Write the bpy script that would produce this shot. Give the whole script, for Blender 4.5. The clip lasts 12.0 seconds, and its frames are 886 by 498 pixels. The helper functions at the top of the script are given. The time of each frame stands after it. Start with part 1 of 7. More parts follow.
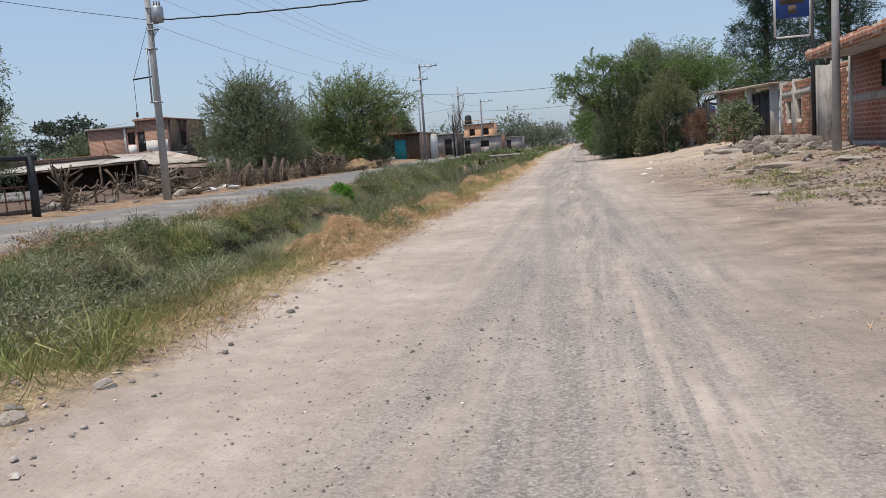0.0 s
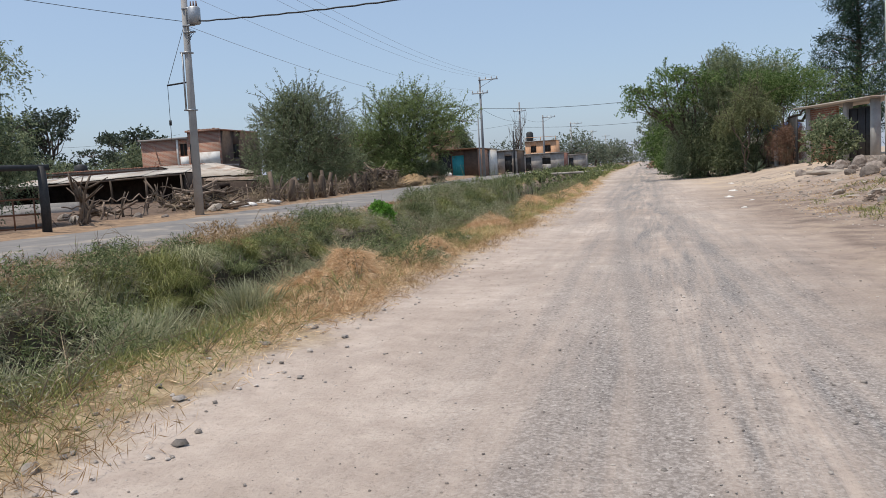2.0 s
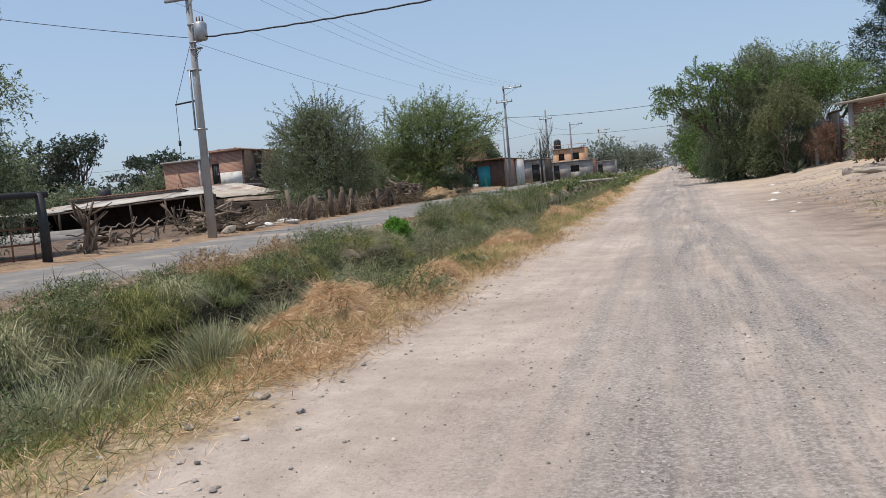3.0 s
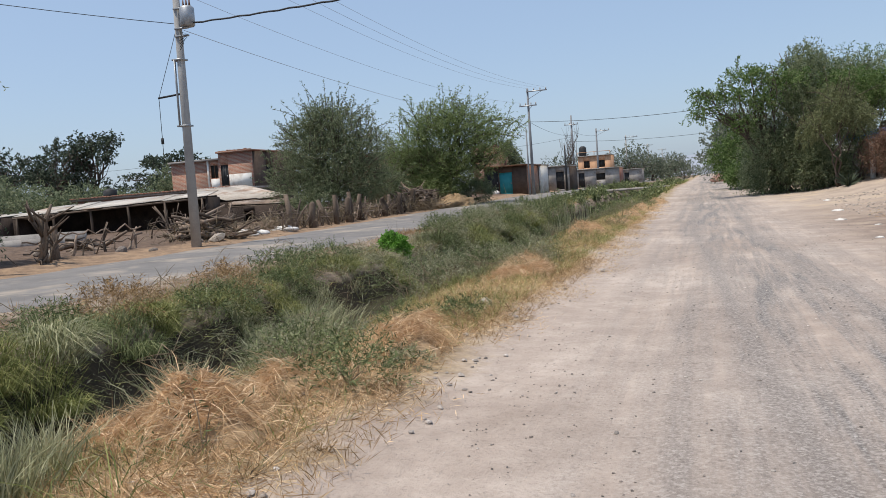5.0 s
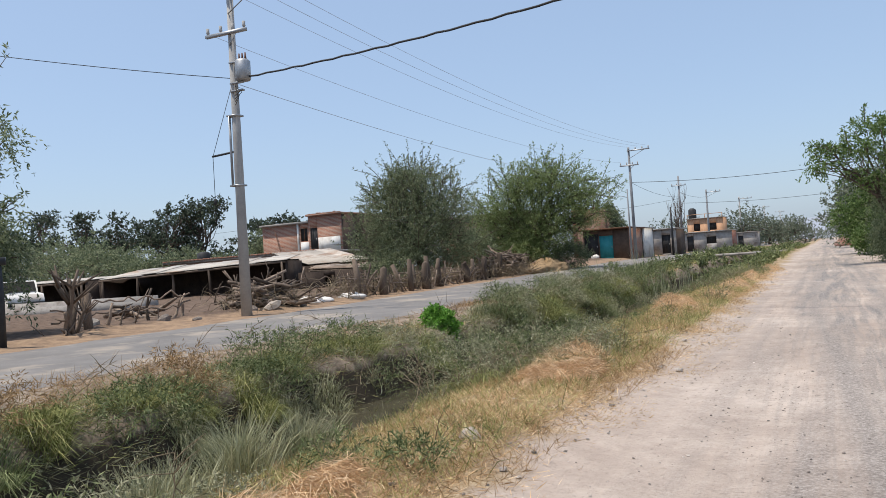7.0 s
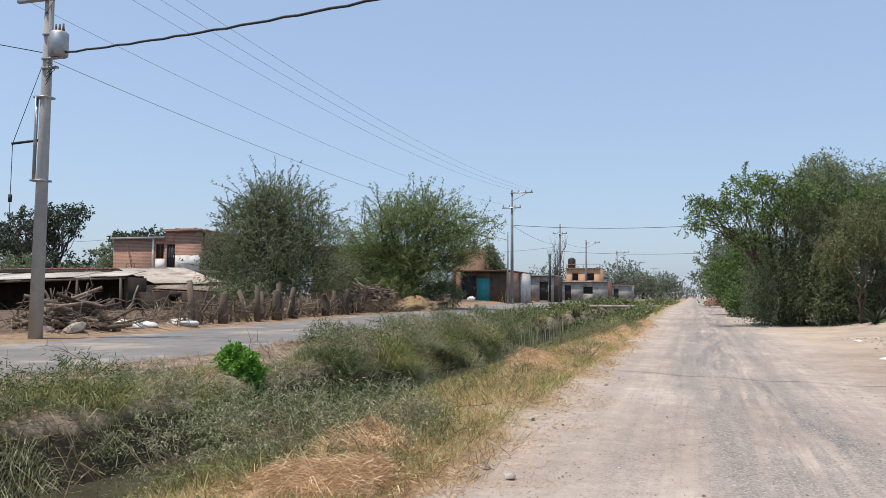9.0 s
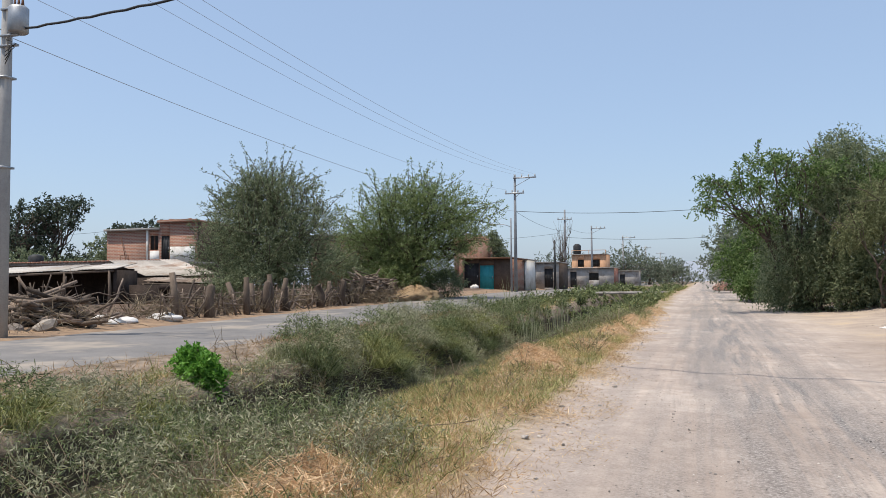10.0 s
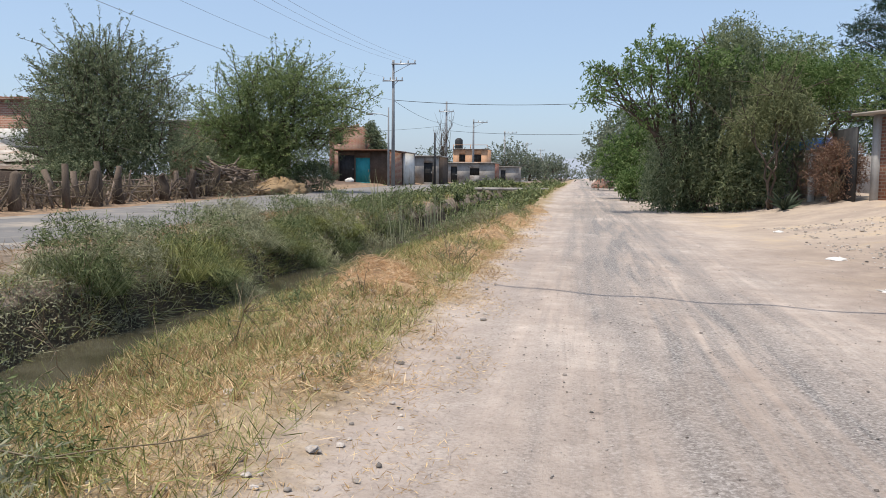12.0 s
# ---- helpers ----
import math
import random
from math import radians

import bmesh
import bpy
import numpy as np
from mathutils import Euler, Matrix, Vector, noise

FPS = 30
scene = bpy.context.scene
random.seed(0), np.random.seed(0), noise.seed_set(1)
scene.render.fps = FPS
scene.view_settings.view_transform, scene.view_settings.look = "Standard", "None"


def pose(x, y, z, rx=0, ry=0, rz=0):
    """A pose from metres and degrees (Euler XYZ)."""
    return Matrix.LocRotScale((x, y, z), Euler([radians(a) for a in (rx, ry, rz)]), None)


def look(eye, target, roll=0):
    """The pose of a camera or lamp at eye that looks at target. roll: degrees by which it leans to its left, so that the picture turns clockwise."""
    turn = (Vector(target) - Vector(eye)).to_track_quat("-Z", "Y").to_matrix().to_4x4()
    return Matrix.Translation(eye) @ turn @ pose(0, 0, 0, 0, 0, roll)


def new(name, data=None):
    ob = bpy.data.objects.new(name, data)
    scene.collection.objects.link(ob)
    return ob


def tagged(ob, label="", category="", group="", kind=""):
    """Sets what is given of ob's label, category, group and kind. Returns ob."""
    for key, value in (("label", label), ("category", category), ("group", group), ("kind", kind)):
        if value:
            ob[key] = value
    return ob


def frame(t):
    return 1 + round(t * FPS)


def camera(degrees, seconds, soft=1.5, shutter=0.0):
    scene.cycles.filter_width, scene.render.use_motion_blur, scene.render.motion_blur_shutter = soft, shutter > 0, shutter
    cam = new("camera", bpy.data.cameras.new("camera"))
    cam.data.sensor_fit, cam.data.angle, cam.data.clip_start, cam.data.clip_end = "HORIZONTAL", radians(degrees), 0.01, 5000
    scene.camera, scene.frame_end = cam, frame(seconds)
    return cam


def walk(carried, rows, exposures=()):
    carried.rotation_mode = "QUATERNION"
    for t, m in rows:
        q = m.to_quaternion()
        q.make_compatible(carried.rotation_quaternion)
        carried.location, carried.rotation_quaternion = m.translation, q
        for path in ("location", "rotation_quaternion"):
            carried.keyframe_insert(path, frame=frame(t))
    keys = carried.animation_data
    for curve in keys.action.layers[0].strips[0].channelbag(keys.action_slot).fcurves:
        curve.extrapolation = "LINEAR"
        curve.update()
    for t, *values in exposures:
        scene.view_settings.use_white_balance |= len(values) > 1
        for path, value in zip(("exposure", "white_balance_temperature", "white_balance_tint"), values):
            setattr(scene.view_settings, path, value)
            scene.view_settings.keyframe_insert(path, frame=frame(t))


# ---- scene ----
cam = camera(57.7, 12.0, soft=0.8)
METRES, EYE, TURN = 20.0, 1.35, 10.4
ROWS = [
    (0.0, 0.0, 0.0, 0.0, -0.47, -6.89, 4.16),
    (0.5, 0.0049, 0.0399, 0.0006, 1.61, -5.89, 4.39),
    (1.0, 0.0062, 0.084, -0.0027, 0.04, -7.47, 2.59),
    (1.5, 0.0087, 0.1246, -0.0002, 0.48, -6.32, 2.8),
    (2.0, 0.0122, 0.1673, -0.0025, 3.88, -5.44, 3.26),
    (2.5, 0.0161, 0.2061, -0.0001, 5.72, -4.61, 3.94),
    (3.0, 0.0211, 0.2496, -0.0025, 5.95, -4.44, 5.3),
    (3.5, 0.0222, 0.291, -0.0001, 6.26, -4.07, 4.88),
    (5.5, 0.0296, 0.4639, 0.0016, 9.32, -3.9, 3.44),
    (6.0, 0.0386, 0.5042, 0.0012, 16.05, -2.43, 4.54),
    (6.5, 0.0456, 0.5474, 0.0011, 15.76, 1.79, 3.05),
    (7.0, 0.0551, 0.5853, 0.0011, 15.28, 1.08, 3.96),
    (7.5, 0.0592, 0.6327, 0.001, 9.4, 0.68, 2.46),
    (9.5, 0.0747, 0.7878, -0.0003, 7.0, 3.66, -0.39),
    (10.0, 0.0763, 0.8284, 0.0017, 7.45, 2.46, 0.49),
    (10.5, 0.0759, 0.8673, 0.001, 5.71, 1.88, 0.56),
    (11.0, 0.081, 0.9114, 0.0015, 4.59, 0.84, -0.56),
    (11.5, 0.0861, 0.9502, -0.0003, 1.73, -3.4, -1.39),
    (12.0, 0.0932, 0.9905, 0.0005, -0.85, -5.08, -0.5),
]
walk(cam, [(t, pose(0, 0, EYE, 0, 0, TURN) @ pose(METRES * x, METRES * y, METRES * z, 90 + pitch, roll, yaw))
           for t, x, y, z, yaw, pitch, roll in ROWS], exposures=[(0.0, 0.18), (3.5, 0.18), (5.5, 0.24), (6.0, 0.34), (9.5, 0.33), (11.0, 0.36), (12.0, 0.39)])

# ---- light ----
SUN_TO = Vector((-0.25, -0.20, 0.95)).normalized()
world = bpy.data.worlds.new("world")
scene.world = world
world.use_nodes = True
wn = world.node_tree
sky = wn.nodes.new("ShaderNodeTexSky")
sky.sky_type = "NISHITA"
sky.sun_disc = False
sky.sun_elevation = math.asin(SUN_TO.z)
sky.sun_rotation = math.atan2(SUN_TO.x, SUN_TO.y)
sky.air_density, sky.dust_density, sky.ozone_density = 1.0, 1.6, 2.0
# thin dry-season haze whitens the whole sky a little
haze = wn.nodes.new("ShaderNodeMix")
haze.data_type = "RGBA"
haze.inputs["Factor"].default_value = 0.5
haze.inputs["B"].default_value = (2.85, 3.75, 5.2, 1)
wn.links.new(sky.outputs[0], haze.inputs["A"])
wn.links.new(haze.outputs["Result"], wn.nodes["Background"].inputs[0])
wn.nodes["Background"].inputs[1].default_value = 0.13
sun = new("sun", bpy.data.lights.new("sun", "SUN"))
sun.data.energy, sun.data.angle, sun.data.color = 3.3, radians(0.6), (1.0, 0.925, 0.82)
sun.matrix_world = look(SUN_TO * 50, (0, 0, 0))

# ---- materials ----
def node_mat(name):
    m = bpy.data.materials.new(name)
    m.use_nodes = True
    nt = m.node_tree
    return m, nt, nt.nodes["Principled BSDF"]


def tex_noise(nt, scale, detail=5.0, rough=0.6, vec=None):
    n = nt.nodes.new("ShaderNodeTexNoise")
    n.inputs["Scale"].default_value, n.inputs["Detail"].default_value = scale, detail
    n.inputs["Roughness"].default_value = rough
    if vec is not None:
        nt.links.new(vec, n.inputs["Vector"])
    return n.outputs["Fac"]


def coords(nt, scale=(1, 1, 1), rot=(0, 0, 0)):
    c, m = nt.nodes.new("ShaderNodeTexCoord"), nt.nodes.new("ShaderNodeMapping")
    m.inputs["Scale"].default_value, m.inputs["Rotation"].default_value = scale, rot
    nt.links.new(c.outputs["Object"], m.inputs["Vector"])
    return m.outputs["Vector"]


def ramp(nt, fac, stops):
    r = nt.nodes.new("ShaderNodeValToRGB")
    e = r.color_ramp.elements
    while len(e) < len(stops):
        e.new(0.5)
    for el, (p, c) in zip(e, stops):
        el.position, el.color = p, (*c, 1) if len(c) == 3 else c
    nt.links.new(fac, r.inputs[0])
    return r.outputs[0]


def mix(nt, fac, a, b, blend="MIX"):
    m = nt.nodes.new("ShaderNodeMix")
    m.data_type, m.blend_type = "RGBA", blend
    for sock, v in ((m.inputs["Factor"], fac), (m.inputs["A"], a), (m.inputs["B"], b)):
        if isinstance(v, (int, float)):
            sock.default_value = v
        elif isinstance(v, tuple):
            sock.default_value = (*v, 1)
        else:
            nt.links.new(v, sock)
    return m.outputs["Result"]


def arith(nt, op, a, b=0.0, clamp=False):
    m = nt.nodes.new("ShaderNodeMath")
    m.operation, m.use_clamp = op, clamp
    for sock, v in zip(m.inputs, (a, b)):
        if isinstance(v, (int, float)):
            sock.default_value = v
        else:
            nt.links.new(v, sock)
    return m.outputs[0]


def bump(nt, bsdf, height, strength=0.5, dist=0.02):
    b = nt.nodes.new("ShaderNodeBump")
    b.inputs["Strength"].default_value, b.inputs["Distance"].default_value = strength, dist
    nt.links.new(height, b.inputs["Height"])
    nt.links.new(b.outputs[0], bsdf.inputs["Normal"])


def grainy(name, a, b, scale, fine=40.0, rough=0.9, strength=0.4, dist=0.01, metal=0.0, island=0.0, stretch=(1, 1, 1), stain=None):
    """A surface of two tones at a large and a fine scale, with relief; island: tone that differs from piece to piece."""
    m, nt, p = node_mat(name)
    v = coords(nt, stretch)
    n1, n2 = tex_noise(nt, scale, 6, 0.65, v), tex_noise(nt, fine, 4, 0.7, v)
    f = arith(nt, "ADD", arith(nt, "MULTIPLY", n1, 0.6), arith(nt, "MULTIPLY", n2, 0.4))
    col = ramp(nt, f, [(0.36, a), (0.64, b)])
    if stain:
        s = ramp(nt, tex_noise(nt, scale * 0.6, 4, 0.7, v), [(0.52, (0, 0, 0)), (0.66, (1, 1, 1))])
        col = mix(nt, s, col, stain)
    if island:
        g = nt.nodes.new("ShaderNodeNewGeometry")
        o = nt.nodes.new("ShaderNodeObjectInfo")
        r = arith(nt, "FRACT", arith(nt, "ADD", g.outputs["Random Per Island"], o.outputs["Random"]))
        hs = nt.nodes.new("ShaderNodeHueSaturation")
        nt.links.new(col, hs.inputs["Color"])
        nt.links.new(arith(nt, "ADD", arith(nt, "MULTIPLY", r, island * 2), 1 - island), hs.inputs["Value"])
        col = hs.outputs[0]
    nt.links.new(col, p.inputs["Base Color"])
    p.inputs["Roughness"].default_value, p.inputs["Metallic"].default_value = rough, metal
    p.inputs["Specular IOR Level"].default_value = 0.25
    bump(nt, p, f, strength, dist)
    return m


def leafy(name, cols, through_light=0.3, rough=0.75):
    """Leaves whose tone differs from leaf to leaf and from clump to clump."""
    m, nt, p = node_mat(name)
    g = nt.nodes.new("ShaderNodeNewGeometry")
    n = tex_noise(nt, 0.9, 3, 0.6, coords(nt))
    f = arith(nt, "ADD", arith(nt, "MULTIPLY", g.outputs["Random Per Island"], 0.55), arith(nt, "MULTIPLY", n, 0.45))
    step = 0.6 / (len(cols) - 1)
    col = ramp(nt, f, [(0.2 + step * i, c) for i, c in enumerate(cols)])
    nt.links.new(col, p.inputs["Base Color"])
    p.inputs["Roughness"].default_value = rough
    p.inputs["Specular IOR Level"].default_value = 0.12
    t, s = nt.nodes.new("ShaderNodeBsdfTranslucent"), nt.nodes.new("ShaderNodeMixShader")
    nt.links.new(col, t.inputs["Color"])
    s.inputs[0].default_value = through_light
    out = nt.nodes["Material Output"]
    nt.links.new(p.outputs[0], s.inputs[1])
    nt.links.new(t.outputs[0], s.inputs[2])
    nt.links.new(s.outputs[0], out.inputs["Surface"])
    return m


def brickwork(name, a, b, mortar, axis="y", worn=0.35, course=0.105):
    """Courses of brick; axis: the way the wall runs."""
    m, nt, p = node_mat(name)
    c = nt.nodes.new("ShaderNodeTexCoord")
    s, j = nt.nodes.new("ShaderNodeSeparateXYZ"), nt.nodes.new("ShaderNodeCombineXYZ")
    nt.links.new(c.outputs["Object"], s.inputs[0])
    nt.links.new(s.outputs[1 if axis == "y" else 0], j.inputs[0])
    nt.links.new(s.outputs[2], j.inputs[1])
    br = nt.nodes.new("ShaderNodeTexBrick")
    nt.links.new(j.outputs[0], br.inputs["Vector"])
    for k, v in (("Scale", 1.0), ("Brick Width", course * 2.8), ("Row Height", course), ("Mortar Size", course * 0.16), ("Bias", 0.0)):
        br.inputs[k].default_value = v
    br.inputs["Color1"].default_value, br.inputs["Color2"].default_value = (*a, 1), (*b, 1)
    br.inputs["Mortar"].default_value = (*mortar, 1)
    v = coords(nt)
    n1 = tex_noise(nt, 0.9, 5, 0.7, v)
    col = mix(nt, ramp(nt, n1, [(0.45, (0, 0, 0)), (0.72, (worn, worn, worn))]), br.outputs["Color"], mortar)
    col = mix(nt, ramp(nt, tex_noise(nt, 14.0, 4, 0.7, v), [(0.3, (0.25, 0.25, 0.25)), (0.6, (0, 0, 0))]), col, (0.10, 0.055, 0.04))
    nt.links.new(col, p.inputs["Base Color"])
    p.inputs["Roughness"].default_value = 0.92
    bump(nt, p, arith(nt, "SUBTRACT", arith(nt, "MULTIPLY", n1, 0.3), br.outputs["Fac"]), 0.7, 0.012)
    return m


def ground_mat():
    """Pale trodden dirt with gravelly wheel tracks; straw litter and grey soil beyond the verge; ochre dust along the far street."""
    m, nt, p = node_mat("dirt_ground")
    c = nt.nodes.new("ShaderNodeTexCoord")
    sep = nt.nodes.new("ShaderNodeSeparateXYZ")
    nt.links.new(c.outputs["Object"], sep.inputs[0])
    v = coords(nt)
    x = sep.outputs[0]
    big, mid, fine = tex_noise(nt, 0.35, 5, 0.6, v), tex_noise(nt, 3.0, 6, 0.7, v), tex_noise(nt, 38.0, 5, 0.75, v)
    streak = tex_noise(nt, 1.0, 6, 0.62, coords(nt, (3.4, 0.2, 1)))
    broad = tex_noise(nt, 1.0, 4, 0.6, coords(nt, (0.85, 0.07, 1)))
    dirt = ramp(nt, arith(nt, "ADD", arith(nt, "MULTIPLY", mid, 0.45), arith(nt, "MULTIPLY", big, 0.55)),
                [(0.35, (0.33, 0.265, 0.22)), (0.50, (0.44, 0.362, 0.305)), (0.66, (0.58, 0.492, 0.422))])
    cells = nt.nodes.new("ShaderNodeTexVoronoi")
    cells.inputs["Scale"].default_value = 70.0
    nt.links.new(v, cells.inputs["Vector"])
    grit = nt.nodes.new("ShaderNodeSeparateColor")
    nt.links.new(cells.outputs["Color"], grit.inputs[0])
    grain = arith(nt, "ADD", arith(nt, "MULTIPLY", grit.outputs[0], 0.2), arith(nt, "MULTIPLY", fine, 0.8))
    gravel = ramp(nt, grain, [(0.27, (0.085, 0.077, 0.072)), (0.48, (0.21, 0.191, 0.178)), (0.72, (0.48, 0.443, 0.412))])
    tracks = ramp(nt, arith(nt, "ADD", arith(nt, "MULTIPLY", streak, 0.55), arith(nt, "MULTIPLY", broad, 0.45)),
                  [(0.43, (0, 0, 0)), (0.58, (1, 1, 1))])
    thin = ramp(nt, tex_noise(nt, 1.0, 5, 0.6, coords(nt, (7.5, 0.3, 1))), [(0.44, (0, 0, 0)), (0.58, (0.55, 0.55, 0.55))])
    tracks = arith(nt, "MAXIMUM", tracks, thin)
    # the middle of the lane is worn down to grey gravel
    middle = nt.nodes.new("ShaderNodeMapRange")
    for k, w in (("From Min", 2.0), ("From Max", 28.0), ("To Min", 0.5), ("To Max", -0.75)):
        middle.inputs[k].default_value = w
    nt.links.new(sep.outputs[1], middle.inputs["Value"])
    off = arith(nt, "SUBTRACT", x, middle.outputs[0])
    lane = arith(nt, "SUBTRACT", 1.0, arith(nt, "MULTIPLY", arith(nt, "ABSOLUTE", off), 0.45), True)
    # two wheel ruts, gravel pressed bare in each
    rut = arith(nt, "ABSOLUTE", arith(nt, "SUBTRACT", arith(nt, "ABSOLUTE", arith(nt, "ADD", off, arith(nt, "MULTIPLY", arith(nt, "SUBTRACT", broad, 0.5), 0.8))), 0.62))
    rut = ramp(nt, arith(nt, "ADD", rut, arith(nt, "MULTIPLY", arith(nt, "SUBTRACT", streak, 0.5), 0.55)), [(0.03, (0.75, 0.75, 0.75)), (0.32, (0, 0, 0))])
    tracks = arith(nt, "MAXIMUM", tracks, rut)
    col = mix(nt, arith(nt, "MULTIPLY", tracks, arith(nt, "ADD", arith(nt, "MULTIPLY", lane, 1.2), 0.1)), dirt, gravel)
    col = mix(nt, ramp(nt, tex_noise(nt, 0.8, 5, 0.7, coords(nt, (1.2, 0.6, 1))), [(0.60, (0, 0, 0)), (0.74, (0.4, 0.4, 0.4))]), col, (0.62, 0.54, 0.47))
    col = mix(nt, ramp(nt, fine, [(0.30, (0.45, 0.45, 0.45)), (0.45, (0, 0, 0))]), col, (0.17, 0.14, 0.12))
    # small dark stones trodden into the worn tracks
    fleck = ramp(nt, tex_noise(nt, 17.0, 4, 0.6, v), [(0.30, (1, 1, 1)), (0.42, (0, 0, 0))])
    worn = ramp(nt, tex_noise(nt, 1.0, 5, 0.65, coords(nt, (1.6, 0.35, 1))), [(0.42, (0, 0, 0)), (0.58, (0.75, 0.75, 0.75))])
    col = mix(nt, arith(nt, "MULTIPLY", fleck, arith(nt, "MULTIPLY", worn, arith(nt, "ADD", lane, 0.15))), col, (0.15, 0.126, 0.11))
    # verge and banks
    soil = ramp(nt, mid, [(0.35, (0.12, 0.093, 0.07)), (0.5, (0.23, 0.18, 0.135)), (0.66, (0.36, 0.288, 0.22))])
    edge = arith(nt, "ADD", x, arith(nt, "MULTIPLY", arith(nt, "SUBTRACT", tex_noise(nt, 0.9, 6, 0.7, v), 0.5), 1.6))
    bank = ramp(nt, arith(nt, "MULTIPLY", arith(nt, "ADD", edge, 3.6), 1.0), [(0.35, (1, 1, 1)), (0.75, (0, 0, 0))])
    # soil darkened low down in the ditch: shade put into its muddy colour
    ditch_shade = ramp(nt, arith(nt, "ADD", sep.outputs[2], arith(nt, "MULTIPLY", mid, 0.3)), [(0.0, (1, 1, 1)), (0.12, (0, 0, 0))])
    soil = mix(nt, ditch_shade, soil, (0.055, 0.045, 0.032))
    # trodden chaff over the near bank
    chaff = ramp(nt, tex_noise(nt, 6.0, 6, 0.75, v), [(0.36, (0.24, 0.17, 0.09)), (0.5, (0.42, 0.31, 0.17)), (0.64, (0.60, 0.46, 0.27))])
    soil = mix(nt, ramp(nt, arith(nt, "MULTIPLY", arith(nt, "ADD", edge, 6.2), 0.8), [(0.0, (0, 0, 0)), (1.0, (0.55, 0.55, 0.55))]), soil, chaff)
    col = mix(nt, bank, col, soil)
    ochre = ramp(nt, mid, [(0.35, (0.20, 0.14, 0.10)), (0.65, (0.36, 0.25, 0.16))])
    far = ramp(nt, arith(nt, "ADD", arith(nt, "MULTIPLY", edge, -1.0), -16.0), [(0.2, (0, 0, 0)), (0.6, (1, 1, 1))])
    col = mix(nt, far, col, ochre)
    farm = ramp(nt, arith(nt, "ADD", arith(nt, "MULTIPLY", edge, -1.0), -18.3), [(0.1, (0, 0, 0)), (0.7, (1, 1, 1))])
    col = mix(nt, farm, col, ramp(nt, mid, [(0.35, (0.09, 0.064, 0.05)), (0.65, (0.19, 0.135, 0.10))]))
    # yard at the other side: brownish, with straw
    yard = ramp(nt, arith(nt, "MULTIPLY", arith(nt, "SUBTRACT", edge, 0.5), 0.45), [(0.1, (0, 0, 0)), (0.9, (0.85, 0.85, 0.85))])
    ycol = ramp(nt, tex_noise(nt, 1.1, 6, 0.7, v), [(0.36, (0.14, 0.105, 0.085)), (0.5, (0.245, 0.185, 0.148)), (0.66, (0.38, 0.30, 0.225))])
    # dry ochre sand round the gates further on
    sand = ramp(nt, tex_noise(nt, 0.5, 6, 0.7, v), [(0.38, (0.35, 0.28, 0.225)), (0.53, (0.46, 0.37, 0.29)), (0.66, (0.56, 0.425, 0.27))])
    onward = nt.nodes.new("ShaderNodeMapRange")
    onward.inputs["From Min"].default_value, onward.inputs["From Max"].default_value = 28.0, 40.0
    nt.links.new(sep.outputs[1], onward.inputs["Value"])
    ycol = mix(nt, onward.outputs[0], ycol, sand)
    col = mix(nt, yard, col, ycol)
    nt.links.new(col, p.inputs["Base Color"])
    p.inputs["Roughness"].default_value = 0.97
    p.inputs["Specular IOR Level"].default_value = 0.1
    bump(nt, p, arith(nt, "ADD", arith(nt, "MULTIPLY", fine, 0.5), arith(nt, "ADD", mid, arith(nt, "SUBTRACT", streak, arith(nt, "MULTIPLY", fleck, -0.25)))), 0.75, 0.03)
    return m


M_GROUND = ground_mat()
M_ASPHALT = grainy("old_asphalt", (0.145, 0.137, 0.13), (0.235, 0.219, 0.205), 0.8, 60, 0.95, 0.4, 0.01, stain=(0.33, 0.285, 0.235))
M_CONCRETE = grainy("pole_concrete", (0.30, 0.29, 0.28), (0.44, 0.43, 0.41), 2.0, 30, 0.9)
M_PLASTER = grainy("grey_render", (0.26, 0.24, 0.22), (0.42, 0.39, 0.36), 1.5, 18, 0.92, stain=(0.2, 0.17, 0.15))
M_WHITE = grainy("whitewash", (0.62, 0.60, 0.56), (0.80, 0.78, 0.74), 1.2, 20, 0.9, stain=(0.5, 0.45, 0.4))
M_BRICK_Y = brickwork("brick_facing_the_road", (0.37, 0.135, 0.075), (0.25, 0.085, 0.05), (0.45, 0.35, 0.27), "x", 0.25)
M_BRICK_X = brickwork("brick_gable", (0.37, 0.15, 0.085), (0.26, 0.095, 0.06), (0.42, 0.33, 0.26), "x", 0.25)
M_REDWALL = brickwork("red_painted_brick", (0.30, 0.10, 0.07), (0.25, 0.085, 0.06), (0.37, 0.24, 0.18), "x", 0.2, 0.15)
M_BRICK = grainy("fired_brick", (0.25, 0.115, 0.072), (0.43, 0.225, 0.145), 4.0, 30, 0.93, 0.5, 0.01, island=0.3)
M_MORTAR = grainy("rough_mortar", (0.33, 0.28, 0.235), (0.50, 0.44, 0.38), 3.0, 30, 0.95, 0.7, 0.02)
M_DARKSOIL = grainy("dark_loose_soil", (0.075, 0.055, 0.045), (0.19, 0.145, 0.115), 3.0, 24, 0.97, 0.9, 0.05)
M_METAL = grainy("galvanised_metal", (0.30, 0.31, 0.32), (0.45, 0.46, 0.47), 3.0, 30, 0.5, 0.1, 0.005, 0.7)
M_BLACK = grainy("black_painted_metal", (0.02, 0.02, 0.022), (0.05, 0.05, 0.05), 3.0, 30, 0.6, 0.1)
M_RUST = grainy("rusty_metal", (0.10, 0.05, 0.03), (0.20, 0.10, 0.06), 3.0, 30, 0.8, 0.3)
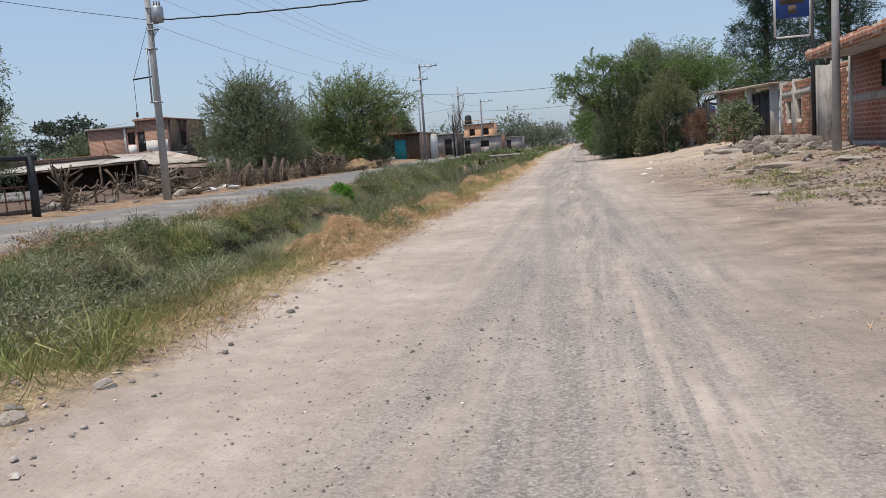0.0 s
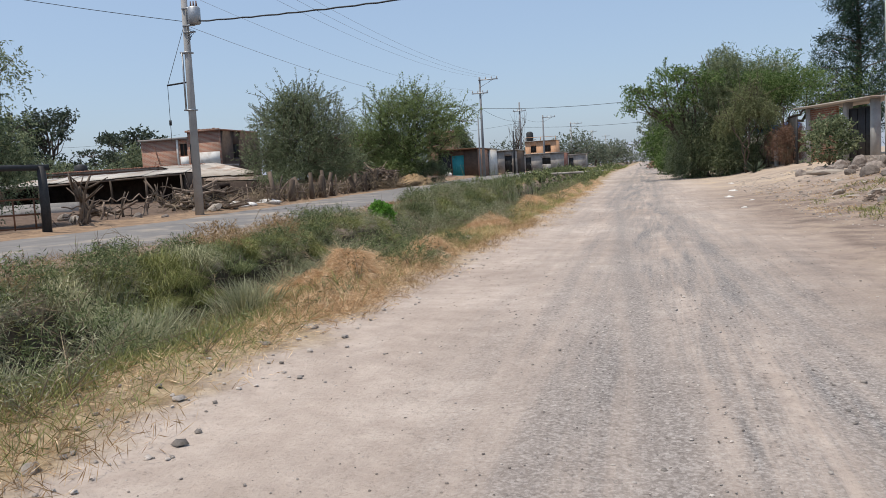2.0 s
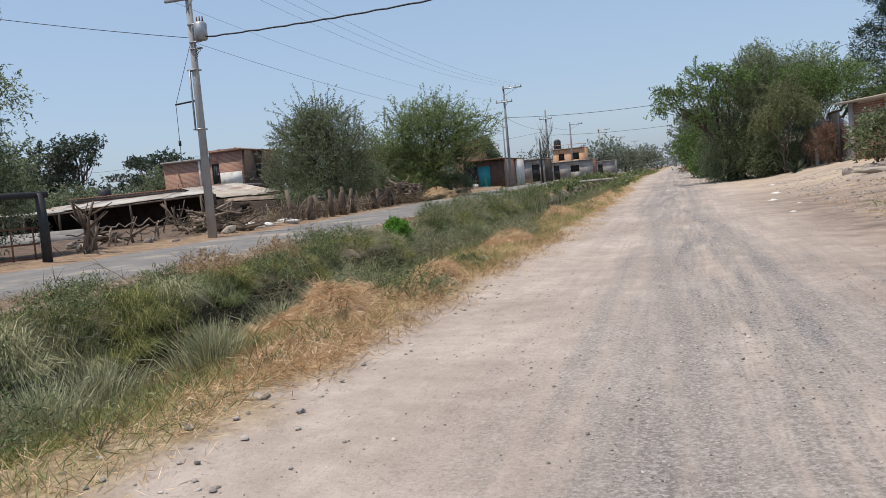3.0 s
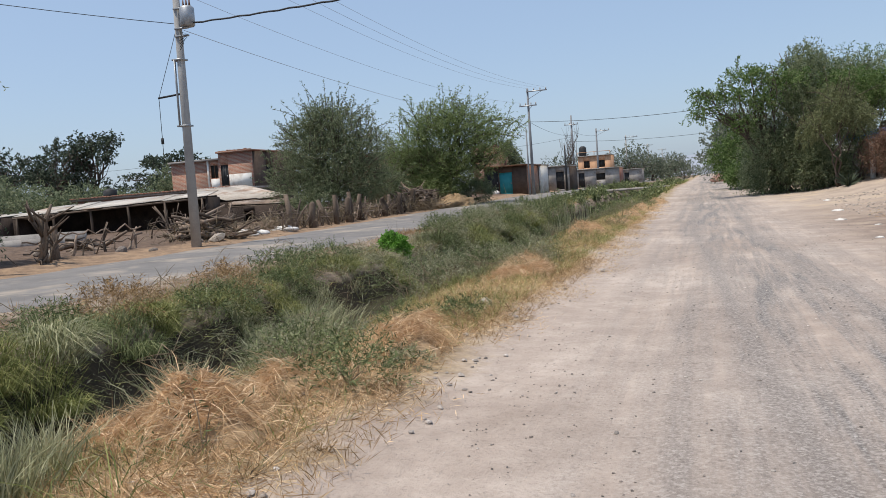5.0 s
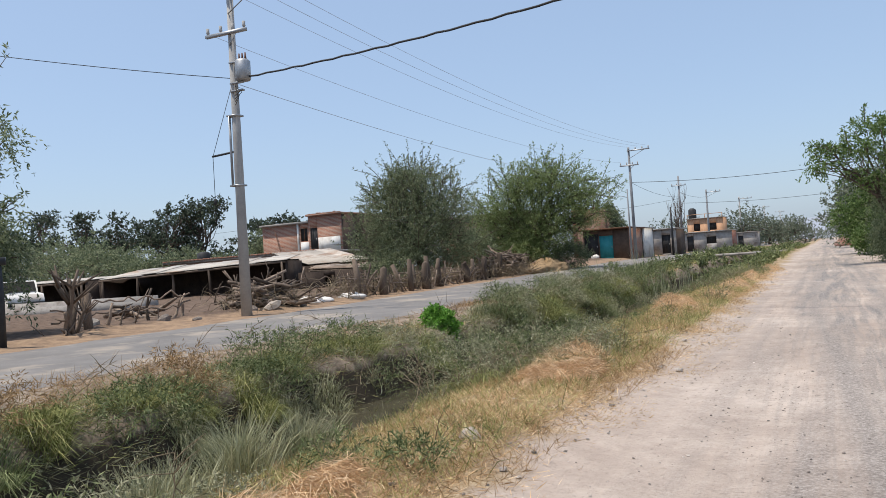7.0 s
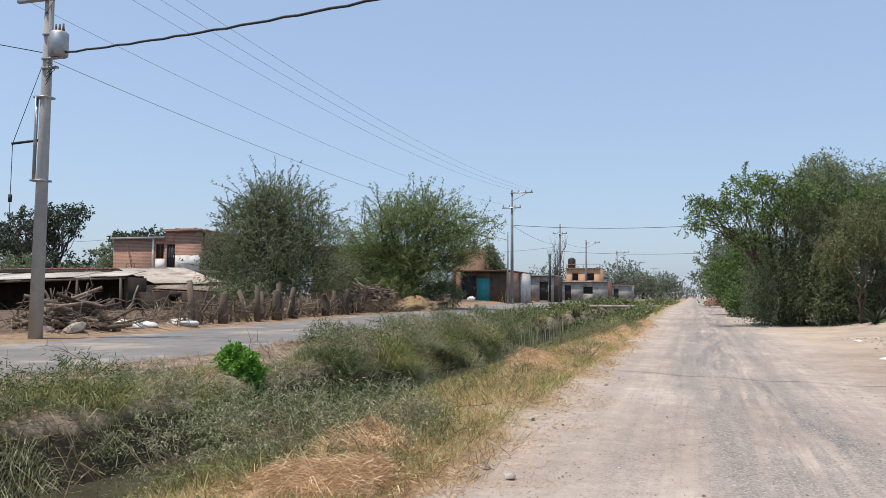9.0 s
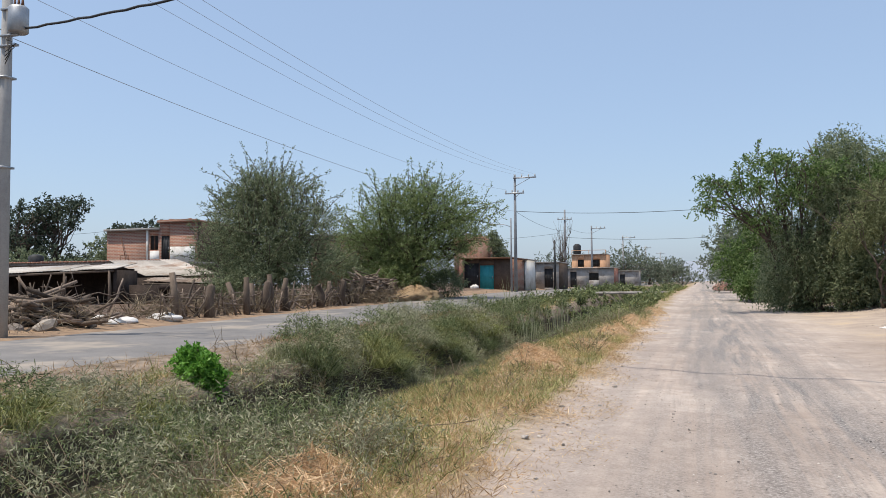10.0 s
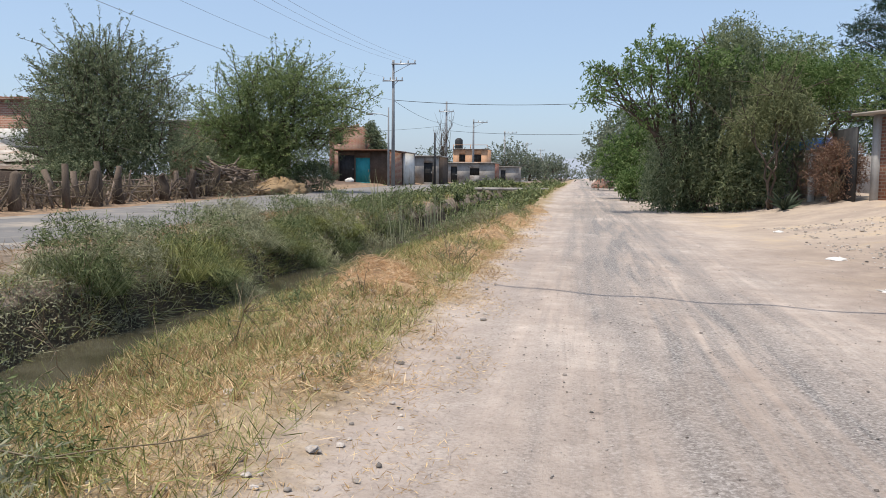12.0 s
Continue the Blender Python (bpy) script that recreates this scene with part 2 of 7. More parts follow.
M_SHEET_X = grainy("weathered_sheet", (0.34, 0.295, 0.245), (0.55, 0.49, 0.42), 0.9, 12, 0.75, 0.15, 0.01, stain=(0.27, 0.17, 0.11), island=0.15)
M_SHEET_Y = grainy("pale_sheet", (0.33, 0.30, 0.26), (0.53, 0.49, 0.435), 0.8, 12, 0.75, 0.15, 0.01, stain=(0.32, 0.22, 0.15), island=0.15)
M_RUSTSHEET = grainy("rusty_sheet", (0.13, 0.085, 0.06), (0.34, 0.27, 0.21), 1.2, 12, 0.8, 0.2, 0.01, stain=(0.42, 0.37, 0.31), island=0.3)
M_POLEDARK = grainy("dark_weathered_pole", (0.19, 0.195, 0.205), (0.29, 0.295, 0.305), 2.0, 30, 0.9)
M_WOOD = grainy("weathered_wood", (0.075, 0.055, 0.042), (0.19, 0.145, 0.11), 3.0, 40, 0.9, 0.7, 0.02, island=0.4, stretch=(1, 1, 0.4))
M_LOG = grainy("grey_log", (0.07, 0.05, 0.038), (0.29, 0.225, 0.175), 3.0, 30, 0.9, 0.8, 0.02, island=0.7)
M_BARK = grainy("bark", (0.06, 0.045, 0.035), (0.16, 0.125, 0.10), 5.0, 30, 0.95, 0.9, 0.03, stretch=(1, 1, 0.35))
M_ROCK = grainy("field_stone", (0.12, 0.10, 0.088), (0.31, 0.265, 0.23), 3.0, 30, 0.92, 0.7, 0.03, island=0.35)
M_PALESTONE = grainy("pale_slab", (0.27, 0.235, 0.20), (0.44, 0.385, 0.325), 2.5, 30, 0.9, 0.4, 0.02)
M_PEBBLE = grainy("pebbles", (0.20, 0.175, 0.155), (0.48, 0.43, 0.385), 9.0, 60, 0.9, 0.4, 0.01, island=0.6)
M_SACK = grainy("white_sacking", (0.55, 0.52, 0.48), (0.78, 0.75, 0.71), 4.0, 30, 0.8, 0.5, 0.02)
M_TEAL = grainy("teal_paint", (0.03, 0.24, 0.27), (0.05, 0.33, 0.36), 2.0, 30, 0.6, 0.1)
# orange house paint, made paler to hold some distance haze
M_ORANGE = grainy("orange_paint", (0.50, 0.28, 0.16), (0.60, 0.36, 0.22), 1.5, 20, 0.85, 0.1)
# near-black for panes and walls of unlit rooms: their shade as colour
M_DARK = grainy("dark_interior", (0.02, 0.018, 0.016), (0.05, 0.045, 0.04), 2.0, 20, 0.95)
# adobe coloured almost black: the shade under the shed roofs is in the colour
M_SHADEADOBE = grainy("shade_darkened_adobe", (0.028, 0.021, 0.018), (0.085, 0.062, 0.05), 1.3, 14, 0.95, 0.6, 0.03)
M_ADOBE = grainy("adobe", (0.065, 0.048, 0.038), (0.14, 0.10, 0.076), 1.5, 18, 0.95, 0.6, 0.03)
M_EARTHHEAP = grainy("ochre_sand", (0.22, 0.15, 0.085), (0.40, 0.28, 0.16), 2.6, 24, 0.97, 0.9, 0.05)
M_BLUE = grainy("blue_tarp", (0.03, 0.13, 0.38), (0.05, 0.20, 0.50), 3.0, 20, 0.5, 0.3)
M_SIGNBLUE = grainy("sign_blue", (0.03, 0.07, 0.25), (0.05, 0.10, 0.33), 3.0, 20, 0.5, 0.05)
M_CABLE = grainy("black_cable", (0.02, 0.02, 0.02), (0.05, 0.05, 0.05), 3.0, 30, 0.6, 0.1)
M_STRAW = leafy("straw", [(0.40, 0.245, 0.125), (0.70, 0.48, 0.275), (0.90, 0.71, 0.48)], 0.15, 0.7)
M_DRYGRASS = leafy("dry_grass", [(0.27, 0.165, 0.075), (0.55, 0.375, 0.19), (0.78, 0.60, 0.36)], 0.15, 0.7)
M_GRASS = leafy("green_grass", [(0.085, 0.105, 0.033), (0.215, 0.235, 0.08), (0.42, 0.40, 0.175)], 0.15)
M_PALEGRASS = leafy("silvery_grass", [(0.20, 0.205, 0.11), (0.36, 0.36, 0.21), (0.58, 0.56, 0.37)], 0.15)
M_WEED = leafy("weed_leaves", [(0.046, 0.064, 0.026), (0.145, 0.18, 0.076), (0.32, 0.345, 0.175)], 0.15)
M_GREYWEED = leafy("grey_weed_leaves", [(0.135, 0.142, 0.082), (0.285, 0.285, 0.175), (0.48, 0.455, 0.305)], 0.15)
M_STEM = grainy("dry_stems", (0.15, 0.11, 0.07), (0.30, 0.24, 0.16), 6, 40, 0.9, island=0.3)
M_BRIGHT = leafy("bright_green_leaves", [(0.06, 0.155, 0.022), (0.155, 0.34, 0.05), (0.28, 0.50, 0.115)], 0.35, 0.4)
M_LEAF_A = leafy("acacia_leaves", [(0.085, 0.11, 0.058), (0.18, 0.215, 0.12), (0.36, 0.385, 0.235)], 0.42)
M_LEAF_B = leafy("mesquite_leaves", [(0.10, 0.135, 0.05), (0.215, 0.275, 0.108), (0.38, 0.435, 0.21)], 0.45)
M_LEAF_PIRUL = leafy("pepper_tree_leaves", [(0.08, 0.11, 0.058), (0.19, 0.23, 0.125), (0.37, 0.40, 0.24)], 0.45)
M_LEAF_BROAD = leafy("broad_leaves", [(0.05, 0.09, 0.026), (0.125, 0.195, 0.062), (0.27, 0.345, 0.14)], 0.4, 0.6)
M_LEAF_BROWN = leafy("thin_brownish_leaves", [(0.10, 0.12, 0.058), (0.20, 0.225, 0.11), (0.34, 0.35, 0.19)], 0.34)
M_LEAF_PINE = leafy("pine_needles", [(0.016, 0.032, 0.022), (0.036, 0.064, 0.042), (0.075, 0.115, 0.075)], 0.2)
M_LEAF_EUC = leafy("eucalyptus_leaves", [(0.035, 0.048, 0.032), (0.07, 0.09, 0.06), (0.13, 0.155, 0.105)], 0.2)
# leaves paled and greyed, so the distance haze sits in their colour
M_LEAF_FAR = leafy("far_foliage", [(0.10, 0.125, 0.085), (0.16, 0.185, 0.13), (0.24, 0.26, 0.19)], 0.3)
M_TWIG_RED = leafy("dry_red_twigs", [(0.12, 0.07, 0.05), (0.22, 0.13, 0.09), (0.32, 0.21, 0.15)], 0.1)


def water_mat():
    m, nt, p = node_mat("murky_water")
    nt.links.new(ramp(nt, tex_noise(nt, 1.5, 4, 0.6, coords(nt)), [(0.35, (0.055, 0.05, 0.03)), (0.65, (0.10, 0.09, 0.06))]), p.inputs["Base Color"])
    p.inputs["Roughness"].default_value = 0.12
    bump(nt, p, tex_noise(nt, 6.0, 3, 0.5, coords(nt)), 0.08, 0.02)
    return m


M_WATER = water_mat()


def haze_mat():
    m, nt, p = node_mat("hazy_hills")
    # distance haze is painted: bluish colour plus a weak glow on the hills
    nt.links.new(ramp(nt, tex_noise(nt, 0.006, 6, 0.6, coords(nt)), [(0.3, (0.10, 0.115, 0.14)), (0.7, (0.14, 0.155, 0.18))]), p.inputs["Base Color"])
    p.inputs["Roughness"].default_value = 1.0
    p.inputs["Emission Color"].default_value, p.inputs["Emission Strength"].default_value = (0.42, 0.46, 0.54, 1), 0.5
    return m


M_HILLS = haze_mat()

# ---- mesh helpers ----
rng = np.random.default_rng(7)


def np_mesh(name, verts, faces, material, smooth=False):
    verts, faces = np.asarray(verts, np.float32), np.asarray(faces, np.int32)
    k = faces.shape[1]
    me = bpy.data.meshes.new(name)
    me.vertices.add(len(verts))
    me.vertices.foreach_set("co", verts.ravel())
    me.loops.add(faces.size)
    me.loops.foreach_set("vertex_index", faces.ravel())
    me.polygons.add(len(faces))
    me.polygons.foreach_set("loop_start", np.arange(0, faces.size, k, dtype=np.int32))
    me.update(calc_edges=True)
    me.validate()
    if smooth:
        me.polygons.foreach_set("use_smooth", np.ones(len(faces), bool))
    me.materials.append(material)
    return me


class Shape:
    """Gathers four-sided faces for one mesh."""

    def __init__(self):
        self.v, self.f, self.n = [], [], 0

    def add(self, verts, faces):
        verts, faces = np.asarray(verts, float), np.asarray(faces, int)
        self.v.append(verts), self.f.append(faces + self.n)
        self.n += len(verts)
        return self

    def box(self, x0, x1, y0, y1, z0, z1, m=None, jitter=0.0):
        v = np.array([(x, y, z) for z in (z0, z1) for y in (y0, y1) for x in (x0, x1)], float)
        if jitter:
            v += rng.normal(0, jitter, v.shape)
        if m is not None:
            v = v @ np.array(m.to_3x3()).T + np.array(m.translation)
        return self.add(v, [(0, 2, 3, 1), (4, 5, 7, 6), (0, 1, 5, 4), (2, 6, 7, 3), (0, 4, 6, 2), (1, 3, 7, 5)])

    def tube(self, pts, radii, sides=6):
        pts = np.asarray(pts, float)
        radii = np.broadcast_to(np.asarray(radii, float), (len(pts),))
        d = np.gradient(pts, axis=0)
        d /= np.linalg.norm(d, axis=1)[:, None] + 1e-9
        ref = np.array([0.0, 0, 1]) if abs(d[0][2]) < 0.9 else np.array([1.0, 0, 0])
        a = np.cross(d, ref)
        a /= np.linalg.norm(a, axis=1)[:, None] + 1e-9
        b = np.cross(d, a)
        th = np.arange(sides) * 2 * np.pi / sides
        ring = pts[:, None] + radii[:, None, None] * (np.cos(th)[None, :, None] * a[:, None] + np.sin(th)[None, :, None] * b[:, None])
        n, f = len(pts), []
        for i in range(n - 1):
            for j in range(sides):
                k = (j + 1) % sides
                f.append((i * sides + j, i * sides + k, (i + 1) * sides + k, (i + 1) * sides + j))
        for o, flip in ((0, True), ((n - 1) * sides, False)):
            for j in range(1, sides - 2, 2):
                q = (o, o + j, o + j + 1, o + j + 2)
                f.append(q[::-1] if flip else q)
        return self.add(ring.reshape(-1, 3), f)

    def mesh(self, name, material, smooth=False):
        return np_mesh(name, np.concatenate(self.v), np.concatenate(self.f), material, smooth)


def thing(name, at, label, category, group="", kind="", turn=0.0):
    ob = new(name)
    ob.matrix_world = pose(*at, 0, 0, turn)
    ob.empty_display_size = 0.2
    return tagged(ob, label, category, group, kind)


def part(name, shape, material, parent, label="", smooth=False, at=None, kind=""):
    """One mesh object under a thing or a part, in its parent's own coordinates."""
    ob = new(name, shape.mesh(name, material, smooth) if isinstance(shape, Shape) else shape)
    ob.parent = parent
    if at is not None:
        ob.matrix_basis = at
    return tagged(ob, label, kind=kind)


def single(name, shape, material, label, category, group="", kind="", smooth=False):
    ob = new(name, shape.mesh(name, material, smooth))
    return tagged(ob, label, category, group, kind)


def unit(v):
    return v / (np.linalg.norm(v, axis=-1, keepdims=True) + 1e-9)


def kites(shape, p, d, length, width, flat=None):
    """Small leaves: one kite each, from p along d."""
    n = len(p)
    d = unit(d)
    side = unit(np.cross(d, rng.normal(size=(n, 3)) if flat is None else flat))
    L, W = np.broadcast_to(length, n)[:, None], np.broadcast_to(width, n)[:, None]
    v = np.stack([p, p + d * L * 0.45 + side * W / 2, p + d * L, p + d * L * 0.45 - side * W / 2], 1).reshape(-1, 3)
    return shape.add(v, np.arange(4 * n).reshape(n, 4))


def blades(shape, p, d, length, width, droop):
    """Blades of grass: two faces each, bending over."""
    n = len(p)
    d = unit(d)
    side = unit(np.cross(d, np.concatenate([rng.normal(size=(n, 2)), np.zeros((n, 1))], 1)))
    L, W = np.broadcast_to(length, n)[:, None], np.broadcast_to(width, n)[:, None]
    out = d * np.array([1, 1, 0])
    drop = np.broadcast_to(droop, n)[:, None] * L
    m = p + d * L * 0.55
    e = p + d * L + unit(out) * drop * 0.5 - np.array([0, 0, 1.0]) * drop
    v = np.stack([p - side * W / 2, p + side * W / 2, m + side * W * 0.4, m - side * W * 0.4, e + side * W * 0.08, e - side * W * 0.08], 1).reshape(-1, 3)
    i = np.arange(n)[:, None] * 6
    return shape.add(v, np.concatenate([i + np.array([0, 1, 2, 3]), i + np.array([3, 2, 4, 5])]))


def smooth_step(x, a, b):
    t = np.clip((np.asarray(x, float) - a) / (b - a), 0, 1)
    return t * t * (3 - 2 * t)


def wobble(x, y, s, seed=0.0):
    """Cheap rolling unevenness between -1 and 1."""
    return (np.sin(x * s + 1.7 * np.sin(y * s * 0.7 + seed)) * np.cos(y * s * 0.9 + 1.3 * np.sin(x * s * 0.6 + 2 * seed)))


def height(x, y):
    """The lie of the land: lane, ditch, street, yards."""
    x, y = np.asarray(x, float), np.asarray(y, float)
    far = 0.5 * smooth_step(y, 25, 85) + 0.45 * smooth_step(y, 85, 300)
    xs = x + 0.22 * wobble(x * 0, y, 0.55, 1.0) + 0.1 * wobble(x * 0, y, 1.7, 2.0)
    ditch = -0.60 * np.clip((-xs - 4.0) / 2.45, 0, 1) ** 1.1 - 0.55 * smooth_step(-xs, 6.3, 6.95) + 1.21 * smooth_step(-xs, 6.98, 7.95)
    near = np.exp(-((xs + 3.6) / 0.7) ** 2) * 0.09
    street = 0.08 * smooth_step(-x, 9, 11) + 0.14 * smooth_step(-x, 16.6, 19) + 0.2 * smooth_step(-x, 16.6, 22) * smooth_step(y, 45, 80)
    yard = 0.62 * smooth_step(x, 2.6, 8.0) * smooth_step(y, 8, 26)
    bumpy = 0.05 * wobble(x, y, 2.1) + 0.03 * wobble(x, y, 4.7, 3.0)
    on_bank = smooth_step(-x, 3.0, 3.6) * (1 - smooth_step(-x, 9.8, 10.6)) + smooth_step(-x, 17, 18) + 0.7 * smooth_step(x, 3.2, 5)
    ruts = 0.012 * np.sin(x * 5.2 + 0.8 * np.sin(y * 0.11)) * (1 - smooth_step(np.abs(x - 0.3), 2.0, 3.2))
    return far + ditch + near + street + yard + bumpy * on_bank + ruts + 0.012 * wobble(x, y, 0.8, 5.0)


def grid_mesh(name, xs, ys, zf, material):
    X, Y = np.meshgrid(xs, ys)
    Z = zf(X, Y)
    nx, ny = len(xs), len(ys)
    i = np.arange(nx * ny).reshape(ny, nx)
    f = np.stack([i[:-1, :-1], i[:-1, 1:], i[1:, 1:], i[1:, :-1]], -1).reshape(-1, 4)
    return np_mesh(name, np.stack([X, Y, Z], -1).reshape(-1, 3), f, material, True)


# ---- ground, street, ditch water, hills ----
gx = np.concatenate([[-2500, -1200, -500, -220, -120, -80, -60, -48], np.arange(-40, -18, 1.0), np.arange(-18, 10, 0.2), np.arange(10, 30, 1.5), [40, 60, 100, 220, 500, 1200, 2500]])
gy = np.concatenate([[-300, -100, -40, -15], np.arange(-6, 50, 0.25), np.arange(50, 140, 1.2), np.arange(140, 300, 8), [350, 450, 700, 1200, 2500]])
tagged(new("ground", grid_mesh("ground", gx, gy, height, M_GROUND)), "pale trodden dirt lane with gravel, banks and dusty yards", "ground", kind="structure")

street_x = np.linspace(0, 1, 15)
street_y = np.concatenate([np.arange(-20, 60, 0.5), np.arange(60, 260, 2.0)])


def street_mesh():
    U, Y = np.meshgrid(street_x, street_y)
    left = -16.9 + 0.18 * wobble(Y * 0, Y, 0.9) + 0.08 * wobble(Y * 0, Y, 3.1)
    right = -10.5 + 0.22 * wobble(Y * 0, Y, 0.7, 4.0) + 0.1 * wobble(Y * 0, Y, 2.7, 1.0)
    X = left + (right - left) * U
    Z = height(X, Y) + 0.03 - 0.05 * (np.abs(U - 0.5) > 0.49)
    n, m = len(street_y), len(street_x)
    i = np.arange(n * m).reshape(n, m)
    f = np.stack([i[:-1, :-1], i[:-1, 1:], i[1:, 1:], i[1:, :-1]], -1).reshape(-1, 4)
    return np_mesh("road", np.stack([X, Y, Z], -1).reshape(-1, 3), f, M_ASPHALT, True)


tagged(new("road", street_mesh()), "worn grey asphalt street beside the ditch", "road", kind="structure")
tagged(new("water", grid_mesh("water", np.array([-8.4, -6.7, -4.6]), np.arange(-10, 140, 4.0), lambda x, y: height(x * 0, y) - 0.64, M_WATER)),
       "murky brown water standing in the ditch", "water", kind="structure")


def hills():
    s = Shape()
    for dist, high, seed in ((1500, 46, 1.0), (2100, 85, 4.0)):
        a = np.radians(np.linspace(-80, 80, 161))
        x, y = dist * np.sin(a), dist * np.cos(a)
        up = high * (0.55 + 0.25 * np.sin(a * 5 + seed) + 0.12 * np.sin(a * 13 + 2 * seed) + 0.06 * np.sin(a * 37 + seed))
        base = np.stack([x, y, x * 0 - 5], -1)
        top = np.stack([x * 1.1, y * 1.1, up], -1)
        n = len(a)
        s.add(np.concatenate([base, top]), [(i, i + 1, n + i + 1, n + i) for i in range(n - 1)])
    return s


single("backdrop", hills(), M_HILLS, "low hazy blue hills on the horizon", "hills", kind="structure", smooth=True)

# ---- trees ----
def branch_line(a, b, sag, n=7):
    t = np.linspace(0, 1, n)[:, None]
    side = rng.normal(0, 0.06, (n, 3)) * np.linalg.norm(b - a)
    side[0] = side[-1] = 0
    return a + (b - a) * t + np.array([0, 0, sag]) * np.sin(np.pi * t) + side


def twig_leaves(shape, p, d, count, twig, leaf, width, droop=0.3):
    """count leaves along each twig that starts at p and runs along d."""
    n = len(p)
    d = unit(d)
    t = (np.arange(count)[None, :] + rng.random((n, count))) / count
    tl = (twig * rng.uniform(0.6, 1.3, n))[:, None, None]
    q = p[:, None] + d[:, None] * t[..., None] * tl - np.array([0, 0, 1.0]) * (t[..., None] ** 2) * tl * droop
    out = d[:, None] * 0.5 + rng.normal(0, 0.75, (n, count, 3)) - np.array([0, 0, 1.0]) * droop * 0.7
    kites(shape, q.reshape(-1, 3), out.reshape(-1, 3), leaf * rng.uniform(0.6, 1.3, n * count), width)


def tree(name, at, blobs, leaf_mat, label, trunk_r=0.18, fork=1.2, twigs=2400, per=11, twig=0.55, leaf=0.13, width=0.05,
         droop=0.3, shoots=0, stems=1, lean=(0, 0), hang=0.0, bark=None, surface=0.75, group="", tufts=8, reach=1.0):
    """A tree at its foot; blobs: (x, y, z, rx, ry, rz) masses of the crown from its foot. shoots: long bare tips that stand out."""
    at = (at[0], at[1], float(height(at[0], at[1])) - 0.05)
    root = thing(name, at, label, "tree" if name != "shrub" else "shrub", group)
    wood, leaves = Shape(), Shape()
    blobs = [np.array(b, float) for b in blobs]
    # each mass of the crown breaks up into smaller tufts with gaps between
    whole, blobs = blobs, []
    for b in whole:
        for k in range(tufts):
            u = unit(rng.normal(size=3) * np.array([1, 1, 0.9]) + np.array([0, 0, 0.12]))
            blobs.append(np.concatenate([b[:3] + u * b[3:] * rng.uniform(0.45, 0.72), b[3:] * rng.uniform(0.36, 0.6)]))
    vol = np.array([b[3] * b[4] * b[5] for b in blobs]) ** 0.75
    for s in range(stems):
        off = np.array([rng.normal(0, 0.18), rng.normal(0, 0.18), 0]) * (stems > 1)
        top = np.array([lean[0], lean[1], fork * rng.uniform(0.9, 1.1)]) + off * 2.5
        part("trunk", Shape().tube(branch_line(off, top, 0, 6), np.linspace(trunk_r * 1.25, trunk_r * 0.8, 6) / (1 if stems == 1 else 1.5), 8), bark or M_BARK, root, smooth=True)
        for b in whole[s::stems]:
            c = b[:3] + np.array([0, 0, -0.2 * b[5]])
            limb = branch_line(top, c, 0.15 * np.linalg.norm(c[:2] - top[:2]))
            wood.tube(limb, np.linspace(trunk_r * 0.6, trunk_r * 0.22, 7), 6)
            for k in range(9):
                u = unit(rng.normal(size=3) + np.array([0, 0, 0.35]))
                e = b[:3] + u * b[3:] * rng.uniform(0.55, 0.95)
                st = limb[rng.integers(2, 7)]
                line = branch_line(st, e, 0.1, 5)
                wood.tube(line, np.linspace(trunk_r * 0.2, 0.015, 5), 4)
    for b, share in zip(blobs, vol / vol.sum()):
        n = int(twigs * share)
        u = unit(rng.normal(size=(n, 3)))
        # gaps: thin out by a rolling pattern over the blob
        keep = wobble(u[:, 0] * 3 + b[0], u[:, 2] * 3 + u[:, 1] * 2, 1.6, b[1]) > -0.62
        u = u[keep]
        r = np.where(rng.random(len(u)) < surface, rng.uniform(0.72, 1.08, len(u)), rng.uniform(0.2, 0.75, len(u)))
        r *= 1 + 0.16 * wobble(u[:, 0] * 4, u[:, 2] * 4 + b[0], 1.2, b[2])
        p = b[:3] + u * r[:, None] * b[3:]
        d = u * 0.8 + rng.normal(0, 0.5, u.shape) + np.array([0, 0, 0.35 - hang])
        twig_leaves(leaves, p, d, per, twig, leaf, width, droop)
        ns = int(shoots * share)
        if ns:
            u = unit(rng.normal(size=(ns, 3)) * np.array([1, 1, 0.6]) + np.array([0, 0, 0.55]))
            p = b[:3] + u * b[3:] * 0.9
            d = unit(u + rng.normal(0, 0.25, u.shape) + np.array([0, 0, 0.5]))
            L = rng.uniform(0.6, 1.7, ns) * reach
            for q, w, l in zip(p, d, L):
                wood.tube(np.array([q - w * 0.4, q + w * l * 0.5, q + w * l + np.array([0, 0, -0.1 * l])]), [0.018, 0.013, 0.006], 4)
            for s in (0.15, 0.4, 0.62, 0.82, 0.95):
                twig_leaves(leaves, p + d * (L * s)[:, None], d + rng.normal(0, 0.4, d.shape), 9, 0.16, leaf, width, 0.1)
        if hang:
            nh = int(n * 0.35)
            u = unit(rng.normal(size=(nh, 3)) * np.array([1, 1, 0.5]))
            p = b[:3] + u * b[3:] * rng.uniform(0.75, 1.02, nh)[:, None]
            twig_leaves(leaves, p, np.stack([u[:, 0] * 0.25, u[:, 1] * 0.25, -np.ones(nh)], 1), per + 6, twig * 2.0, leaf, width, 0.1)
    part("branchwork", wood, bark or M_BARK, root, smooth=True, kind="stuff")
    part("crown", leaves, leaf_mat, root)
    return root


